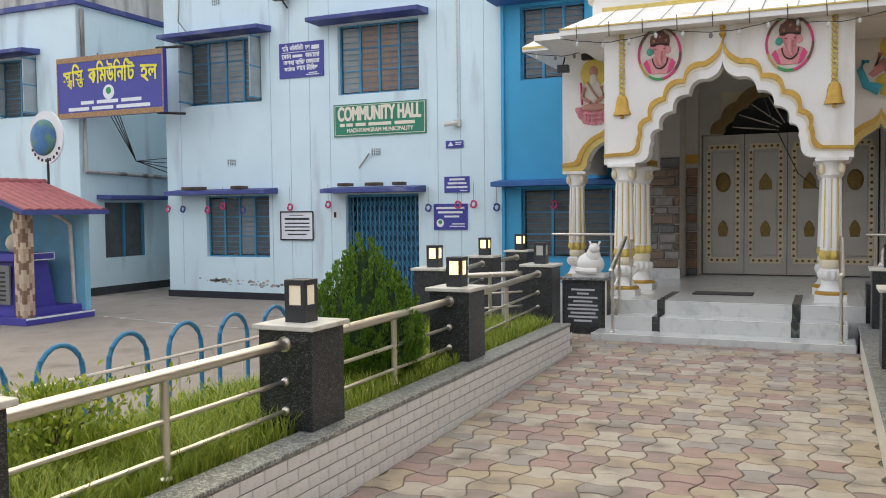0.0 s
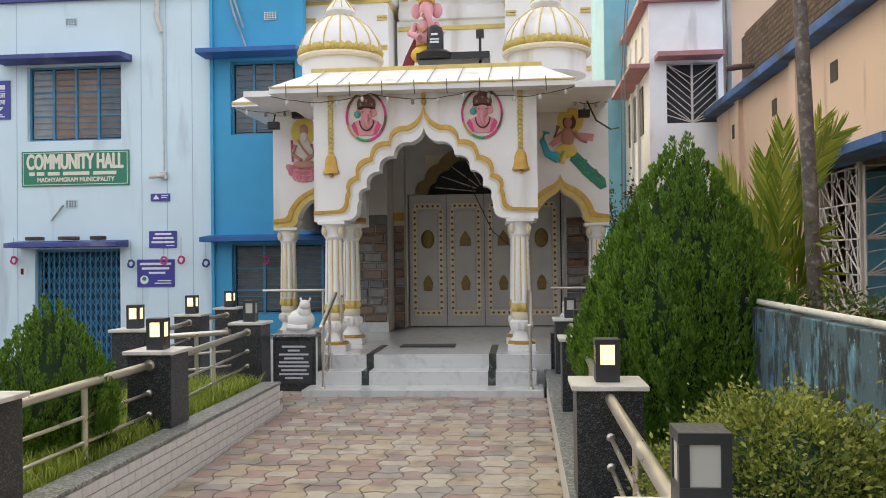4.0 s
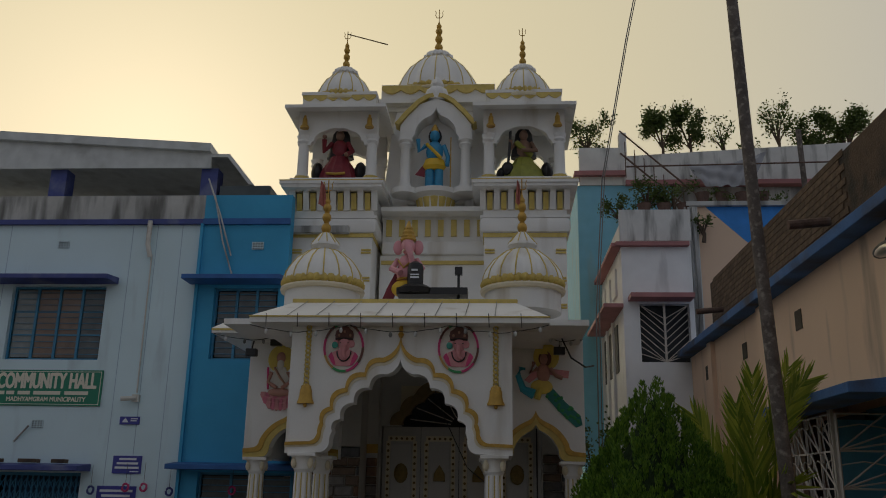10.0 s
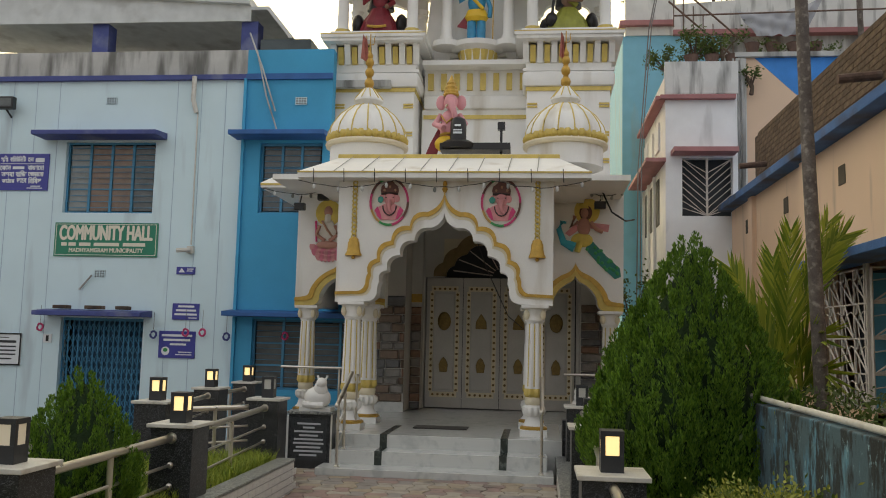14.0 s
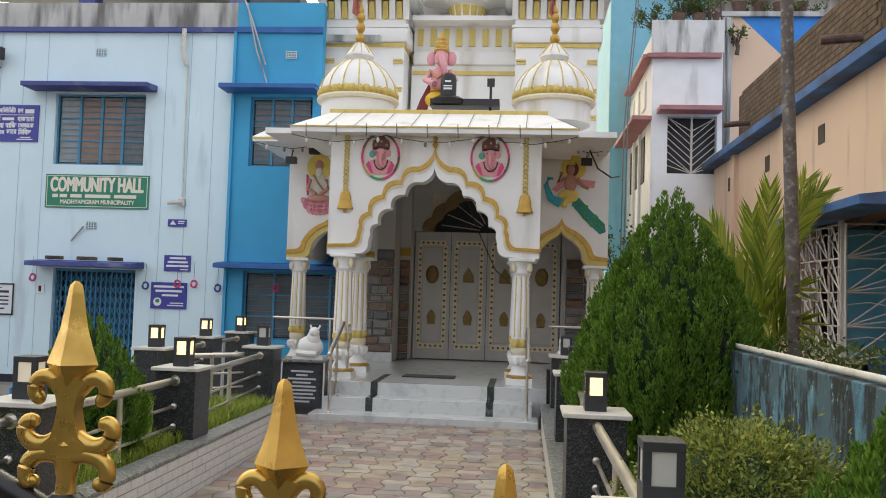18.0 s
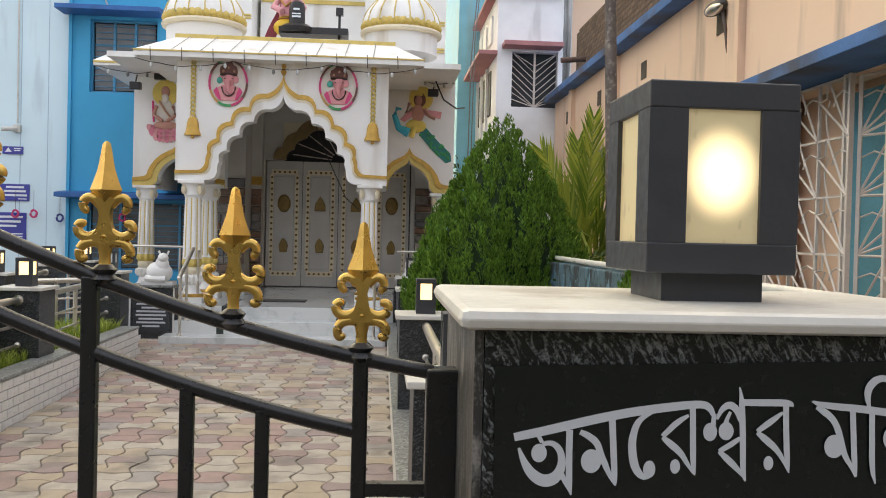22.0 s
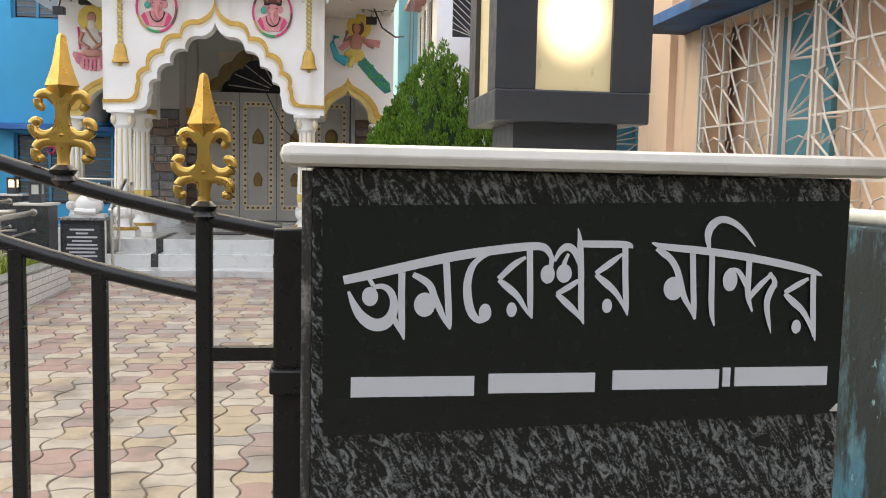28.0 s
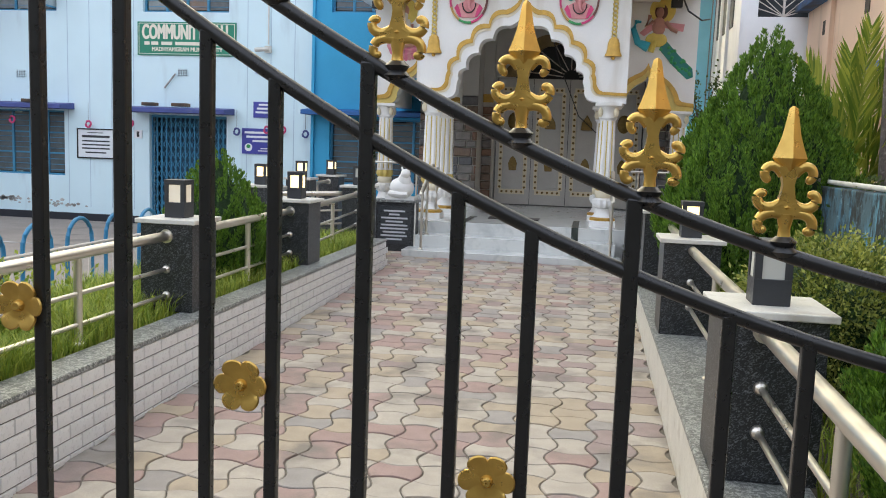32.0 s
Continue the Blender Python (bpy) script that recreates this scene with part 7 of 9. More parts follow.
statue("standing_statue", "standing blue statue with yellow sash in the central niche", [
    (Shape().tube([(-0.1, 0, 0), (-0.1, 0, 0.55)], 0.1, 10), BLUE_SKIN), (Shape().tube([(0.1, 0, 0), (0.1, 0, 0.55)], 0.1, 10), BLUE_SKIN), (Shape().lathe([(0.2, 0.42), (0.26, 0.5), (0.2, 0.66)], 16, sy=0.7), ST_YELLOW),
    (Shape().ball((0, 0, 0.85), 0.19, 0.13, 0.26), BLUE_SKIN), (Shape().tube([(-0.17, -0.1, 1.0), (0.15, -0.13, 0.66)], 0.04, 6), ST_YELLOW), (Shape().ball((0, -0.02, 1.22), 0.11, 0.11, 0.14), BLUE_SKIN), (Shape().ball((0, 0.06, 1.24), 0.15, 0.1, 0.2), DARK_HAIR),
    (Shape().lathe([(0.09, 1.32), (0.07, 1.42), (0.02, 1.5)], 10), GOLD), (Shape().tube([(-0.2, 0, 1.0), (-0.34, -0.05, 0.85), (-0.36, -0.1, 1.12)], 0.05, 8), BLUE_SKIN), (Shape().tube([(0.2, 0, 1.0), (0.3, -0.05, 0.7), (0.28, -0.05, 0.5)], 0.05, 8), BLUE_SKIN),
    (Shape().add([(-0.2, -0.02, 0.6), (-0.42, -0.04, 0.3), (-0.2, -0.04, 0.25)], [(0, 1, 2)]), RED_CLOTH), (Shape().tube([(0.36, -0.1, 0), (0.36, -0.1, 1.15)], 0.014, 6), GOLD)], (-1.32, 17.5, 8.12))
MARBLE_ST = mat("white_marble_statue", (0.74, 0.73, 0.7), 0.4, vary=0.06)
ped = thing("plaque_pedestal", "black granite pedestal with an engraved grey plaque beside the steps", "pedestal", (-2.98, 11.28, YZ))
part("pedestal_body", Shape().box(-0.29, 0.29, 0, 0.33, 0, 0.72 + ZB), BLACK_GRANITE, ped, bevel=0.004)
part("plaque", Shape().box(-0.25, 0.24, -0.008, 0, 0.10 + ZB, 0.66 + ZB), mat("engraved_grey_plaque", (0.05, 0.055, 0.06), 0.3), ped, "grey engraved plaque")
for k in range(9):
    w = (0.16, 0.08, 0.2, 0.13, 0.2, 0.21, 0.17, 0.2, 0.12)[k]
    part("writing_bar", Shape().box(-w - 0.005, w - 0.005, -0.010, -0.008, 0.58 + ZB - 0.052 * k, 0.605 + ZB - 0.052 * k), TEXT_SILVER, ped)
part("pedestal_edge", Shape().box(0.291, 0.31, 0.0, 0.03, 0, 0.72 + ZB), MARBLE_CAP, ped)
part("pedestal_top", Shape().box(-0.32, 0.32, -0.03, 0.36, 0.72 + ZB, 0.755 + ZB), GREY_GRANITE, ped, bevel=0.004)
statue("bull_statue", "small white marble reclining bull on the plaque pedestal", [
    (Shape().box(-0.22, 0.22, -0.12, 0.14, 0, 0.05), MARBLE_ST), (Shape().ball((0, 0.02, 0.17), 0.19, 0.17, 0.16), MARBLE_ST), (Shape().ball((0.05, -0.03, 0.28), 0.10, 0.1, 0.13), MARBLE_ST), (Shape().ball((0.07, -0.06, 0.38), 0.075, 0.09, 0.075), MARBLE_ST),
    (Shape().tube([(0.02, -0.03, 0.43), (0.0, -0.02, 0.48)], 0.015, 6), MARBLE_ST), (Shape().tube([(0.12, -0.03, 0.43), (0.14, -0.02, 0.48)], 0.015, 6), MARBLE_ST), (Shape().tube([(-0.16, -0.1, 0.09), (0.0, -0.13, 0.08), (0.12, -0.12, 0.08)], 0.045, 8), MARBLE_ST)], (-2.93, 11.45, 0.755))
statue("bull_statue", "small white marble reclining bull on a pedestal by the railing", [
    (Shape().box(-0.2, 0.2, -0.12, 0.14, 0, 0.05), MARBLE_ST), (Shape().ball((0, 0.02, 0.17), 0.18, 0.17, 0.15), MARBLE_ST), (Shape().ball((-0.05, -0.03, 0.3), 0.09, 0.1, 0.12), MARBLE_ST), (Shape().ball((-0.07, -0.06, 0.38), 0.07, 0.09, 0.07), MARBLE_ST)], (0.72, 11.85, 0.72))
solid("bull_pedestal", Shape().box(0.42, 1.02, 11.66, 12.05, YZ, 0.72), BLACK_GRANITE, "black granite pedestal beside the steps", "pedestal", bevel=0.004)


# ---- steel handrails on the steps ----
def step_rail(x, s):
    t = thing("step_handrail", "stainless steel handrail beside the marble steps", "handrail", (x, 0, 0), "handrails of the steps")
    for y, z0, z1 in ((10.98, 0.085, 0.92), (11.36, 0.265, 1.12), (12.1, 0.445, 1.22)):
        part("post", Shape().tube([(0, y, z0), (0, y, z1)], 0.019, 10), STEEL, t, smooth=True)
        part("post_foot", Shape().lathe([(0.04, 0), (0.04, 0.008), (0.022, 0.02)], 14, (0, y, z0)), STEEL, t)
    part("handrail", Shape().tube([(0, 10.9, 0.88), (0, 11.75, 1.27)], 0.03, 12), STEEL, t, smooth=True)
    part("end_cap", Shape().ball((0, 10.9, 0.88), 0.032), STEEL, t)
    part("level_rail", Shape().tube([(0, 12.0, 1.22), (0, 12.2, 1.22)], 0.024, 10), STEEL, t, smooth=True)
    for h in (0.35, 0.6):
        part("bar", Shape().tube([(0, 10.98, 0.92 - h), (0, 11.36, 1.12 - h)], 0.009, 8), STEEL, t)
    return t


step_rail(-2.52, -1)
step_rail(0.14, 1)
back_rail = thing("porch_rail", "stainless steel rail at the side of the porch", "railing", (0, 0, 0))
part("top_rail", Shape().tube([(0.5, 13.9, 1.25), (1.6, 13.9, 1.25)], 0.022, 10), STEEL, back_rail, smooth=True)
part("post", Shape().tube([(0.62, 13.9, 0.445), (0.62, 13.9, 1.25)], 0.019, 10), STEEL, back_rail, smooth=True)
part("top_rail", Shape().tube([(-4.2, 13.9, 1.25), (-3.0, 13.9, 1.25)], 0.022, 10), STEEL, back_rail, smooth=True)
part("post", Shape().tube([(-3.2, 13.9, 0.445), (-3.2, 13.9, 1.25)], 0.019, 10), STEEL, back_rail, smooth=True)
solid("door_mat", Shape().box(-1.75, -0.95, 12.55, 12.95, 0.446, 0.462), mat("dark_door_mat", (0.06, 0.055, 0.05), 0.95, bump=0.6), "worn dark door mat on the marble porch", "mat", bevel=0.004)
solid("hanging_cable", Shape().tube([(-0.95, 12.3, 3.55), (-0.75, 13.5, 2.9), (-0.45, 15.0, 2.2), (0.1, 16.2, 1.75)], 0.008, 5), DARK_HAIR, "thin black cable hanging across the porch", "cable")

# stone cladding beside the doors, built stone by stone
STONE = [mat("split_stone_" + n, c, 0.85, vary=0.25, scale=9, bump=0.6, relief=0.01) for n, c in (("brown", (0.23, 0.165, 0.125)), ("grey", (0.27, 0.25, 0.23)), ("rust", (0.30, 0.18, 0.125)), ("slate", (0.17, 0.17, 0.175)))]
clad = thing("stone_pier", "pier clad in rough split stones of brown, grey and rust", "wall", (0, 0, 0), kind="structure")
part("pier_core", Shape().box(-3.45, -2.35, 15.35, 16.4, 0.445, 4.15), INTERIOR, clad, "pale plaster upper pier")
part("pier_core", Shape().box(-2.349, -2.15, 16.1, 16.4, 0.445, 4.15), INTERIOR, clad)
part("pier_core", Shape().box(0.86, 1.4, 16.1, 16.4, 0.445, 4.15), INTERIOR, clad)
part("pier_foot", Shape().box(-3.5, -2.33, 15.28, 15.36, 0.445, 0.62), MARBLE, clad)
part("ochre_band", Shape().box(-2.345, -2.14, 16.07, 16.1, 2.46, 2.62), GOLD, clad)
srnd = random.Random(7)
for x0, x1, yf in ((-3.46, -2.34, 15.33), (-2.345, -2.14, 16.08), (0.87, 1.42, 16.08)):
    z = 0.62 if yf < 16 else 0.445
    row = 0
    while z < 2.36:
        h = srnd.uniform(0.13, 0.19)
        x = x0
        while x < x1 - 0.03:
            w = min(srnd.uniform(0.24, 0.44), x1 - x)
            d = srnd.uniform(0.02, 0.075)
            me = Shape().add([(x + 0.006, yf, z + 0.006), (x + w - 0.006, yf, z + 0.006), (x + w - 0.006, yf, z + h - 0.006), (x + 0.006, yf, z + h - 0.006),
                              (x + 0.03, yf - d, z + 0.025), (x + w - 0.03, yf - d * 0.8, z + 0.02), (x + w - 0.025, yf - d * 0.7, z + h - 0.025), (x + 0.025, yf - d * 0.9, z + h - 0.03)],
                             [(4, 5, 6, 7), (0, 1, 5, 4), (1, 2, 6, 5), (2, 3, 7, 6), (3, 0, 4, 7)])
            part("stone", me, STONE[srnd.randrange(4)], clad)
            x += w
        z += h

# ---- painted medallions and moulded bells on the arch front ----
PAINT = {n: mat("mural_" + n, c, 0.55, vary=0.12, scale=10) for n, c in (("orange", (0.7, 0.2, 0.06)), ("green", (0.03, 0.28, 0.08)), ("rose", (0.62, 0.05, 0.18)), ("pink", (0.70, 0.30, 0.31)),
         ("brown", (0.14, 0.05, 0.035)), ("aqua", (0.05, 0.45, 0.6)), ("yellow", (0.75, 0.58, 0.12)), ("ivory", (0.70, 0.65, 0.58)), ("lotus", (0.7, 0.2, 0.28)), ("teal", (0.02, 0.2, 0.17)), ("tan", (0.45, 0.25, 0.16)), ("skin", (0.50, 0.25, 0.19)), ("black", (0.03, 0.02, 0.02)), ("ochre", (0.5, 0.3, 0.08)), ("seagreen", (0.05, 0.34, 0.27)))}


def disc(cx, cz, rx, rz, y0, y1, n=28):
    return Shape().prism([(cx + rx * math.cos(math.tau * k / n), cz + rz * math.sin(math.tau * k / n)) for k in range(n)], "y", y0, y1)


def medallion(x):
    """An oval plaque: thin ring in coloured stretches, and an elephant head with a dark headdress over broad shoulders."""
    t = thing("medallion", "oval painted relief of an elephant head in a coloured ring", "relief", (x, FY, 3.76), "medallions of the arch front")
    ring = 36
    for i, key in enumerate(("rose", "brown", "green", "brown", "rose", "ochre", "green", "rose", "brown")):
        a0, a1 = ring // 9 * i, ring // 9 * (i + 1)
        pts = [(math.cos(math.tau * k / ring), math.sin(math.tau * k / ring)) for k in range(a0, a1 + 1)]
        part("ring_segment", Shape().strip([(0.262 * c, 0.325 * q) for c, q in pts], [(0.292 * c, 0.357 * q) for c, q in pts], -0.03, 0.0), PAINT[key], t)
    part("field", disc(0, 0, 0.263, 0.326, -0.008, -0.0), PAINT["ivory"], t)
    part("shoulder_panel", Shape().prism([(-0.20, -0.14), (-0.15, -0.07), (-0.07, -0.03), (0.08, -0.03), (0.16, -0.07), (0.21, -0.14), (0.18, -0.21), (0.09, -0.27), (-0.09, -0.27), (-0.18, -0.21)], "y", -0.022, -0.008), PAINT["pink"], t, bevel=0.006)
    part("head", Shape().ball((0.01, -0.014, 0.045), 0.085, 0.035, 0.11, 16, 10), PAINT["pink"], t, smooth=True)
    part("trunk", Shape().tube([(0.01, -0.045, 0.03), (0.0, -0.05, -0.06), (0.01, -0.045, -0.13), (0.05, -0.04, -0.17)], 0.03, 10, [0.045, 0.036, 0.028, 0.018]), PAINT["pink"], t, smooth=True)
    for q in (-0.045, 0.065):
        part("eye", Shape().ball((q, -0.045, 0.06), 0.012, 0.008, 0.008, 8, 5), PAINT["black"], t)
    part("headdress", Shape().prism([(-0.115, 0.10), (0.13, 0.10), (0.14, 0.17), (0.125, 0.235), (0.08, 0.265), (0.05, 0.305), (-0.03, 0.305), (-0.07, 0.265), (-0.115, 0.235), (-0.13, 0.17)], "y", -0.034, -0.008), PAINT["brown"], t, "maroon headdress", bevel=0.008)
    part("headdress_rim", Shape().tube([(-0.12, -0.034, 0.115), (0.0, -0.04, 0.13), (0.13, -0.034, 0.115)], 0.012, 6), PAINT["black"], t)
    for e in (-0.07, 0.01, 0.09):
        part("jewel", Shape().ball((e, -0.036, 0.17 + 0.05 * (e == 0.01)), 0.018, 0.010, 0.022, 8, 6), PAINT["tan"], t, smooth=True)
    part("garland", Shape().tube([(0.01 + 0.10 * math.cos(a), -0.034, -0.06 + 0.14 * math.sin(a)) for a in [math.pi + math.pi * i / 10 for i in range(11)]], 0.010, 6), PAINT["black"], t, smooth=True)
    for e in (-1, 1):
        part("ear", Shape().prism([(e * 0.08, 0.10), (e * 0.135, 0.105), (e * 0.16, 0.06), (e * 0.15, 0.01), (e * 0.11, -0.01), (e * 0.075, 0.01)], "y", -0.024, -0.008), PAINT["pink"], t, bevel=0.006)
        part("scarf", Shape().prism([(e * 0.215, -0.13), (e * 0.17, -0.07), (e * 0.135, -0.14), (e * 0.10, -0.265), (e * 0.14, -0.25)], "y", -0.028, -0.008), PAINT["rose"], t)
    part("raised_palm", Shape().ball((-0.125, -0.03, 0.03), 0.045, 0.012, 0.05, 10, 6), PAINT["seagreen"], t, "sea-green hand", smooth=True)


medallion(CX - 0.82)
medallion(CX + 0.82)
for sx in (-1.33, 1.35):
    b = thing("moulded_bell", "gold plaster bell on a chain moulded on the arch front", "ornament", (CX + sx, FY - 0.01, 2.98), "bells of the arch front")
    part("bell", Shape().lathe([(0.122, -0.02), (0.122, 0.0), (0.105, 0.03), (0.090, 0.10), (0.086, 0.17), (0.070, 0.20), (0.072, 0.22), (0.03, 0.26)], 24, sy=0.5), GOLD, b, smooth=True)
    part("clapper", Shape().ball((0, -0.01, -0.045), 0.028), GOLD, b, smooth=True)
    for k in range(14):
        part("chain_link", Shape().tube([(0.0 + 0.03 * math.cos(a), -0.012, 0.27 + 0.066 * k + 0.042 * math.sin(a)) for a in [math.tau * i / 8 for i in range(9)]], 0.014, 5), YELLOW, b)
mural = thing("seated_figure_mural", "painted seated figure on a pink lotus on the side bay", "mural", (-3.55, 14.07, 3.50))
part("halo", disc(0.02, 0.38, 0.22, 0.23, -0.012, 0), PAINT["yellow"], mural)
part("head", Shape().ball((0.02, -0.015, 0.40), 0.075, 0.03, 0.10, 12, 8), PAINT["skin"], mural, smooth=True)
part("beard", Shape().ball((0.02, -0.03, 0.29), 0.06, 0.02, 0.09, 10, 6), PAINT["ivory"], mural, smooth=True)
part("staff", Shape().tube([(-0.17, -0.02, -0.12), (-0.19, -0.02, 0.24)], 0.018, 6), PAINT["rose"], mural)
part("body", Shape().prism([(-0.15, -0.2), (0.2, -0.2), (0.17, 0.1), (0.1, 0.25), (-0.06, 0.25), (-0.13, 0.1)], "y", -0.02, 0), PAINT["ivory"], mural, bevel=0.008)
part("legs", Shape().ball((0.03, -0.026, -0.17), 0.2, 0.03, 0.07, 14, 6), PAINT["skin"], mural, smooth=True)
for pts in ([(-0.12, -0.03, 0.16), (-0.17, -0.035, 0.0), (-0.02, -0.04, -0.10)], [(0.15, -0.03, 0.16), (0.20, -0.035, 0.0), (0.06, -0.04, -0.10)]):
    part("arm", Shape().tube(pts, 0.032, 8), PAINT["skin"], mural, smooth=True)
part("sash", Shape().tube([(-0.08, -0.03, 0.24), (0.02, -0.035, 0.08), (0.15, -0.03, -0.08)], 0.02, 6), PAINT["tan"], mural, smooth=True)
for row, (n, w, z) in enumerate(((9, 0.27, -0.24), (8, 0.23, -0.32), (6, 0.16, -0.40))):
    for k in range(n):
        u = 2 * k / (n - 1) - 1
        p = Shape().prism([(-0.042, 0.05), (-0.052, 0.0), (-0.03, -0.05), (0.0, -0.075), (0.03, -0.05), (0.052, 0.0), (0.042, 0.05)], "y", -0.02 - 0.006 * row, -0.004)
        part("petal", p, PAINT["lotus" if (k + row) % 2 else "pink"], mural, bevel=0.006, at=(0.03 + w * u, 0, z + 0.03 * u * u))
mural = thing("bird_rider_mural", "painted figure riding a peacock on the side bay", "mural", (0.78, 14.07, 3.62))
part("halo", disc(0.08, 0.33, 0.21, 0.22, -0.01, 0), PAINT["yellow"], mural)
part("hair", Shape().ball((0.06, -0.008, 0.30), 0.11, 0.02, 0.13, 12, 8), PAINT["brown"], mural, smooth=True)
part("head", Shape().ball((0.04, -0.022, 0.29), 0.065, 0.03, 0.09, 12, 8), PAINT["skin"], mural, smooth=True)
part("crown", Shape().prism([(-0.03, 0.37), (0.11, 0.37), (0.09, 0.44), (0.04, 0.50), (-0.01, 0.44)], "y", -0.03, -0.01), PAINT["yellow"], mural)
for pts in ([(-0.06, -0.03, 0.14), (-0.18, -0.03, 0.06), (-0.12, -0.03, 0.24)], [(0.14, -0.03, 0.14), (0.24, -0.03, 0.02), (0.34, -0.03, -0.02)]):
    part("arm", Shape().tube(pts, 0.035, 8), PAINT["skin"], mural, smooth=True)
part("body", Shape().ball((0.03, -0.015, 0.06), 0.11, 0.03, 0.16, 12, 8), PAINT["skin"], mural, smooth=True)
part("sash", Shape().prism([(0.1, 0.14), (0.45, 0.1), (0.43, -0.02), (0.3, 0.0), (0.1, 0.05)], "y", -0.015, 0), PAINT["pink"], mural)
part("sash", Shape().prism([(-0.28, -0.05), (-0.1, 0.12), (-0.04, 0.02), (-0.2, -0.1)], "y", -0.015, 0), PAINT["pink"], mural)
part("garment", Shape().ball((0.0, -0.015, -0.16), 0.18, 0.03, 0.12, 12, 8), PAINT["yellow"], mural, smooth=True)
part("leg", Shape().tube([(-0.02, -0.02, -0.18), (-0.08, -0.02, -0.36)], 0.05, 8), PAINT["yellow"], mural, smooth=True)
part("bird_neck", Shape().tube([(-0.12, -0.015, -0.28), (-0.3, -0.015, -0.2), (-0.38, -0.015, 0.02), (-0.34, -0.015, 0.14), (-0.26, -0.015, 0.13)], 0.04, 8, [0.09, 0.06, 0.045, 0.035, 0.02]), PAINT["aqua"], mural, smooth=True)
tr = random.Random(3)
part("bird_tail", Shape().prism([(0.05, -0.22), (0.16, -0.16), (0.4, -0.42), (0.62, -0.62), (0.64, -0.76), (0.54, -0.8), (0.3, -0.58), (0.1, -0.36)], "y", -0.012, 0), PAINT["teal"], mural, bevel=0.004)
for k in range(22):
    u, v = tr.random(), tr.uniform(-1, 1)
    part("tail_eye", Shape().ball((0.12 + 0.46 * u - 0.06 * v, -0.014, -0.26 - 0.46 * u - 0.07 * v), 0.028, 0.008, 0.028, 8, 5), PAINT["green"], mural)
# spotlights, cords and small hooks under the eaves
for x, y, z in ((-3.55, 13.75, 4.12), (-3.95, 13.75, 3.95), (1.05, 13.7, 4.0)):
    fl = thing("spotlight", "small black spotlight under the temple eave", "spotlight", (x, y, z), "spotlights under the eaves")
    part("housing", Shape().box(-0.09, 0.09, -0.06, 0.06, -0.07, 0.05), DARK_HAIR, fl, bevel=0.01)
    part("bracket", Shape().tube([(0, 0, 0.05), (0.02, 0.02, 0.18)], 0.012, 6), DARK_HAIR, fl)
for k in range(9):
    x = -3.2 + 0.45 * k
    part("cord", Shape().tube([(x - CX, 11.77, 4.2), (x - CX + 0.01, 11.76, 4.0)], 0.006, 4), DARK_HAIR, temple)
for k in range(8):
    x = -2.9 + 0.42 * k
    part("eave_seam", Shape().tube([(x - CX, 11.78, 4.168), (x - CX + 0.02, 12.95, 4.628)], 0.006, 4), GREY_GRANITE, temple)
crnd = random.Random(33)
for x0, x1, y, z in ((-3.42, -2.0, 11.80, 4.05), (-2.0, -0.6, 11.80, 4.05), (-0.6, 0.78, 11.80, 4.05), (-4.55, -3.3, 13.60, 4.24), (0.80, 1.44, 13.60, 4.24)):
    lead = thing("light_cord", "thin dark festoon cord with small caps sagging under the eave", "cord", (0, 0, 0), "festoon cords of the porch")
    pts = [(x0 + (x1 - x0) * i / 12, y - 0.03, z - 0.01 - 0.10 * math.sin(math.pi * i / 12) - crnd.uniform(0, 0.02)) for i in range(13)]
    part("cord", Shape().tube(pts, 0.006, 5), DARK_HAIR, lead)
    for i in (2, 5, 8, 11):
        p = pts[i]
        part("bulb_cap", Shape().lathe([(0.006, 0), (0.022, -0.02), (0.026, -0.05), (0.012, -0.075)], 8, p), CONCRETE if i % 3 else DARK_HAIR, lead, smooth=True)
wire = Shape().tube([(1.02, 13.5, 4.30), (1.12, 13.45, 4.05), (1.22, 13.5, 3.85), (1.45, 13.6, 3.72), (1.62, 14.0, 3.80)], 0.014, 6)
solid("eave_cable", wire, DARK_HAIR, "black cable looping from the porch eave", "cable", smooth=True)
FLAG = mat("faded_red_cloth", (0.42, 0.14, 0.11), 0.9, vary=0.3, scale=14)
for dx, w in ((-1.53, 1.0), (1.78, 0.55)):
    ft = thing("pennant", "limp faded red pennant tied to the dome trident", "flag", (CX + dx - 0.02, 13.72, 6.62))
    c = Shape()
    for i in range(8):
        u = i / 7
        q = [(w * (-0.11 + 0.16 * k / 5 * (0.5 + 0.5 * u)) - 0.03 * u, 0.018 * math.sin(k * 2.2 + u * 2), 0.30 - 0.42 * u - 0.02 * k) for k in range(6)]
        c.v += q
    c.f += [(i * 6 + k, i * 6 + k + 1, i * 6 + k + 7, i * 6 + k + 6) for i in range(7) for k in range(5)]
    part("cloth", c, FLAG, ft, smooth=True)
solid("roof_camera_pole", Shape().box(-0.02, 0.02, -0.02, 0.02, 0, 0.5).box(-0.06, 0.06, -0.05, 0.05, 0.5, 0.62), DARK_HAIR, "black camera on a short pole on the porch roof", "camera", (-0.55, 13.3, 4.64))

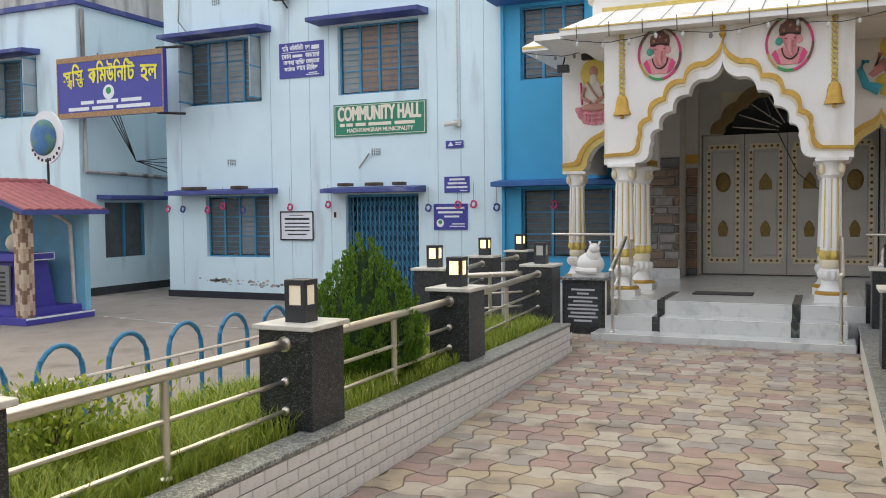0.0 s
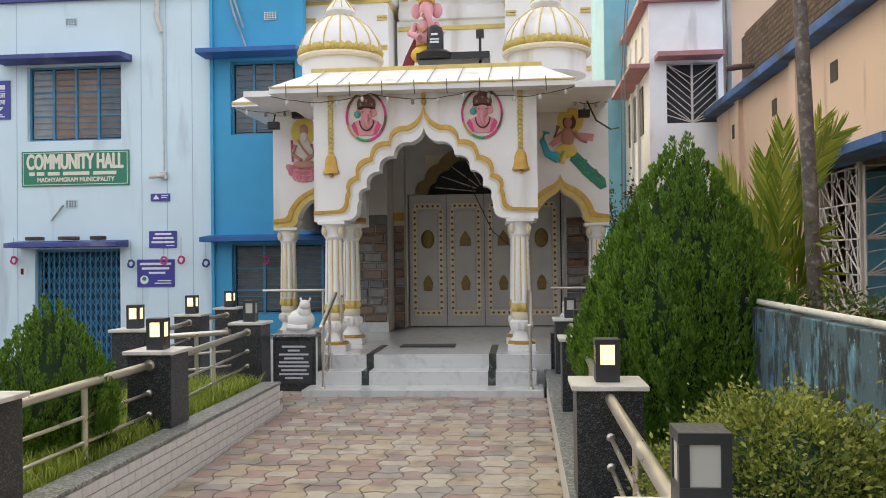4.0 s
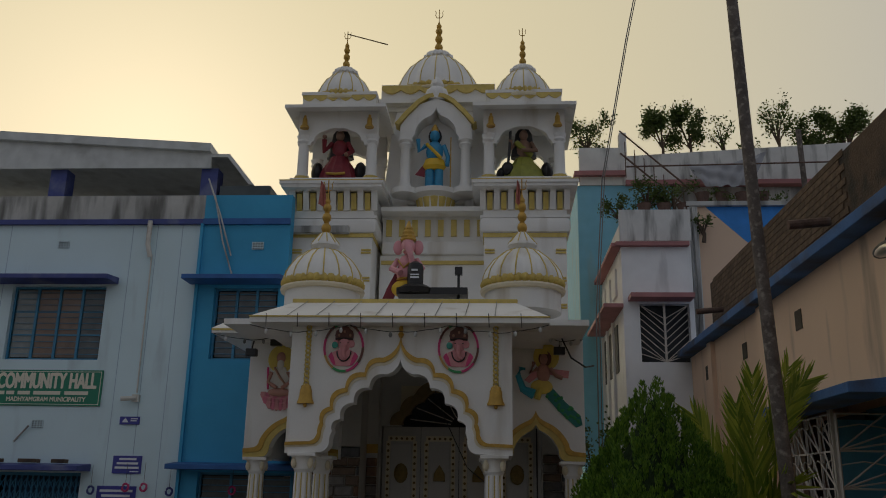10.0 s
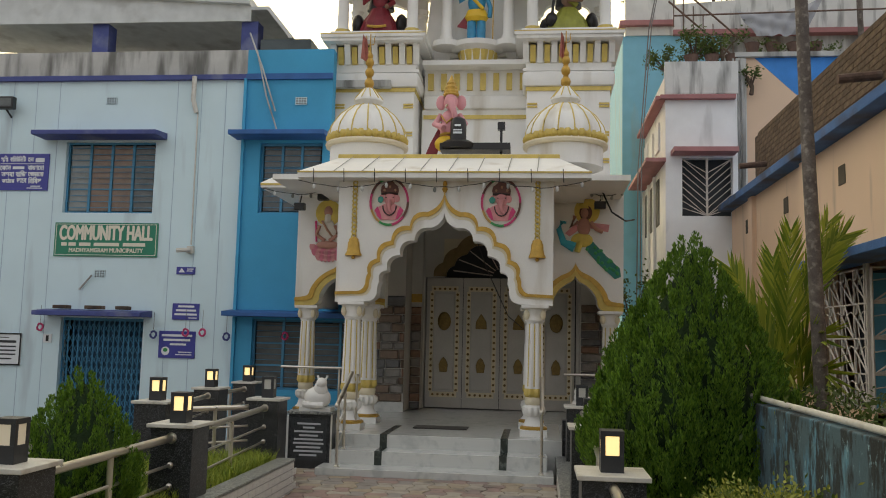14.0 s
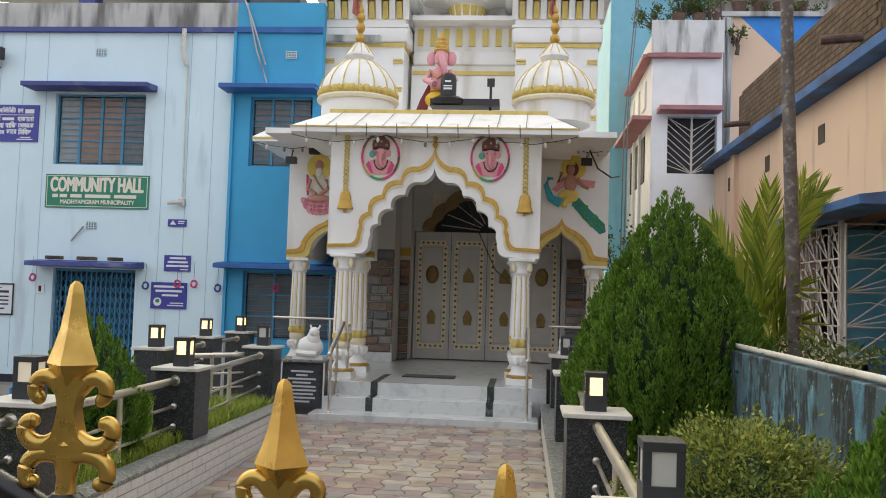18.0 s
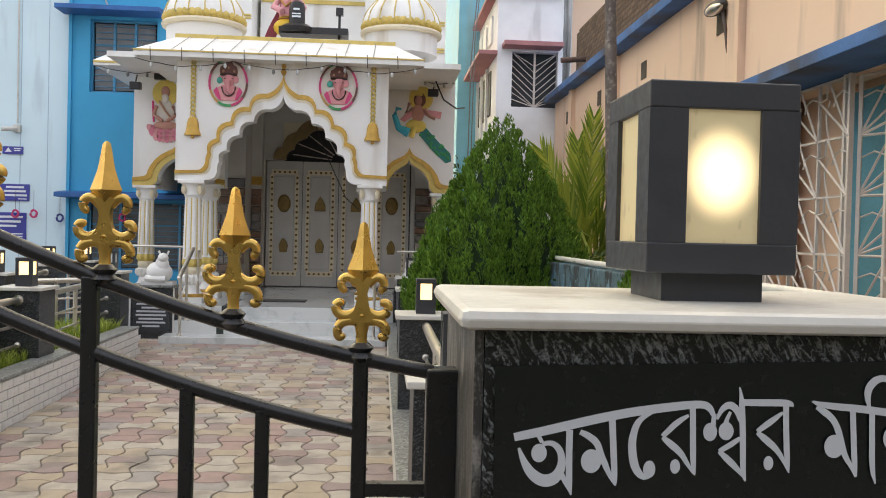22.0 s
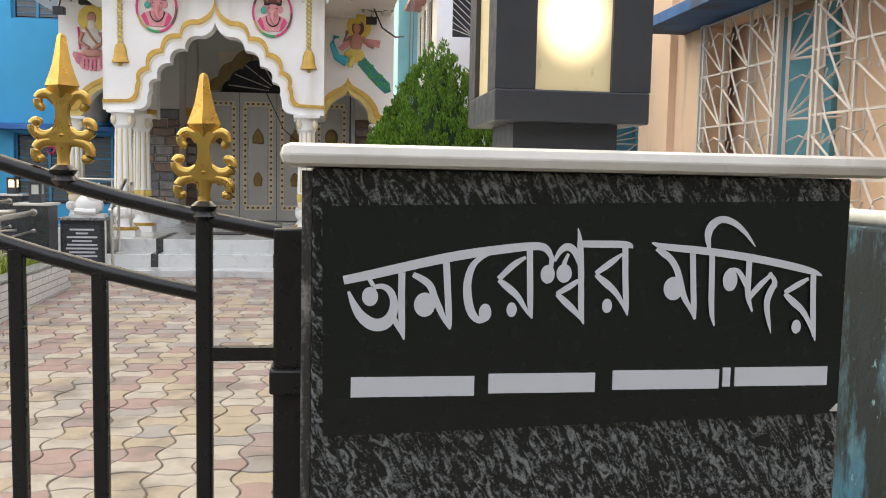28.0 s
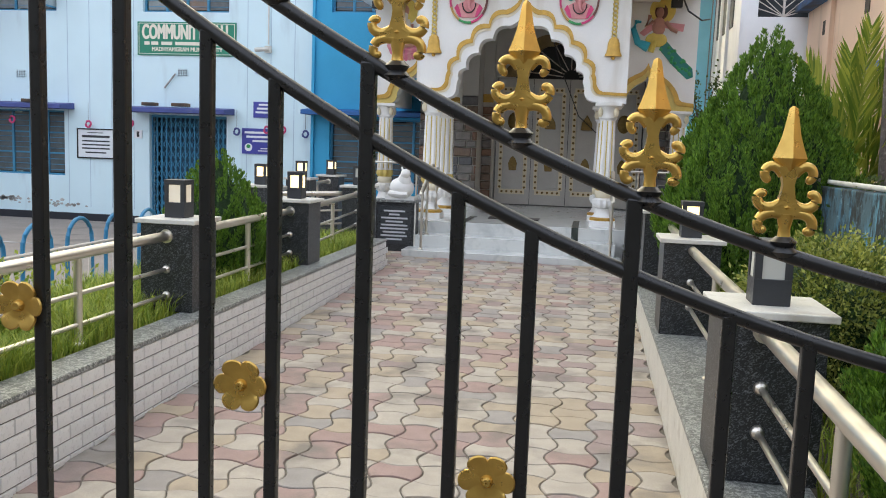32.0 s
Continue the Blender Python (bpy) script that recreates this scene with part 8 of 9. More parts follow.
# ---- lettering ----
def letters(text, material, width, height, at, parent, bold=0.0, turn_x=90.0):
    """A line of text in the built-in font, fitted to a width and height, standing on its lower left corner."""
    cu = bpy.data.curves.new("lettering", "FONT")
    cu.body = text
    tmp = bpy.data.objects.new("lettering", cu)
    scene.collection.objects.link(tmp)
    me = bpy.data.meshes.new_from_object(tmp.evaluated_get(bpy.context.evaluated_depsgraph_get()))
    bpy.data.objects.remove(tmp)
    co = np.empty(len(me.vertices) * 3)
    me.vertices.foreach_get("co", co)
    co = co.reshape(-1, 3)
    lo, hi = co.min(0), co.max(0)
    q = np.empty_like(co)
    q[:, 0] = (co[:, 0] - lo[0]) / (hi[0] - lo[0]) * width
    q[:, 1] = 0
    q[:, 2] = (co[:, 1] - lo[1]) / (hi[1] - lo[1]) * height
    polys = [tuple(p.vertices) for p in me.polygons]
    bpy.data.meshes.remove(me)
    thick = Shape()
    for k in range(9 if bold else 1):
        w = 0 if k == 8 or not bold else bold * height
        thick.add([(a + w * math.cos(math.tau * k / 8), -0.0004 * k, c + w * math.sin(math.tau * k / 8)) for a, b, c in q], polys)
    me = bpy.data.meshes.new("lettering")
    me.from_pydata(thick.v, [], thick.f)
    me.materials.append(material)
    ob = new("lettering", me)
    ob.parent, ob.location = parent, at
    return ob


def glyph(ch, x0, x1, top, drop, parent, material, y, flat=0.62, low=0.0, bold=0.03):
    """One Bengali letter drawn between x0 and x1 under a curved head line; top gives the head line's height."""
    cu = bpy.data.curves.new("letter", "FONT")
    cu.body = ch
    tmp = bpy.data.objects.new("letter", cu)
    scene.collection.objects.link(tmp)
    me = bpy.data.meshes.new_from_object(tmp.evaluated_get(bpy.context.evaluated_depsgraph_get()))
    bpy.data.objects.remove(tmp)
    co = np.empty(len(me.vertices) * 3)
    me.vertices.foreach_get("co", co)
    co = co.reshape(-1, 3)
    lo, hi = co.min(0), co.max(0)
    u = (co[:, 0] - lo[0]) / (hi[0] - lo[0])
    x = x0 + u * (x1 - x0)
    z = np.array([top(v) for v in x]) - (flat - co[:, 1]) / flat * drop - low
    polys = [tuple(p.vertices) for p in me.polygons]
    thick = Shape()
    w = bold * drop
    for k in range(7):
        ox, oz = (0, 0) if k == 6 else (w * math.cos(math.tau * k / 6), w * math.sin(math.tau * k / 6))
        thick.add([(p + ox, y + 0.00012 * k, r + oz) for p, r in zip(x, z)], polys)
    bpy.data.meshes.remove(me)
    me = bpy.data.meshes.new("letter")
    me.from_pydata(thick.v, [], thick.f)
    me.materials.append(material)
    ob = new("letter", me)
    ob.parent = parent
    return ob


drawn = []


def hand_letter(*strokes):
    """One letter of the name plate in broad pen strokes: millimetres from the plate's middle and the pen's width at each point; a dot has two radii."""
    t = Shape()
    drawn.append(len(strokes))
    first = -0.0052 - 0.00013 * len(drawn)
    for i, pts in enumerate(strokes):
        y = first - 0.000011 * i
        if pts[0] == "dot":
            _, cx, cz, rx, rz = pts
            t.add([((cx + rx * math.cos(math.tau * k / 24)) / 1000, y, 1.3 + (cz + rz * math.sin(math.tau * k / 24)) / 1000) for k in range(24)], [tuple(range(24))])
            continue
        p = [Vector(q) for q in pts]
        for _ in range(2 if len(p) > 2 else 0):
            p = [p[0]] + [(1 - q) * a + q * b for a, b in zip(p, p[1:]) for q in (0.25, 0.75)] + [p[-1]]
        n = len(p)
        m = len(t.v)
        for k, (x, z, w) in enumerate(p):
            dx, dz = p[min(k + 1, n - 1)].x - p[max(k - 1, 0)].x, p[min(k + 1, n - 1)].y - p[max(k - 1, 0)].y
            d = math.hypot(dx, dz) or 1
            t.v += [((x - dz / d * w / 2) / 1000, y, 1.3 + (z + dx / d * w / 2) / 1000), ((x + dz / d * w / 2) / 1000, y, 1.3 + (z - dx / d * w / 2) / 1000)]
        t.f += [(m + 2 * k, m + 2 * k + 1, m + 2 * k + 3, m + 2 * k + 2) for k in range(n - 1)]
    part("letter", t, TEXT_SILVER, sign)


hand_letter([(-251, 46, 8.5), (-218, 53, 9.5), (-177, 63, 9.5), (-135, 72, 9.5), (-93, 78, 9.0), (-58, 82, 8.0), (-48, 79, 7.4), (-43, 69, 4.2)])
hand_letter([(-246, 35, 2.7), (-241, 22, 6.9), (-233, 9, 10.6), (-221, 1, 12.7), (-209, 3, 12.7), (-202, 13, 9.5), (-201, 26, 7.4), (-205, 36, 6.9), (-213, 41, 5.3), (-222, 39, 4.2)], [(-204, 13, 6.4), (-198, 2, 5.3), (-192, -10, 2.1)], [(-194, 54, 6.9), (-194, 23, 6.9), (-193, -3, 6.4), (-191, -13, 1.6)], [(-227, 49, 4.2), (-222, 41, 4.2)], ("dot", -225, 30, 8.0, 9.5))
hand_letter([(-183, 52, 5.3), (-174, 48, 6.9), (-165, 41, 7.4), (-161, 29, 6.4), (-156, 18, 6.9), (-150, 5, 4.2), (-145, -3, 1.6)], [(-150, 64, 6.9), (-148, 34, 6.9), (-146, 4, 6.4), (-145, -3, 1.6)], ("dot", -171, 22, 10.6, 12.2))
hand_letter([(-106, 74, 3.2), (-118, 68, 5.3), (-125, 60, 6.9), (-129, 44, 8.0), (-128, 27, 9.0), (-124, 13, 8.5), (-116, 5, 6.4), (-108, 8, 4.2)], ("dot", -110, 14, 6.4, 9.0))
hand_letter([(-70, 70, 3.2), (-82, 63, 6.9), (-97, 48, 5.3)], [(-97, 47, 4.2), (-88, 40, 8.0), (-77, 31, 6.4), (-69, 18, 4.2), (-63, 9, 1.6)], [(-66, 78, 6.4), (-65, 49, 6.4), (-64, 19, 6.4), (-62, 8, 1.6)], ("dot", -83, 17, 5.3, 7.4))
hand_letter([(-43, 72, 4.8), (-44, 60, 5.3)], [(-40, 66, 2.7), (-36, 76, 5.3), (-28, 82, 8.0), (-20, 78, 7.4), (-15, 66, 5.3), (-13, 59, 3.2)], [(-26, 74, 3.2), (-30, 65, 4.8), (-31, 59, 4.8)], ("dot", -47, 53, 7.4, 9.5), ("dot", -30, 54, 8.0, 9.5), [(-17, 100, 1.1), (-15, 91, 4.2), (-14, 81, 6.9), (-12, 49, 6.4), (-11, 11, 6.4), (-8, 2, 1.6)], [(-15, 47, 4.2), (-23, 41, 6.4), (-37, 33, 4.8)], [(-37, 33, 4.2), (-28, 25, 7.4), (-18, 16, 6.4), (-8, 4, 1.6)])
hand_letter([(30, 74, 3.2), (17, 64, 7.4), (3, 54, 4.8)], [(3, 53, 4.2), (13, 45, 8.0), (24, 36, 6.4), (32, 24, 4.2), (37, 13, 1.6)], [(33, 84, 6.4), (34, 54, 6.4), (36, 24, 6.4), (38, 11, 1.6)], ("dot", 16, 21, 5.3, 7.4))
hand_letter([(-15, 84, 6.9), (10, 84, 7.4), (38, 84, 7.4), (41, 80, 1.1)])
hand_letter([(66, 80, 4.2), (73, 76, 7.4), (83, 69, 6.9), (90, 57, 6.9), (94, 42, 6.9), (98, 29, 6.4), (106, 17, 4.2), (110, 7, 1.6)], [(105, 80, 6.4), (107, 48, 6.4), (109, 18, 6.4), (111, 7, 1.6)], ("dot", 86, 39, 10.6, 12.2))
hand_letter([(126, 80, 6.4), (127, 48, 6.4), (128, 15, 6.4), (132, 0, 1.6)], [(123, 80, 3.7), (120, 93, 7.4), (123, 104, 9.0), (134, 112, 7.4), (149, 108, 6.4), (162, 97, 4.8), (173, 83, 1.1)])
hand_letter([(145, 58, 4.8), (155, 59, 4.8), (161, 50, 5.8), (167, 40, 5.8)], [(167, 69, 6.4), (167, 48, 6.4), (167, 31, 6.4), (173, 15, 2.1)], [(168, 28, 4.8), (177, 40, 6.9), (191, 53, 4.2)], [(190, 56, 3.7), (198, 46, 5.8), (192, 37, 7.4), (188, 24, 6.9), (191, 8, 5.3), (195, -8, 1.1)], ("dot", 147, 48, 8.0, 11.7))
hand_letter([(234, 50, 3.2), (223, 44, 6.9), (208, 35, 4.8)], [(208, 34, 4.2), (217, 26, 8.0), (230, 16, 6.4), (239, 0, 4.2), (243, -12, 1.6)], [(239, 58, 6.4), (240, 31, 6.4), (242, 0, 6.4), (245, -16, 1.6)], ("dot", 223, -1, 5.3, 7.4))
hand_letter([(61, 86, 2.1), (71, 82, 6.9), (122, 78, 8.0), (180, 70, 8.0), (238, 58, 8.0), (249, 53, 1.1)])


def px(u):
    return -0.270 + (u - 40) * 0.000419


for a, b in ((105, 400), (435, 700), (745, 1020), (1030, 1050), (1062, 1310)):
    z = 1.439 - 455 * 0.00043 + (a - 650) * 0.0000065
    part("writing_bar", Shape().box(px(a), px(b), -0.0055, -0.004, z - 0.0105, z + 0.0095), TEXT_SILVER, sign)
part("plate_chip", Shape().prism([(0.268, 1.207), (0.276, 1.207), (0.276, 1.215)], "y", -0.0056, -0.004), MARBLE_CAP, sign)


def board(name, label, x0, x1, z0, z1, material, y=HY - 0.03, frame_mat=None, parent=None):
    t = thing(name, label, "sign", (x0, y, z0))
    part("panel", Shape().box(0, x1 - x0, 0, 0.03, 0, z1 - z0), material, t, bevel=0.003)
    if frame_mat:
        w, h, f = x1 - x0, z1 - z0, 0.03
        for a in ((0, w, 0, f), (0, w, h - f, h), (0, f, f, h - f), (w - f, w, f, h - f)):
            part("frame", Shape().box(a[0], a[1], -0.012, -0.001, a[2], a[3]), frame_mat, t)
    return t


def bars(t, rows, material, y=-0.003):
    for x0, x1, z0, z1 in rows:
        part("writing_bar", Shape().box(x0, x1, y, -0.0005, z0, z1), material, t)


cs = board("hall_sign", "green board lettered community hall in cream on the hall wall", -9.93, -7.69, 3.29, 3.99, SIGN_GREEN, frame_mat=None)
letters("COMMUNITY HALL", SIGN_TEXT, 2.0, 0.29, (0.12, -0.004, 0.345), cs, 0.05)
bars(cs, [(0.16, 0.28, 0.215, 0.285), (0.32, 0.48, 0.215, 0.285), (0.55, 0.80, 0.215, 0.285), (0.87, 1.42, 0.215, 0.285), (1.5, 1.98, 0.215, 0.285)], SIGN_TEXT)
letters("MADHYAMGRAM MUNICIPALITY", SIGN_TEXT, 1.6, 0.085, (0.34, -0.004, 0.085), cs, 0.05)
for a in ((0.03, 2.21, 0.025, 0.037), (0.03, 2.21, 0.66, 0.672), (0.03, 0.042, 0.037, 0.66), (2.198, 2.21, 0.037, 0.66)):
    part("border_line", Shape().box(a[0], a[1], -0.003, 0, a[2], a[3]), SIGN_TEXT, cs)
def hall_words(parent, material, x0, top, k, y, bold):
    """The hall's name in Bengali, letter by letter, k times the size of the hanging board's."""
    for ch, a, b, drop, low in (("স", 0.22, 0.46, 0.32, 0), ("ব", 0.34, 0.50, 0.2, 0.2), ("ি", 0.5, 0.72, 0.34, 0), ("স", 0.60, 0.84, 0.3, 0), ("ত", 0.66, 0.86, 0.2, 0.2), ("ক", 1.02, 1.28, 0.32, 0), ("ি", 1.27, 1.48, 0.34, 0), ("ম", 1.36, 1.58, 0.32, 0), ("উ", 1.58, 1.80, 0.32, 0),
                                ("ি", 1.80, 2.0, 0.34, 0), ("ন", 1.9, 2.1, 0.32, 0), ("ি", 2.10, 2.3, 0.34, 0), ("ট", 2.2, 2.42, 0.32, 0), ("হ", 2.6, 2.82, 0.34, 0), ("ল", 2.82, 3.08, 0.32, 0)):
        glyph(ch, x0 + a * k, x0 + b * k, top, drop * k, parent, material, y, low=low * k, bold=bold)


ns = board("notice_board", "blue notice board with white Bengali writing high on the wall", -11.33, -10.17, 4.66, 5.44, SIGN_BLUE)
hall_words(ns, SIGN_WHITE, 0.03, lambda x: 0.695, 0.255, -0.004, 0.05)
bars(ns, [(0.86, 1.06, 0.60, 0.69), (0.36, 0.62, 0.45, 0.51)], SIGN_WHITE)
part("underline", Shape().box(0.08, 1.06, -0.003, -0.0005, 0.56, 0.572), SIGN_WHITE, ns)
letters("েকান", SIGN_WHITE, 0.24, 0.10, (0.08, -0.004, 0.43), ns, 0.05)
letters("বাজােনা", SIGN_WHITE, 0.36, 0.10, (0.70, -0.004, 0.43), ns, 0.05)
letters("অথবা", SIGN_WHITE, 0.28, 0.10, (0.12, -0.004, 0.29), ns, 0.05)
letters("বািজ", SIGN_WHITE, 0.24, 0.13, (0.44, -0.004, 0.29), ns, 0.05)
letters("েপাড়ােনা", SIGN_WHITE, 0.34, 0.11, (0.72, -0.004, 0.28), ns, 0.05)
letters("কেঠার", SIGN_WHITE, 0.28, 0.10, (0.14, -0.004, 0.16), ns, 0.05)
letters("ভােব", SIGN_WHITE, 0.22, 0.10, (0.47, -0.004, 0.16), ns, 0.05)
letters("িনিষদ", SIGN_WHITE, 0.28, 0.13, (0.73, -0.004, 0.15), ns, 0.05)
bars(ns, [(0.78, 1.0, 0.08, 0.10), (0.70, 1.05, 0.04, 0.06)], SIGN_WHITE)
ns = board("notice_board", "small blue notice with a white triangle", -7.25, -6.86, 2.95, 3.10, SIGN_BLUE)
part("triangle", Shape().prism([(0.05, 0.04), (0.18, 0.04), (0.11, 0.13)], "y", -0.003, 0), SIGN_WHITE, ns)
bars(ns, [(0.22, 0.36, 0.10, 0.12), (0.22, 0.34, 0.06, 0.08)], SIGN_WHITE)
ns = board("notice_board", "blue notice board with three lines of white writing", -7.29, -6.73, 2.03, 2.36, SIGN_BLUE)
bars(ns, [(0.12, 0.46, 0.25, 0.29), (0.08, 0.50, 0.17, 0.21), (0.05, 0.52, 0.09, 0.13), (0.35, 0.52, 0.03, 0.05)], SIGN_WHITE)
ns = board("notice_board", "large blue notice board with a round tree emblem", -7.54, -6.78, 1.26, 1.80, SIGN_BLUE)
bars(ns, [(0.06, 0.70, 0.43, 0.475), (0.1, 0.66, 0.34, 0.385), (0.24, 0.58, 0.255, 0.295), (0.42, 0.7, 0.11, 0.13), (0.36, 0.7, 0.06, 0.08)], SIGN_WHITE)
part("emblem", disc(0.15, 0.14, 0.085, 0.085, -0.004, 0), SIGN_WHITE, ns)
part("emblem_tree", disc(0.15, 0.16, 0.045, 0.04, -0.007, -0.004), PAINT["green"], ns)
ns = board("framed_notice", "white marble notice in a black frame beside the window", -11.38, -10.49, 1.02, 1.68, SIGN_WHITE, frame_mat=DARK_HAIR)
bars(ns, [(0.25, 0.62, 0.56, 0.575), (0.12, 0.78, 0.46, 0.51), (0.12, 0.78, 0.37, 0.40), (0.12, 0.78, 0.29, 0.32), (0.12, 0.78, 0.21, 0.24), (0.2, 0.7, 0.12, 0.15)], LAMP_BLACK, -0.004)
ns = board("number_tile", "small white tile with a dark mark by the hall door", -10.02, -9.84, 1.50, 1.68, SIGN_WHITE)
bars(ns, [(0.06, 0.12, 0.03, 0.15)], DARK_HAIR)

# ---- small fittings of the hall ----
def vent(x, z, wall_y=HY):
    t = thing("wall_vent", "small pierced ventilation block in the wall", "vent", (x, wall_y - 0.004, z), "vents of the hall")
    part("backing", Shape().box(0, 0.24, 0, 0.003, 0, 0.16), SHADE_BLACK, t)
    for k in range(5):
        part("slat", Shape().box(0.0, 0.24, -0.012, 0, 0.035 * k, 0.035 * k + 0.012), PALE_BLUE, t)
        part("slat", Shape().box(0.055 * k, 0.055 * k + 0.012, -0.014, 0, 0, 0.16), PALE_BLUE, t)


for x, z in ((-9.0, 6.5), (-9.02, 2.85), (-12.85, 2.75), (-13.2, 6.5), (-4.9, 6.45)):
    vent(x, z, HY - (0.07 if x > -6 else 0.0))
solid("drain_pipe", Shape().tube([(-7.05, HY - 0.12, 7.05), (-7.05, HY - 0.12, 6.55), (-7.0, HY - 0.06, 6.3)], 0.05, 10).tube([(-6.98, HY - 0.03, 6.3), (-6.97, HY - 0.03, 3.55)], 0.016, 8), MARBLE_CAP, "grey rainwater pipe on the hall wall", "pipe", smooth=True)
solid("wall_camera", Shape().tube([(-7.2, HY - 0.22, 3.42), (-6.95, HY - 0.1, 3.45)], 0.045, 10).box(-7.03, -6.9, HY - 0.1, HY - 0.001, 3.38, 3.52), MARBLE_CAP, "small white security camera on the hall wall", "camera")
flood = thing("floodlight", "black floodlight bracketed to the hall wall", "floodlight", (-11.1, HY - 0.25, 6.35))
part("housing", Shape().box(-0.2, 0.2, -0.06, 0.08, 0, 0.26), DARK_HAIR, flood, bevel=0.015)
part("glass", Shape().box(-0.16, 0.16, -0.066, -0.061, 0.05, 0.22), GLASS_DARK, flood)
part("bracket", Shape().tube([(0, 0.05, 0.0), (0, 0.24, -0.12)], 0.02, 6), DARK_HAIR, flood)
WIRE = [("wall_cable", "thin cable sagging down the blue wing wall", [(-5.75, HY - 0.1, 7.6), (-5.5, HY - 0.12, 6.6), (-5.25, HY - 0.12, 5.9)]), ("wall_cable", "grey conduit bent beside the blue wing", [(-5.9, HY - 0.15, 7.95), (-5.6, HY - 0.15, 7.2), (-5.3, HY - 0.14, 6.3)]),
        ("wall_cable", "thin cable on the hall's upper wall", [(-14.1, HY - 0.05, 7.0), (-14.12, HY - 0.1, 6.2), (-13.9, HY - 0.1, 5.95)]), ("wall_cable", "short stick leaning on the wall vent", [(-9.3, HY - 0.05, 2.6), (-9.05, HY - 0.05, 2.9)])]
for n, lab, pts in WIRE:
    solid(n, Shape().tube(pts, 0.018, 6), CONCRETE, lab, "cable", smooth=True)
bulbr = random.Random(9)
for k, x in enumerate((-14.55, -14.1, -13.1, -12.65, -12.1, -11.05, -10.05, -7.62, -6.95, -6.6, -6.1, -4.9)):
    c = (PAINT["rose"], NAVY, PAINT["rose"])[k % 3]
    g = thing("hanging_garland", "small faded paper garland hanging from a thread", "garland", (x, HY - (0.45 if -13.2 < x < -12 else 0.12), 1.75 + bulbr.uniform(-0.04, 0.08)), "garlands on the hall front")
    part("flower_ring", Shape().tube([(0.06 * math.cos(a), 0.01 * math.sin(3 * a), 0.07 * math.sin(a)) for a in [math.tau * i / 10 for i in range(11)]], 0.022, 6), c, g, smooth=True)
    part("thread", Shape().tube([(0, 0, 0.07), (0, 0, 0.45)], 0.004, 4), LAMP_BLACK, g)
for x, w in ((-13.6, 0.6), (-12.3, 0.35), (-9.5, 0.3), (-8.8, 0.35), (-8.2, 0.25)):
    solid("loose_brick", Shape().box(-w / 2, w / 2, -0.1, 0.1, 0, 0.07), OLD_BRICK, "loose brick lying on the sunshade", "brick", (x, HY - 0.3, 2.20), "bricks on the sunshades", bevel=0.01)
flake = Shape()
for k in range(60):
    x, z = bulbr.choice(((-13.2, 0.05), (-12.4, 0.02), (-11.7, -0.02)))
    x += bulbr.gauss(0, 0.22)
    z += bulbr.gauss(0, 0.03)
    r = bulbr.uniform(0.02, 0.06)
    flake.prism([(x + r * math.cos(a), z + 0.6 * r * math.sin(a)) for a in (0.2, 1.4, 2.6, 3.9, 5.2)], "y", HY - 0.004, HY)
tagged(part("flaked_paint", Shape().add([(x, y - HY, z + ZB) for x, y, z in flake.v], flake.f), CONCRETE, hall, "patches of flaked paint"), kind="stuff")

# ---- left: annex, hanging board, shrine kiosk, hoops ----
annex = thing("annex_building", "pale blue two-storey annex beside the hall with indigo sunshades", "building", (0, 15.6, YZ))
part("front_wall", Shape().wall(-30, -16.55, 0, 6.7 + ZB, 0, 0.25, [(-19.2, -17.9, 4.1 + ZB, 5.55 + ZB), (-19.4, -18.2, 0.6 + ZB, 2.0 + ZB)]), PALE_BLUE, annex, "pale blue painted front wall")
part("side_wall", Shape().wall(0.25, 9, 0, 6.7 + ZB, -16.8, -16.55, [(0.75, 2.2, 0.55 + ZB, 1.95 + ZB)], "x"), PALE_BLUE, annex, "pale blue side wall")
part("cornice", Shape().box(-30, -16.45, -0.1, 9, 6.7 + ZB, 6.82 + ZB), NAVY, annex, "indigo cornice")
part("parapet", Shape().box(-30, -16.55, -0.02, 9, 6.82 + ZB, 7.7 + ZB), CONCRETE, annex, "stained parapet")
part("skirting", Shape().box(-16.55, -16.52, 0, 9, 0, 0.2), SHADE_BLACK, annex)
# black block stands in for the shade inside the annex
part("interior", Shape().box(-29.5, -17.2, 1.2, 8, 0.05, 6.6 + ZB), SHADE_BLACK, annex)
window(annex, -19.2, -17.9, 4.1 + ZB, 5.55 + ZB, 2, 0.1, True)
sunshade(-20.5, -17.75, 5.6 + ZB, annex, NAVY)
part("side_sunshade", Shape().prism([(-16.55, 2.02 + ZB), (-16.05, 2.02 + ZB), (-16.05, 2.1 + ZB), (-16.55, 2.14 + ZB)], "y", 0.5, 2.9), NAVY, annex, "indigo sunshade")
for k in range(3):
    part("side_mullion", Shape().box(-16.7, -16.64, 0.78 + 0.68 * k, 0.84 + 0.68 * k, 0.55 + ZB, 1.95 + ZB), STEEL_BLUE, annex)
part("side_glass", Shape().box(-16.72, -16.71, 0.75, 2.2, 0.55 + ZB, 1.95 + ZB), GLASS_DARK, annex)
part("drain_pipe", Shape().tube([(-16.45, 0.1, 6.6 + ZB), (-16.45, 0.1, 2.7 + ZB), (-16.45, 3.5, 2.62 + ZB)], 0.06, 10), CONCRETE, annex, "pale drain pipe", smooth=True)
for k in range(4):
    part("hanging_wire", Shape().tube([(-16.4, 0.2 + 0.1 * k, 5.0 + ZB + 0.2 * k), (-16.1, 1.4, 3.0 + ZB), (-14.9, 2.4, 2.4 + ZB + 0.25 * k)], 0.012, 4), DARK_HAIR, annex)
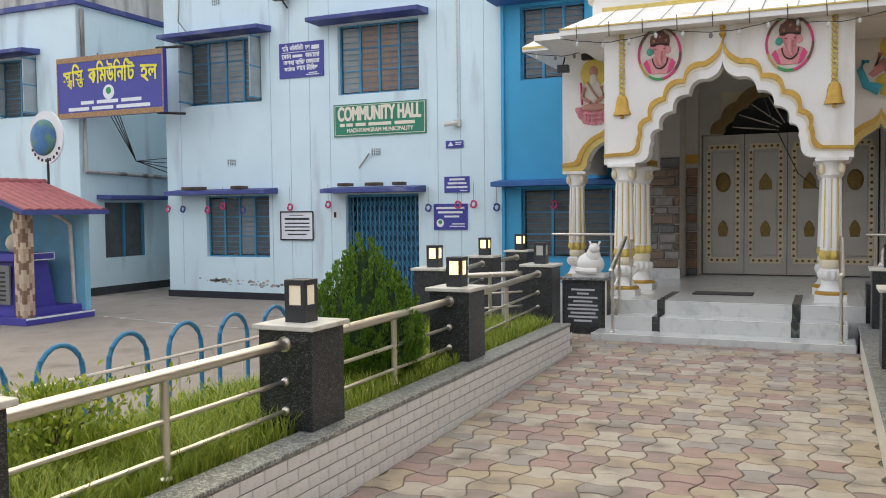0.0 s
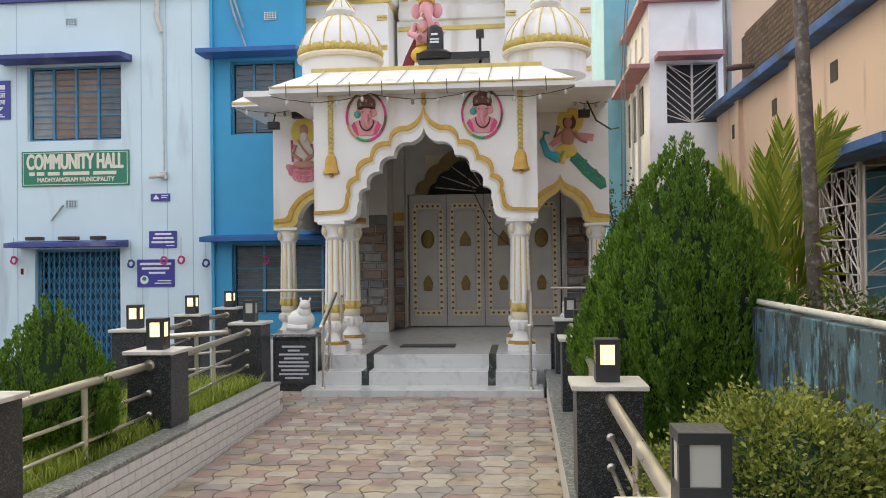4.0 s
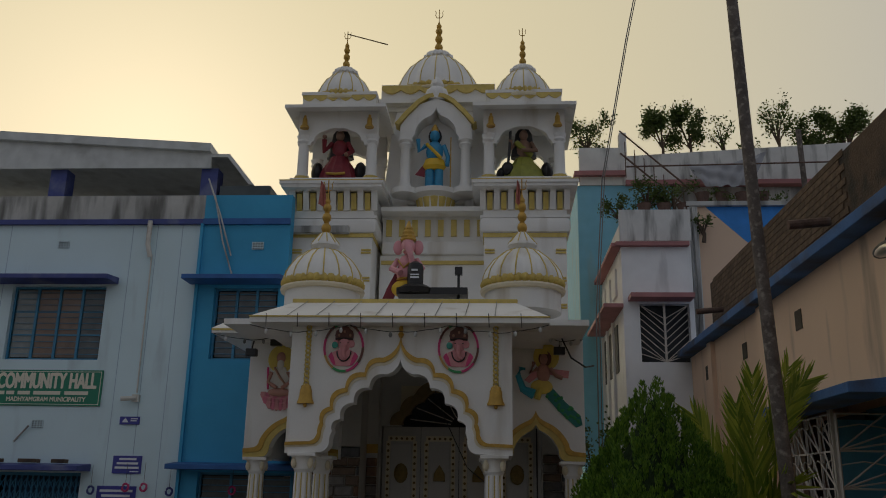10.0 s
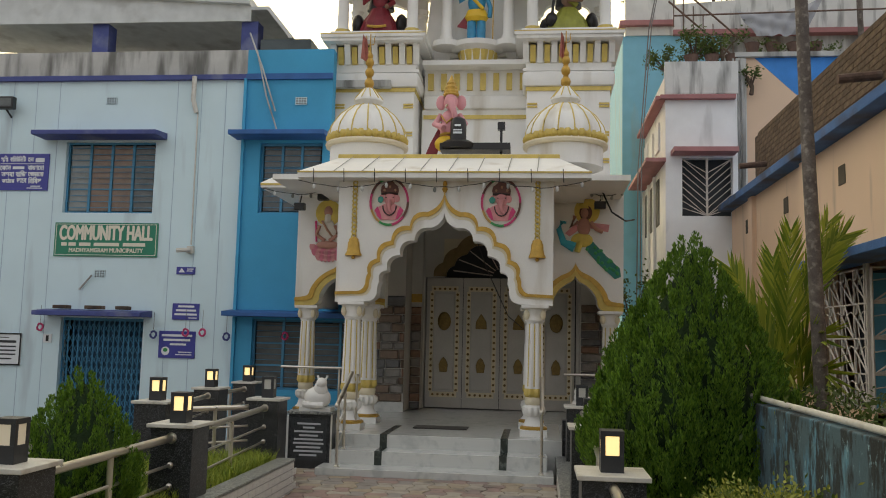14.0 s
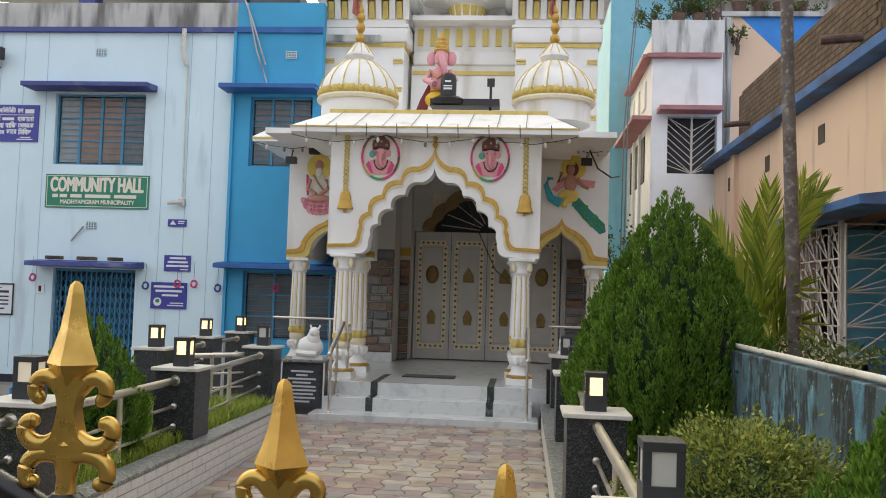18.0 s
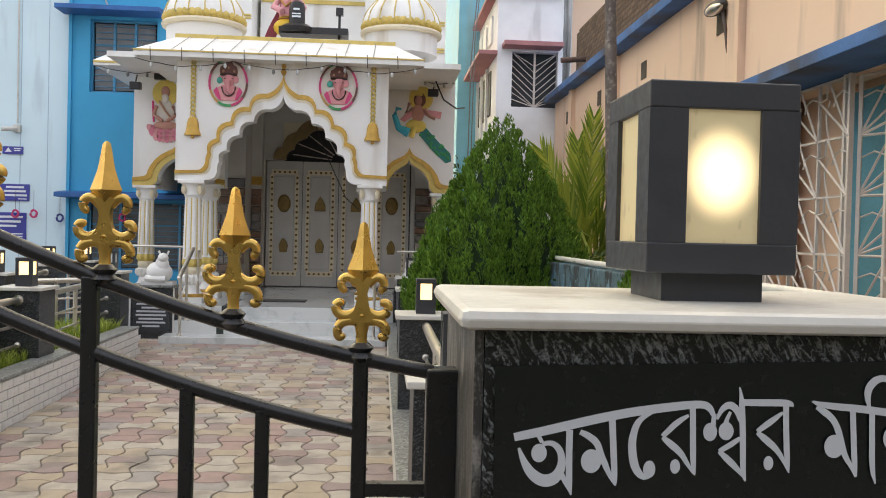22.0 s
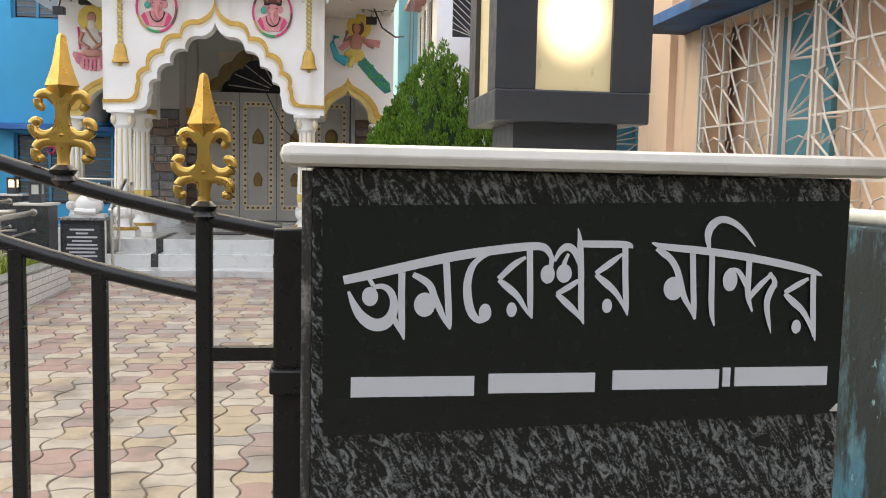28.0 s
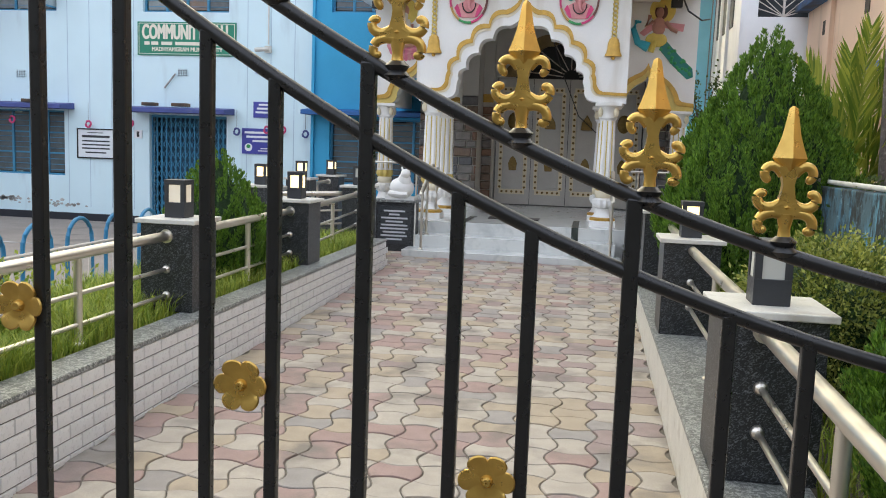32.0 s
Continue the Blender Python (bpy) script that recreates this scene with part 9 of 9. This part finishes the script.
part("gap_wall", Shape().box(-16.55, -14.65, 5.0, 5.2, 0, 7.0 + ZB), PALE_BLUE, annex)
yb = thing("hall_name_board", "indigo board with yellow Bengali lettering hung between the buildings", "sign", (-16.88, 15.3, 3.94))
part("panel", Shape().box(0, 3.25, 0, 0.12, 0, 1.42), SIGN_BLUE, yb)
BORDER = mat("ochre_pattern_border", (0.42, 0.25, 0.12), 0.6, vary=0.4, scale=25)
for a in ((0, 3.25, 1.3, 1.42), (0, 3.25, 0, 0.12), (0, 0.03, 0.12, 1.3), (3.22, 3.25, 0.12, 1.3)):
    part("border", Shape().box(a[0], a[1], -0.012, -0.001, a[2], a[3]), BORDER, yb)
part("arm", Shape().tube([(3.0, 0.06, 1.45), (3.6, 0.3, 1.48)], 0.03, 8), DARK_HAIR, yb)
part("arm", Shape().tube([(3.0, 0.06, 0.0), (3.6, 0.3, -0.03)], 0.03, 8), DARK_HAIR, yb)
YTEXT = plain("yellow_lettering", (0.8, 0.72, 0.05), 0.5)
hall_words(yb, YTEXT, 0.0, lambda x: 1.12 - 0.05 * ((x - 1.65) / 1.4) ** 2, 1.0, -0.014, 0.035)
part("emblem", disc(1.62, 0.55, 0.17, 0.17, -0.006, 0), SIGN_WHITE, yb)
part("emblem_tree", disc(1.62, 0.58, 0.08, 0.08, -0.010, -0.006), PAINT["green"], yb)
bars(yb, [(0.75, 1.15, 0.3, 0.38), (1.25, 1.9, 0.3, 0.38), (2.0, 2.6, 0.3, 0.38), (0.35, 1.0, 0.16, 0.24), (1.1, 1.75, 0.16, 0.24), (1.85, 2.85, 0.16, 0.24)], SIGN_WHITE)
# memorial kiosk: open side towards the path, tiled gable roof, stone-tile pillar at the near corner
kiosk = thing("shrine_kiosk", "small blue memorial kiosk with a red tiled roof and stone-tile pillar", "kiosk", (-13.5, 11.97, YZ), turn=90.0)
EV = 1.72 + ZB
part("plinth", Shape().box(-0.80, 0.80, -0.25, 2.6, 0, 0.14), PURPLE, kiosk, "violet-blue stepped plinth", bevel=0.01)
part("plinth", Shape().box(-0.68, 0.62, -0.10, 2.5, 0.14, 0.27), PURPLE, kiosk, bevel=0.01)
part("plinth_edge", Shape().box(-0.80, 0.80, -0.256, -0.251, 0.105, 0.14), SIGN_WHITE, kiosk)
part("end_wall", Shape().box(0.64, 0.78, -0.18, 2.6, 0.14, EV), CYAN_WALL, kiosk, "pale cyan end wall")
part("back_wall", Shape().box(-0.75, 0.64, 2.4, 2.55, 0.27, EV), CYAN_WALL, kiosk, "pale cyan back wall")
part("gable", Shape().prism([(-0.3, EV), (2.65, EV), (1.15, EV + 0.52)], "x", 0.66, 0.78), CYAN_WALL, kiosk)
part("pipe", Shape().tube([(0.25, 0.25, EV - 0.02), (0.45, 0.2, EV - 0.12), (0.57, 0.1, EV - 0.25), (0.59, 0.06, 0.27)], 0.04, 8), MARBLE_CAP, kiosk, "white drain pipe", smooth=True)
part("pedestal", Shape().prism([(-0.55, 0.27), (0.32, 0.27), (0.14, 0.80 + ZB), (-0.50, 0.80 + ZB)], "y", 0.25, 2.0), PURPLE, kiosk, "violet-blue tapering pedestal")
part("pedestal_slab", Shape().box(-0.62, 0.22, 0.15, 2.1, 0.80 + ZB, 0.94 + ZB), PURPLE, kiosk, bevel=0.01)
for z in (0.80, 0.925):
    part("slab_edge", Shape().box(-0.62, 0.22, 0.142, 0.149, z + ZB, z + 0.018 + ZB), SIGN_WHITE, kiosk)
part("slab_edge", Shape().box(0.205, 0.222, 0.141, 0.148, 0.82 + ZB, 0.92 + ZB), SIGN_WHITE, kiosk)
part("plaque", Shape().box(-0.60, -0.56, 0.4, 1.6, 0.35, 0.72 + ZB), mat("kiosk_grey_plaque", (0.2, 0.2, 0.2), 0.5), kiosk, "grey stone plaque")
for k in range(7):
    part("writing_bar", Shape().box(-0.606, -0.601, 0.5, 1.5, 0.42 + 0.085 * k, 0.455 + 0.085 * k), DARK_HAIR, kiosk)
part("pillar", Shape().box(-0.78, -0.56, -0.20, 0.02, 0.14, EV), mat("pillar_core", (0.3, 0.22, 0.16), 0.8), kiosk, "stone-tile clad pillar")
PIL = [mat("pillar_tile_" + n, c, 0.7, vary=0.15) for n, c in (("sand", (0.52, 0.38, 0.26)), ("brown", (0.25, 0.15, 0.10)), ("cream", (0.62, 0.5, 0.38)))]
for r_ in range(15):
    for c_ in range(4):
        z = 0.15 + 0.125 * r_ + 0.04 * (c_ % 2)
        if z + 0.12 < EV:
            m = PIL[(r_ * 2 + c_ * 5 + r_ // 3 + (r_ * c_) % 2) % 3]
            part("pillar_tile", Shape().box(-0.782 + 0.056 * c_, -0.729 + 0.056 * c_, -0.212, -0.20, z, z + 0.12), m, kiosk)
            part("pillar_tile", Shape().box(-0.792, -0.78, -0.202 + 0.056 * c_, -0.149 + 0.056 * c_, z, z + 0.12), m, kiosk)
part("roof_slab", Shape().prism([(-0.50, EV), (1.15, EV + 0.56), (2.8, EV), (2.8, EV - 0.05), (1.15, EV + 0.50), (-0.50, EV - 0.05)], "x", -1.0, 0.95), TERRACOTTA, kiosk)
part("fascia", Shape().box(-1.02, 0.97, -0.53, -0.50, EV - 0.06, EV + 0.03), NAVY, kiosk, "indigo fascia")
part("fascia", Shape().prism([(-0.52, EV - 0.06), (-0.52, EV + 0.03), (1.15, EV + 0.60), (2.82, EV + 0.03), (2.82, EV - 0.06), (1.15, EV + 0.51)], "x", -1.03, -1.0), NAVY, kiosk, "indigo fascia")
for k in range(9):
    part("ridge_tile", Shape().tube([(-1.0 + 0.215 * k, 1.15, EV + 0.59), (-0.79 + 0.215 * k, 1.15, EV + 0.605)], 0.07, 8), TERRACOTTA, kiosk, smooth=True)
TILE_ME = Shape().prism([(-0.11, 0.0), (-0.08, 0.035), (0, 0.05), (0.08, 0.035), (0.11, 0.0), (0.09, -0.01), (-0.09, -0.01)], "y", 0, 0.30).mesh("roof_tile", smooth=True)
TILE_ME.materials.append(TERRACOTTA)
slope = math.atan2(0.56, 1.65)
for r_ in range(6):
    y = -0.5 + 0.275 * r_
    for k in range(9):
        o = part("roof_tile", TILE_ME, None, kiosk, at=(-0.88 + 0.215 * k, y, EV + 0.012 + 0.275 * r_ * math.tan(slope)))
        o.rotation_euler = (slope, 0, 0)
statue("portrait_bust", "pale plaster bust inside the memorial kiosk", [(Shape().ball((0, 0, 0.18), 0.15, 0.24, 0.2), CREAM), (Shape().ball((0.02, 0, 0.5), 0.14, 0.13, 0.17), CREAM), (Shape().lathe([(0.08, 0.3), (0.08, 0.42)], 10), CREAM)], (-14.15, 11.78, 0.94))
globe = thing("globe_emblem", "round emblem board with a blue globe on a thin pole", "sign", (-14.5, 12.86, 1.91))
part("pole", Shape().tube([(0, 0, 0), (0, 0, 0.9)], 0.025, 8), DARK_HAIR, globe)
part("disc", disc(-0.05, 1.32, 0.48, 0.54, 0.0, 0.04), SIGN_WHITE, globe)
part("sphere", Shape().ball((-0.10, -0.01, 1.32), 0.36, 0.09, 0.37, 24, 14), mat("blue_globe_paint", (0.04, 0.16, 0.36), 0.4, vary=0.5, scale=3, stain=(0.1, 0.25, 0.08), stain_amount=0.35, stain_scale=4), globe, smooth=True)
for k in range(9):
    a = -2.6 + 0.26 * k
    part("writing_bar", Shape().box(-0.05 + 0.43 * math.cos(a) - 0.025, -0.05 + 0.43 * math.cos(a) + 0.025, -0.006, 0, 1.32 + 0.47 * math.sin(a) - 0.03, 1.32 + 0.47 * math.sin(a) + 0.03), DARK_HAIR, globe)
HOOP = mat("blue_hoop_paint", (0.03, 0.2, 0.38), 0.45, vary=0.15)
for k in range(9):
    y = 3.15 + 0.64 * k
    hp = thing("garden_hoop", "blue painted steel hoop edging the yard", "hoop", (-4.9, y, YZ), "hoops along the planter")
    pts = [(0, -0.2, 0), (0, -0.2, 0.9)] + [(0, -0.2 * math.cos(math.pi * i / 10), 0.9 + 0.22 * math.sin(math.pi * i / 10)) for i in range(1, 10)] + [(0, 0.2, 0.9), (0, 0.2, 0)]
    part("hoop_bar", Shape().tube(pts, 0.02, 8), HOOP, hp, smooth=True)
lf = thing("low_fence", "low whitish pipe fence beside the blue hoops", "fence", (-4.82, 0, YZ))
part("rail", Shape().tube([(0, 2.5, 0.52 + ZB), (0, 9.0, 0.52 + ZB)], 0.014, 6), GRILLE, lf)
for k in range(16):
    part("picket", Shape().tube([(0, 2.6 + 0.42 * k, 0), (0, 2.6 + 0.42 * k, 0.53 + ZB)], 0.011, 6), GRILLE, lf)
yl = Shape()
for i in range(14):
    x0 = -13 + 0.55 * i
    yl.box(x0, x0 + 0.56, 12.3 + 0.012 * (i - 6) ** 2, 12.36 + 0.012 * (i - 6) ** 2, YZ + 0.002, YZ + 0.006)
solid("painted_line", yl, CONCRETE, "faint worn white line painted across the yard", "marking", kind="structure")

# ---- tiles and paving, piece by piece ----
def tile_face(x, y0, y1, parent, facing):
    L, H = 0.212, 0.080
    me = Shape()
    t = 0.008 * facing
    e = 0.003
    me.add([(0, e, e), (0, L - e, e), (0, L - e, H - e), (0, e, H - e), (t, 2 * e, 2 * e), (t, L - 2 * e, 2 * e), (t, L - 2 * e, H - 2 * e), (t, 2 * e, H - 2 * e)],
           [(4, 5, 6, 7), (0, 1, 5, 4), (1, 2, 6, 5), (2, 3, 7, 6), (3, 0, 4, 7)])
    tm = me.mesh("tile")
    tm.materials.append(TILE)
    for r_ in range(6):
        y = y0 - (L / 2 if r_ % 2 else 0)
        while y < y1 - 0.02:
            if y >= y0 - 0.001:
                part("tile", tm, None, parent, at=(x, y, TOP_L - 0.031 - 0.0802 * (r_ + 1)))
            y += L
    return tm


tile_face(PX0 + 0.001, 0.4, 9.70, planter_l, 1)
part("white_facing", Shape().box(PX1 - 0.008, PX1 - 0.001, 0.35, 10.8, YZ, TOP_R - 0.031), MARBLE_CAP, planter_r, "white tiled facing")
PAVE = [mat("paver_" + n, c, 0.8, vary=0.14, scale=7, fine=120, bump=0.35, stain=(0.17, 0.15, 0.13), stain_amount=0.28, stain_scale=2.6) for n, c in
        (("cream", (0.40, 0.355, 0.30)), ("yellow", (0.37, 0.305, 0.225)), ("rose", (0.32, 0.225, 0.20)), ("grey", (0.29, 0.265, 0.245)), ("mauve", (0.285, 0.22, 0.205)))]
NX, CY = 14, 0.2
CXP = (PX1 - PX0) / NX
NYP = int(10.84 / CY)


def paver_outline(even):
    """Edges bow out on two sides and in on the other two, so that neighbours lock."""
    pts = []
    s = 1 if even else -1
    w, h, b, c = CXP / 2 - 0.004, CY / 2 - 0.004, 0.030 * s, -0.034 * s
    for i in range(6):
        u = i / 6
        pts.append((-w + 2 * w * u, -h - b * math.sin(math.pi * u)))
    for i in range(6):
        u = i / 6
        pts.append((w + c * math.sin(math.pi * u), -h + 2 * h * u))
    for i in range(6):
        u = i / 6
        pts.append((w - 2 * w * u, h + b * math.sin(math.pi * u)))
    for i in range(6):
        u = i / 6
        pts.append((-w - c * math.sin(math.pi * u), h - 2 * h * u))
    return pts


def paver_shape(even, dz=0.0):
    p = paver_outline(even)
    n = len(p)
    s = Shape()
    s.add([(x, y, -0.02) for x, y in p] + [(x * 0.99, y * 0.99, -0.003 + dz) for x, y in p] + [(x * 0.955, y * 0.955, 0.001 + dz) for x, y in p],
          [(i, (i + 1) % n, n + (i + 1) % n, n + i) for i in range(n)] + [(n + i, n + (i + 1) % n, 2 * n + (i + 1) % n, 2 * n + i) for i in range(n)] + [tuple(range(2 * n, 3 * n))])
    return s


paving = thing("paving", "temple path paved with wavy interlocking pavers in cream, yellow, rose and grey", "paving", (0, 0, 0), kind="structure")
prnd = random.Random(17)
near_me = {}
for even in (True, False):
    for i, m in enumerate(PAVE):
        me = paver_shape(even).mesh("paver")
        me.materials.append(m)
        near_me[even, i] = me
far = [Shape() for _ in PAVE]
for j in range(NYP + 1):
    for i in range(NX):
        x, y = PX0 + CXP * (i + 0.5), CY * (j + 0.5) - 0.2
        even = (i + j) % 2 == 0
        m = prnd.choices(range(5), (30, 27, 18, 15, 10))[0]
        dz = prnd.uniform(-0.003, 0.003)
        if 2.5 < y < 6.8:
            ob = part("paver", near_me[even, m], None, paving, at=(x, y, path_z(y) + dz))
            ob.rotation_euler = (math.atan(0.014), 0, 0)
        else:
            s = paver_shape(even, dz)
            far[m].add([(a + x, b + y, c + path_z(b + y)) for a, b, c in s.v], s.f)
for j in range(49, 58):
    for i in range(-1, -5, -1):
        x, y = PX0 + CXP * (i + 0.5), CY * (j + 0.5) - 0.2
        s = paver_shape((i + j) % 2 == 0, prnd.uniform(-0.003, 0.003))
        far[prnd.choices(range(5), (30, 27, 18, 15, 10))[0]].add([(a + x, b + y, c + path_z(min(b + y, 10.84))) for a, b, c in s.v], s.f)
for m, s in zip(PAVE, far):
    tagged(part("pavers", s, m, paving), kind="stuff")
# bare brick courses of the peach building's parapet
BR_ME = Shape().box(-0.012, 0.0, 0.004, 0.246, 0.004, 0.078).mesh("brick")
BR_ME.materials.append(OLD_BRICK)
for r_ in range(11):
    for k in range(24):
        y = 9.05 + 0.25 * k + (0.125 if r_ % 2 else 0)
        part("brick", BR_ME, None, pk, at=(PX - 0.021, y, 4.60 + ZB + 0.083 * r_))
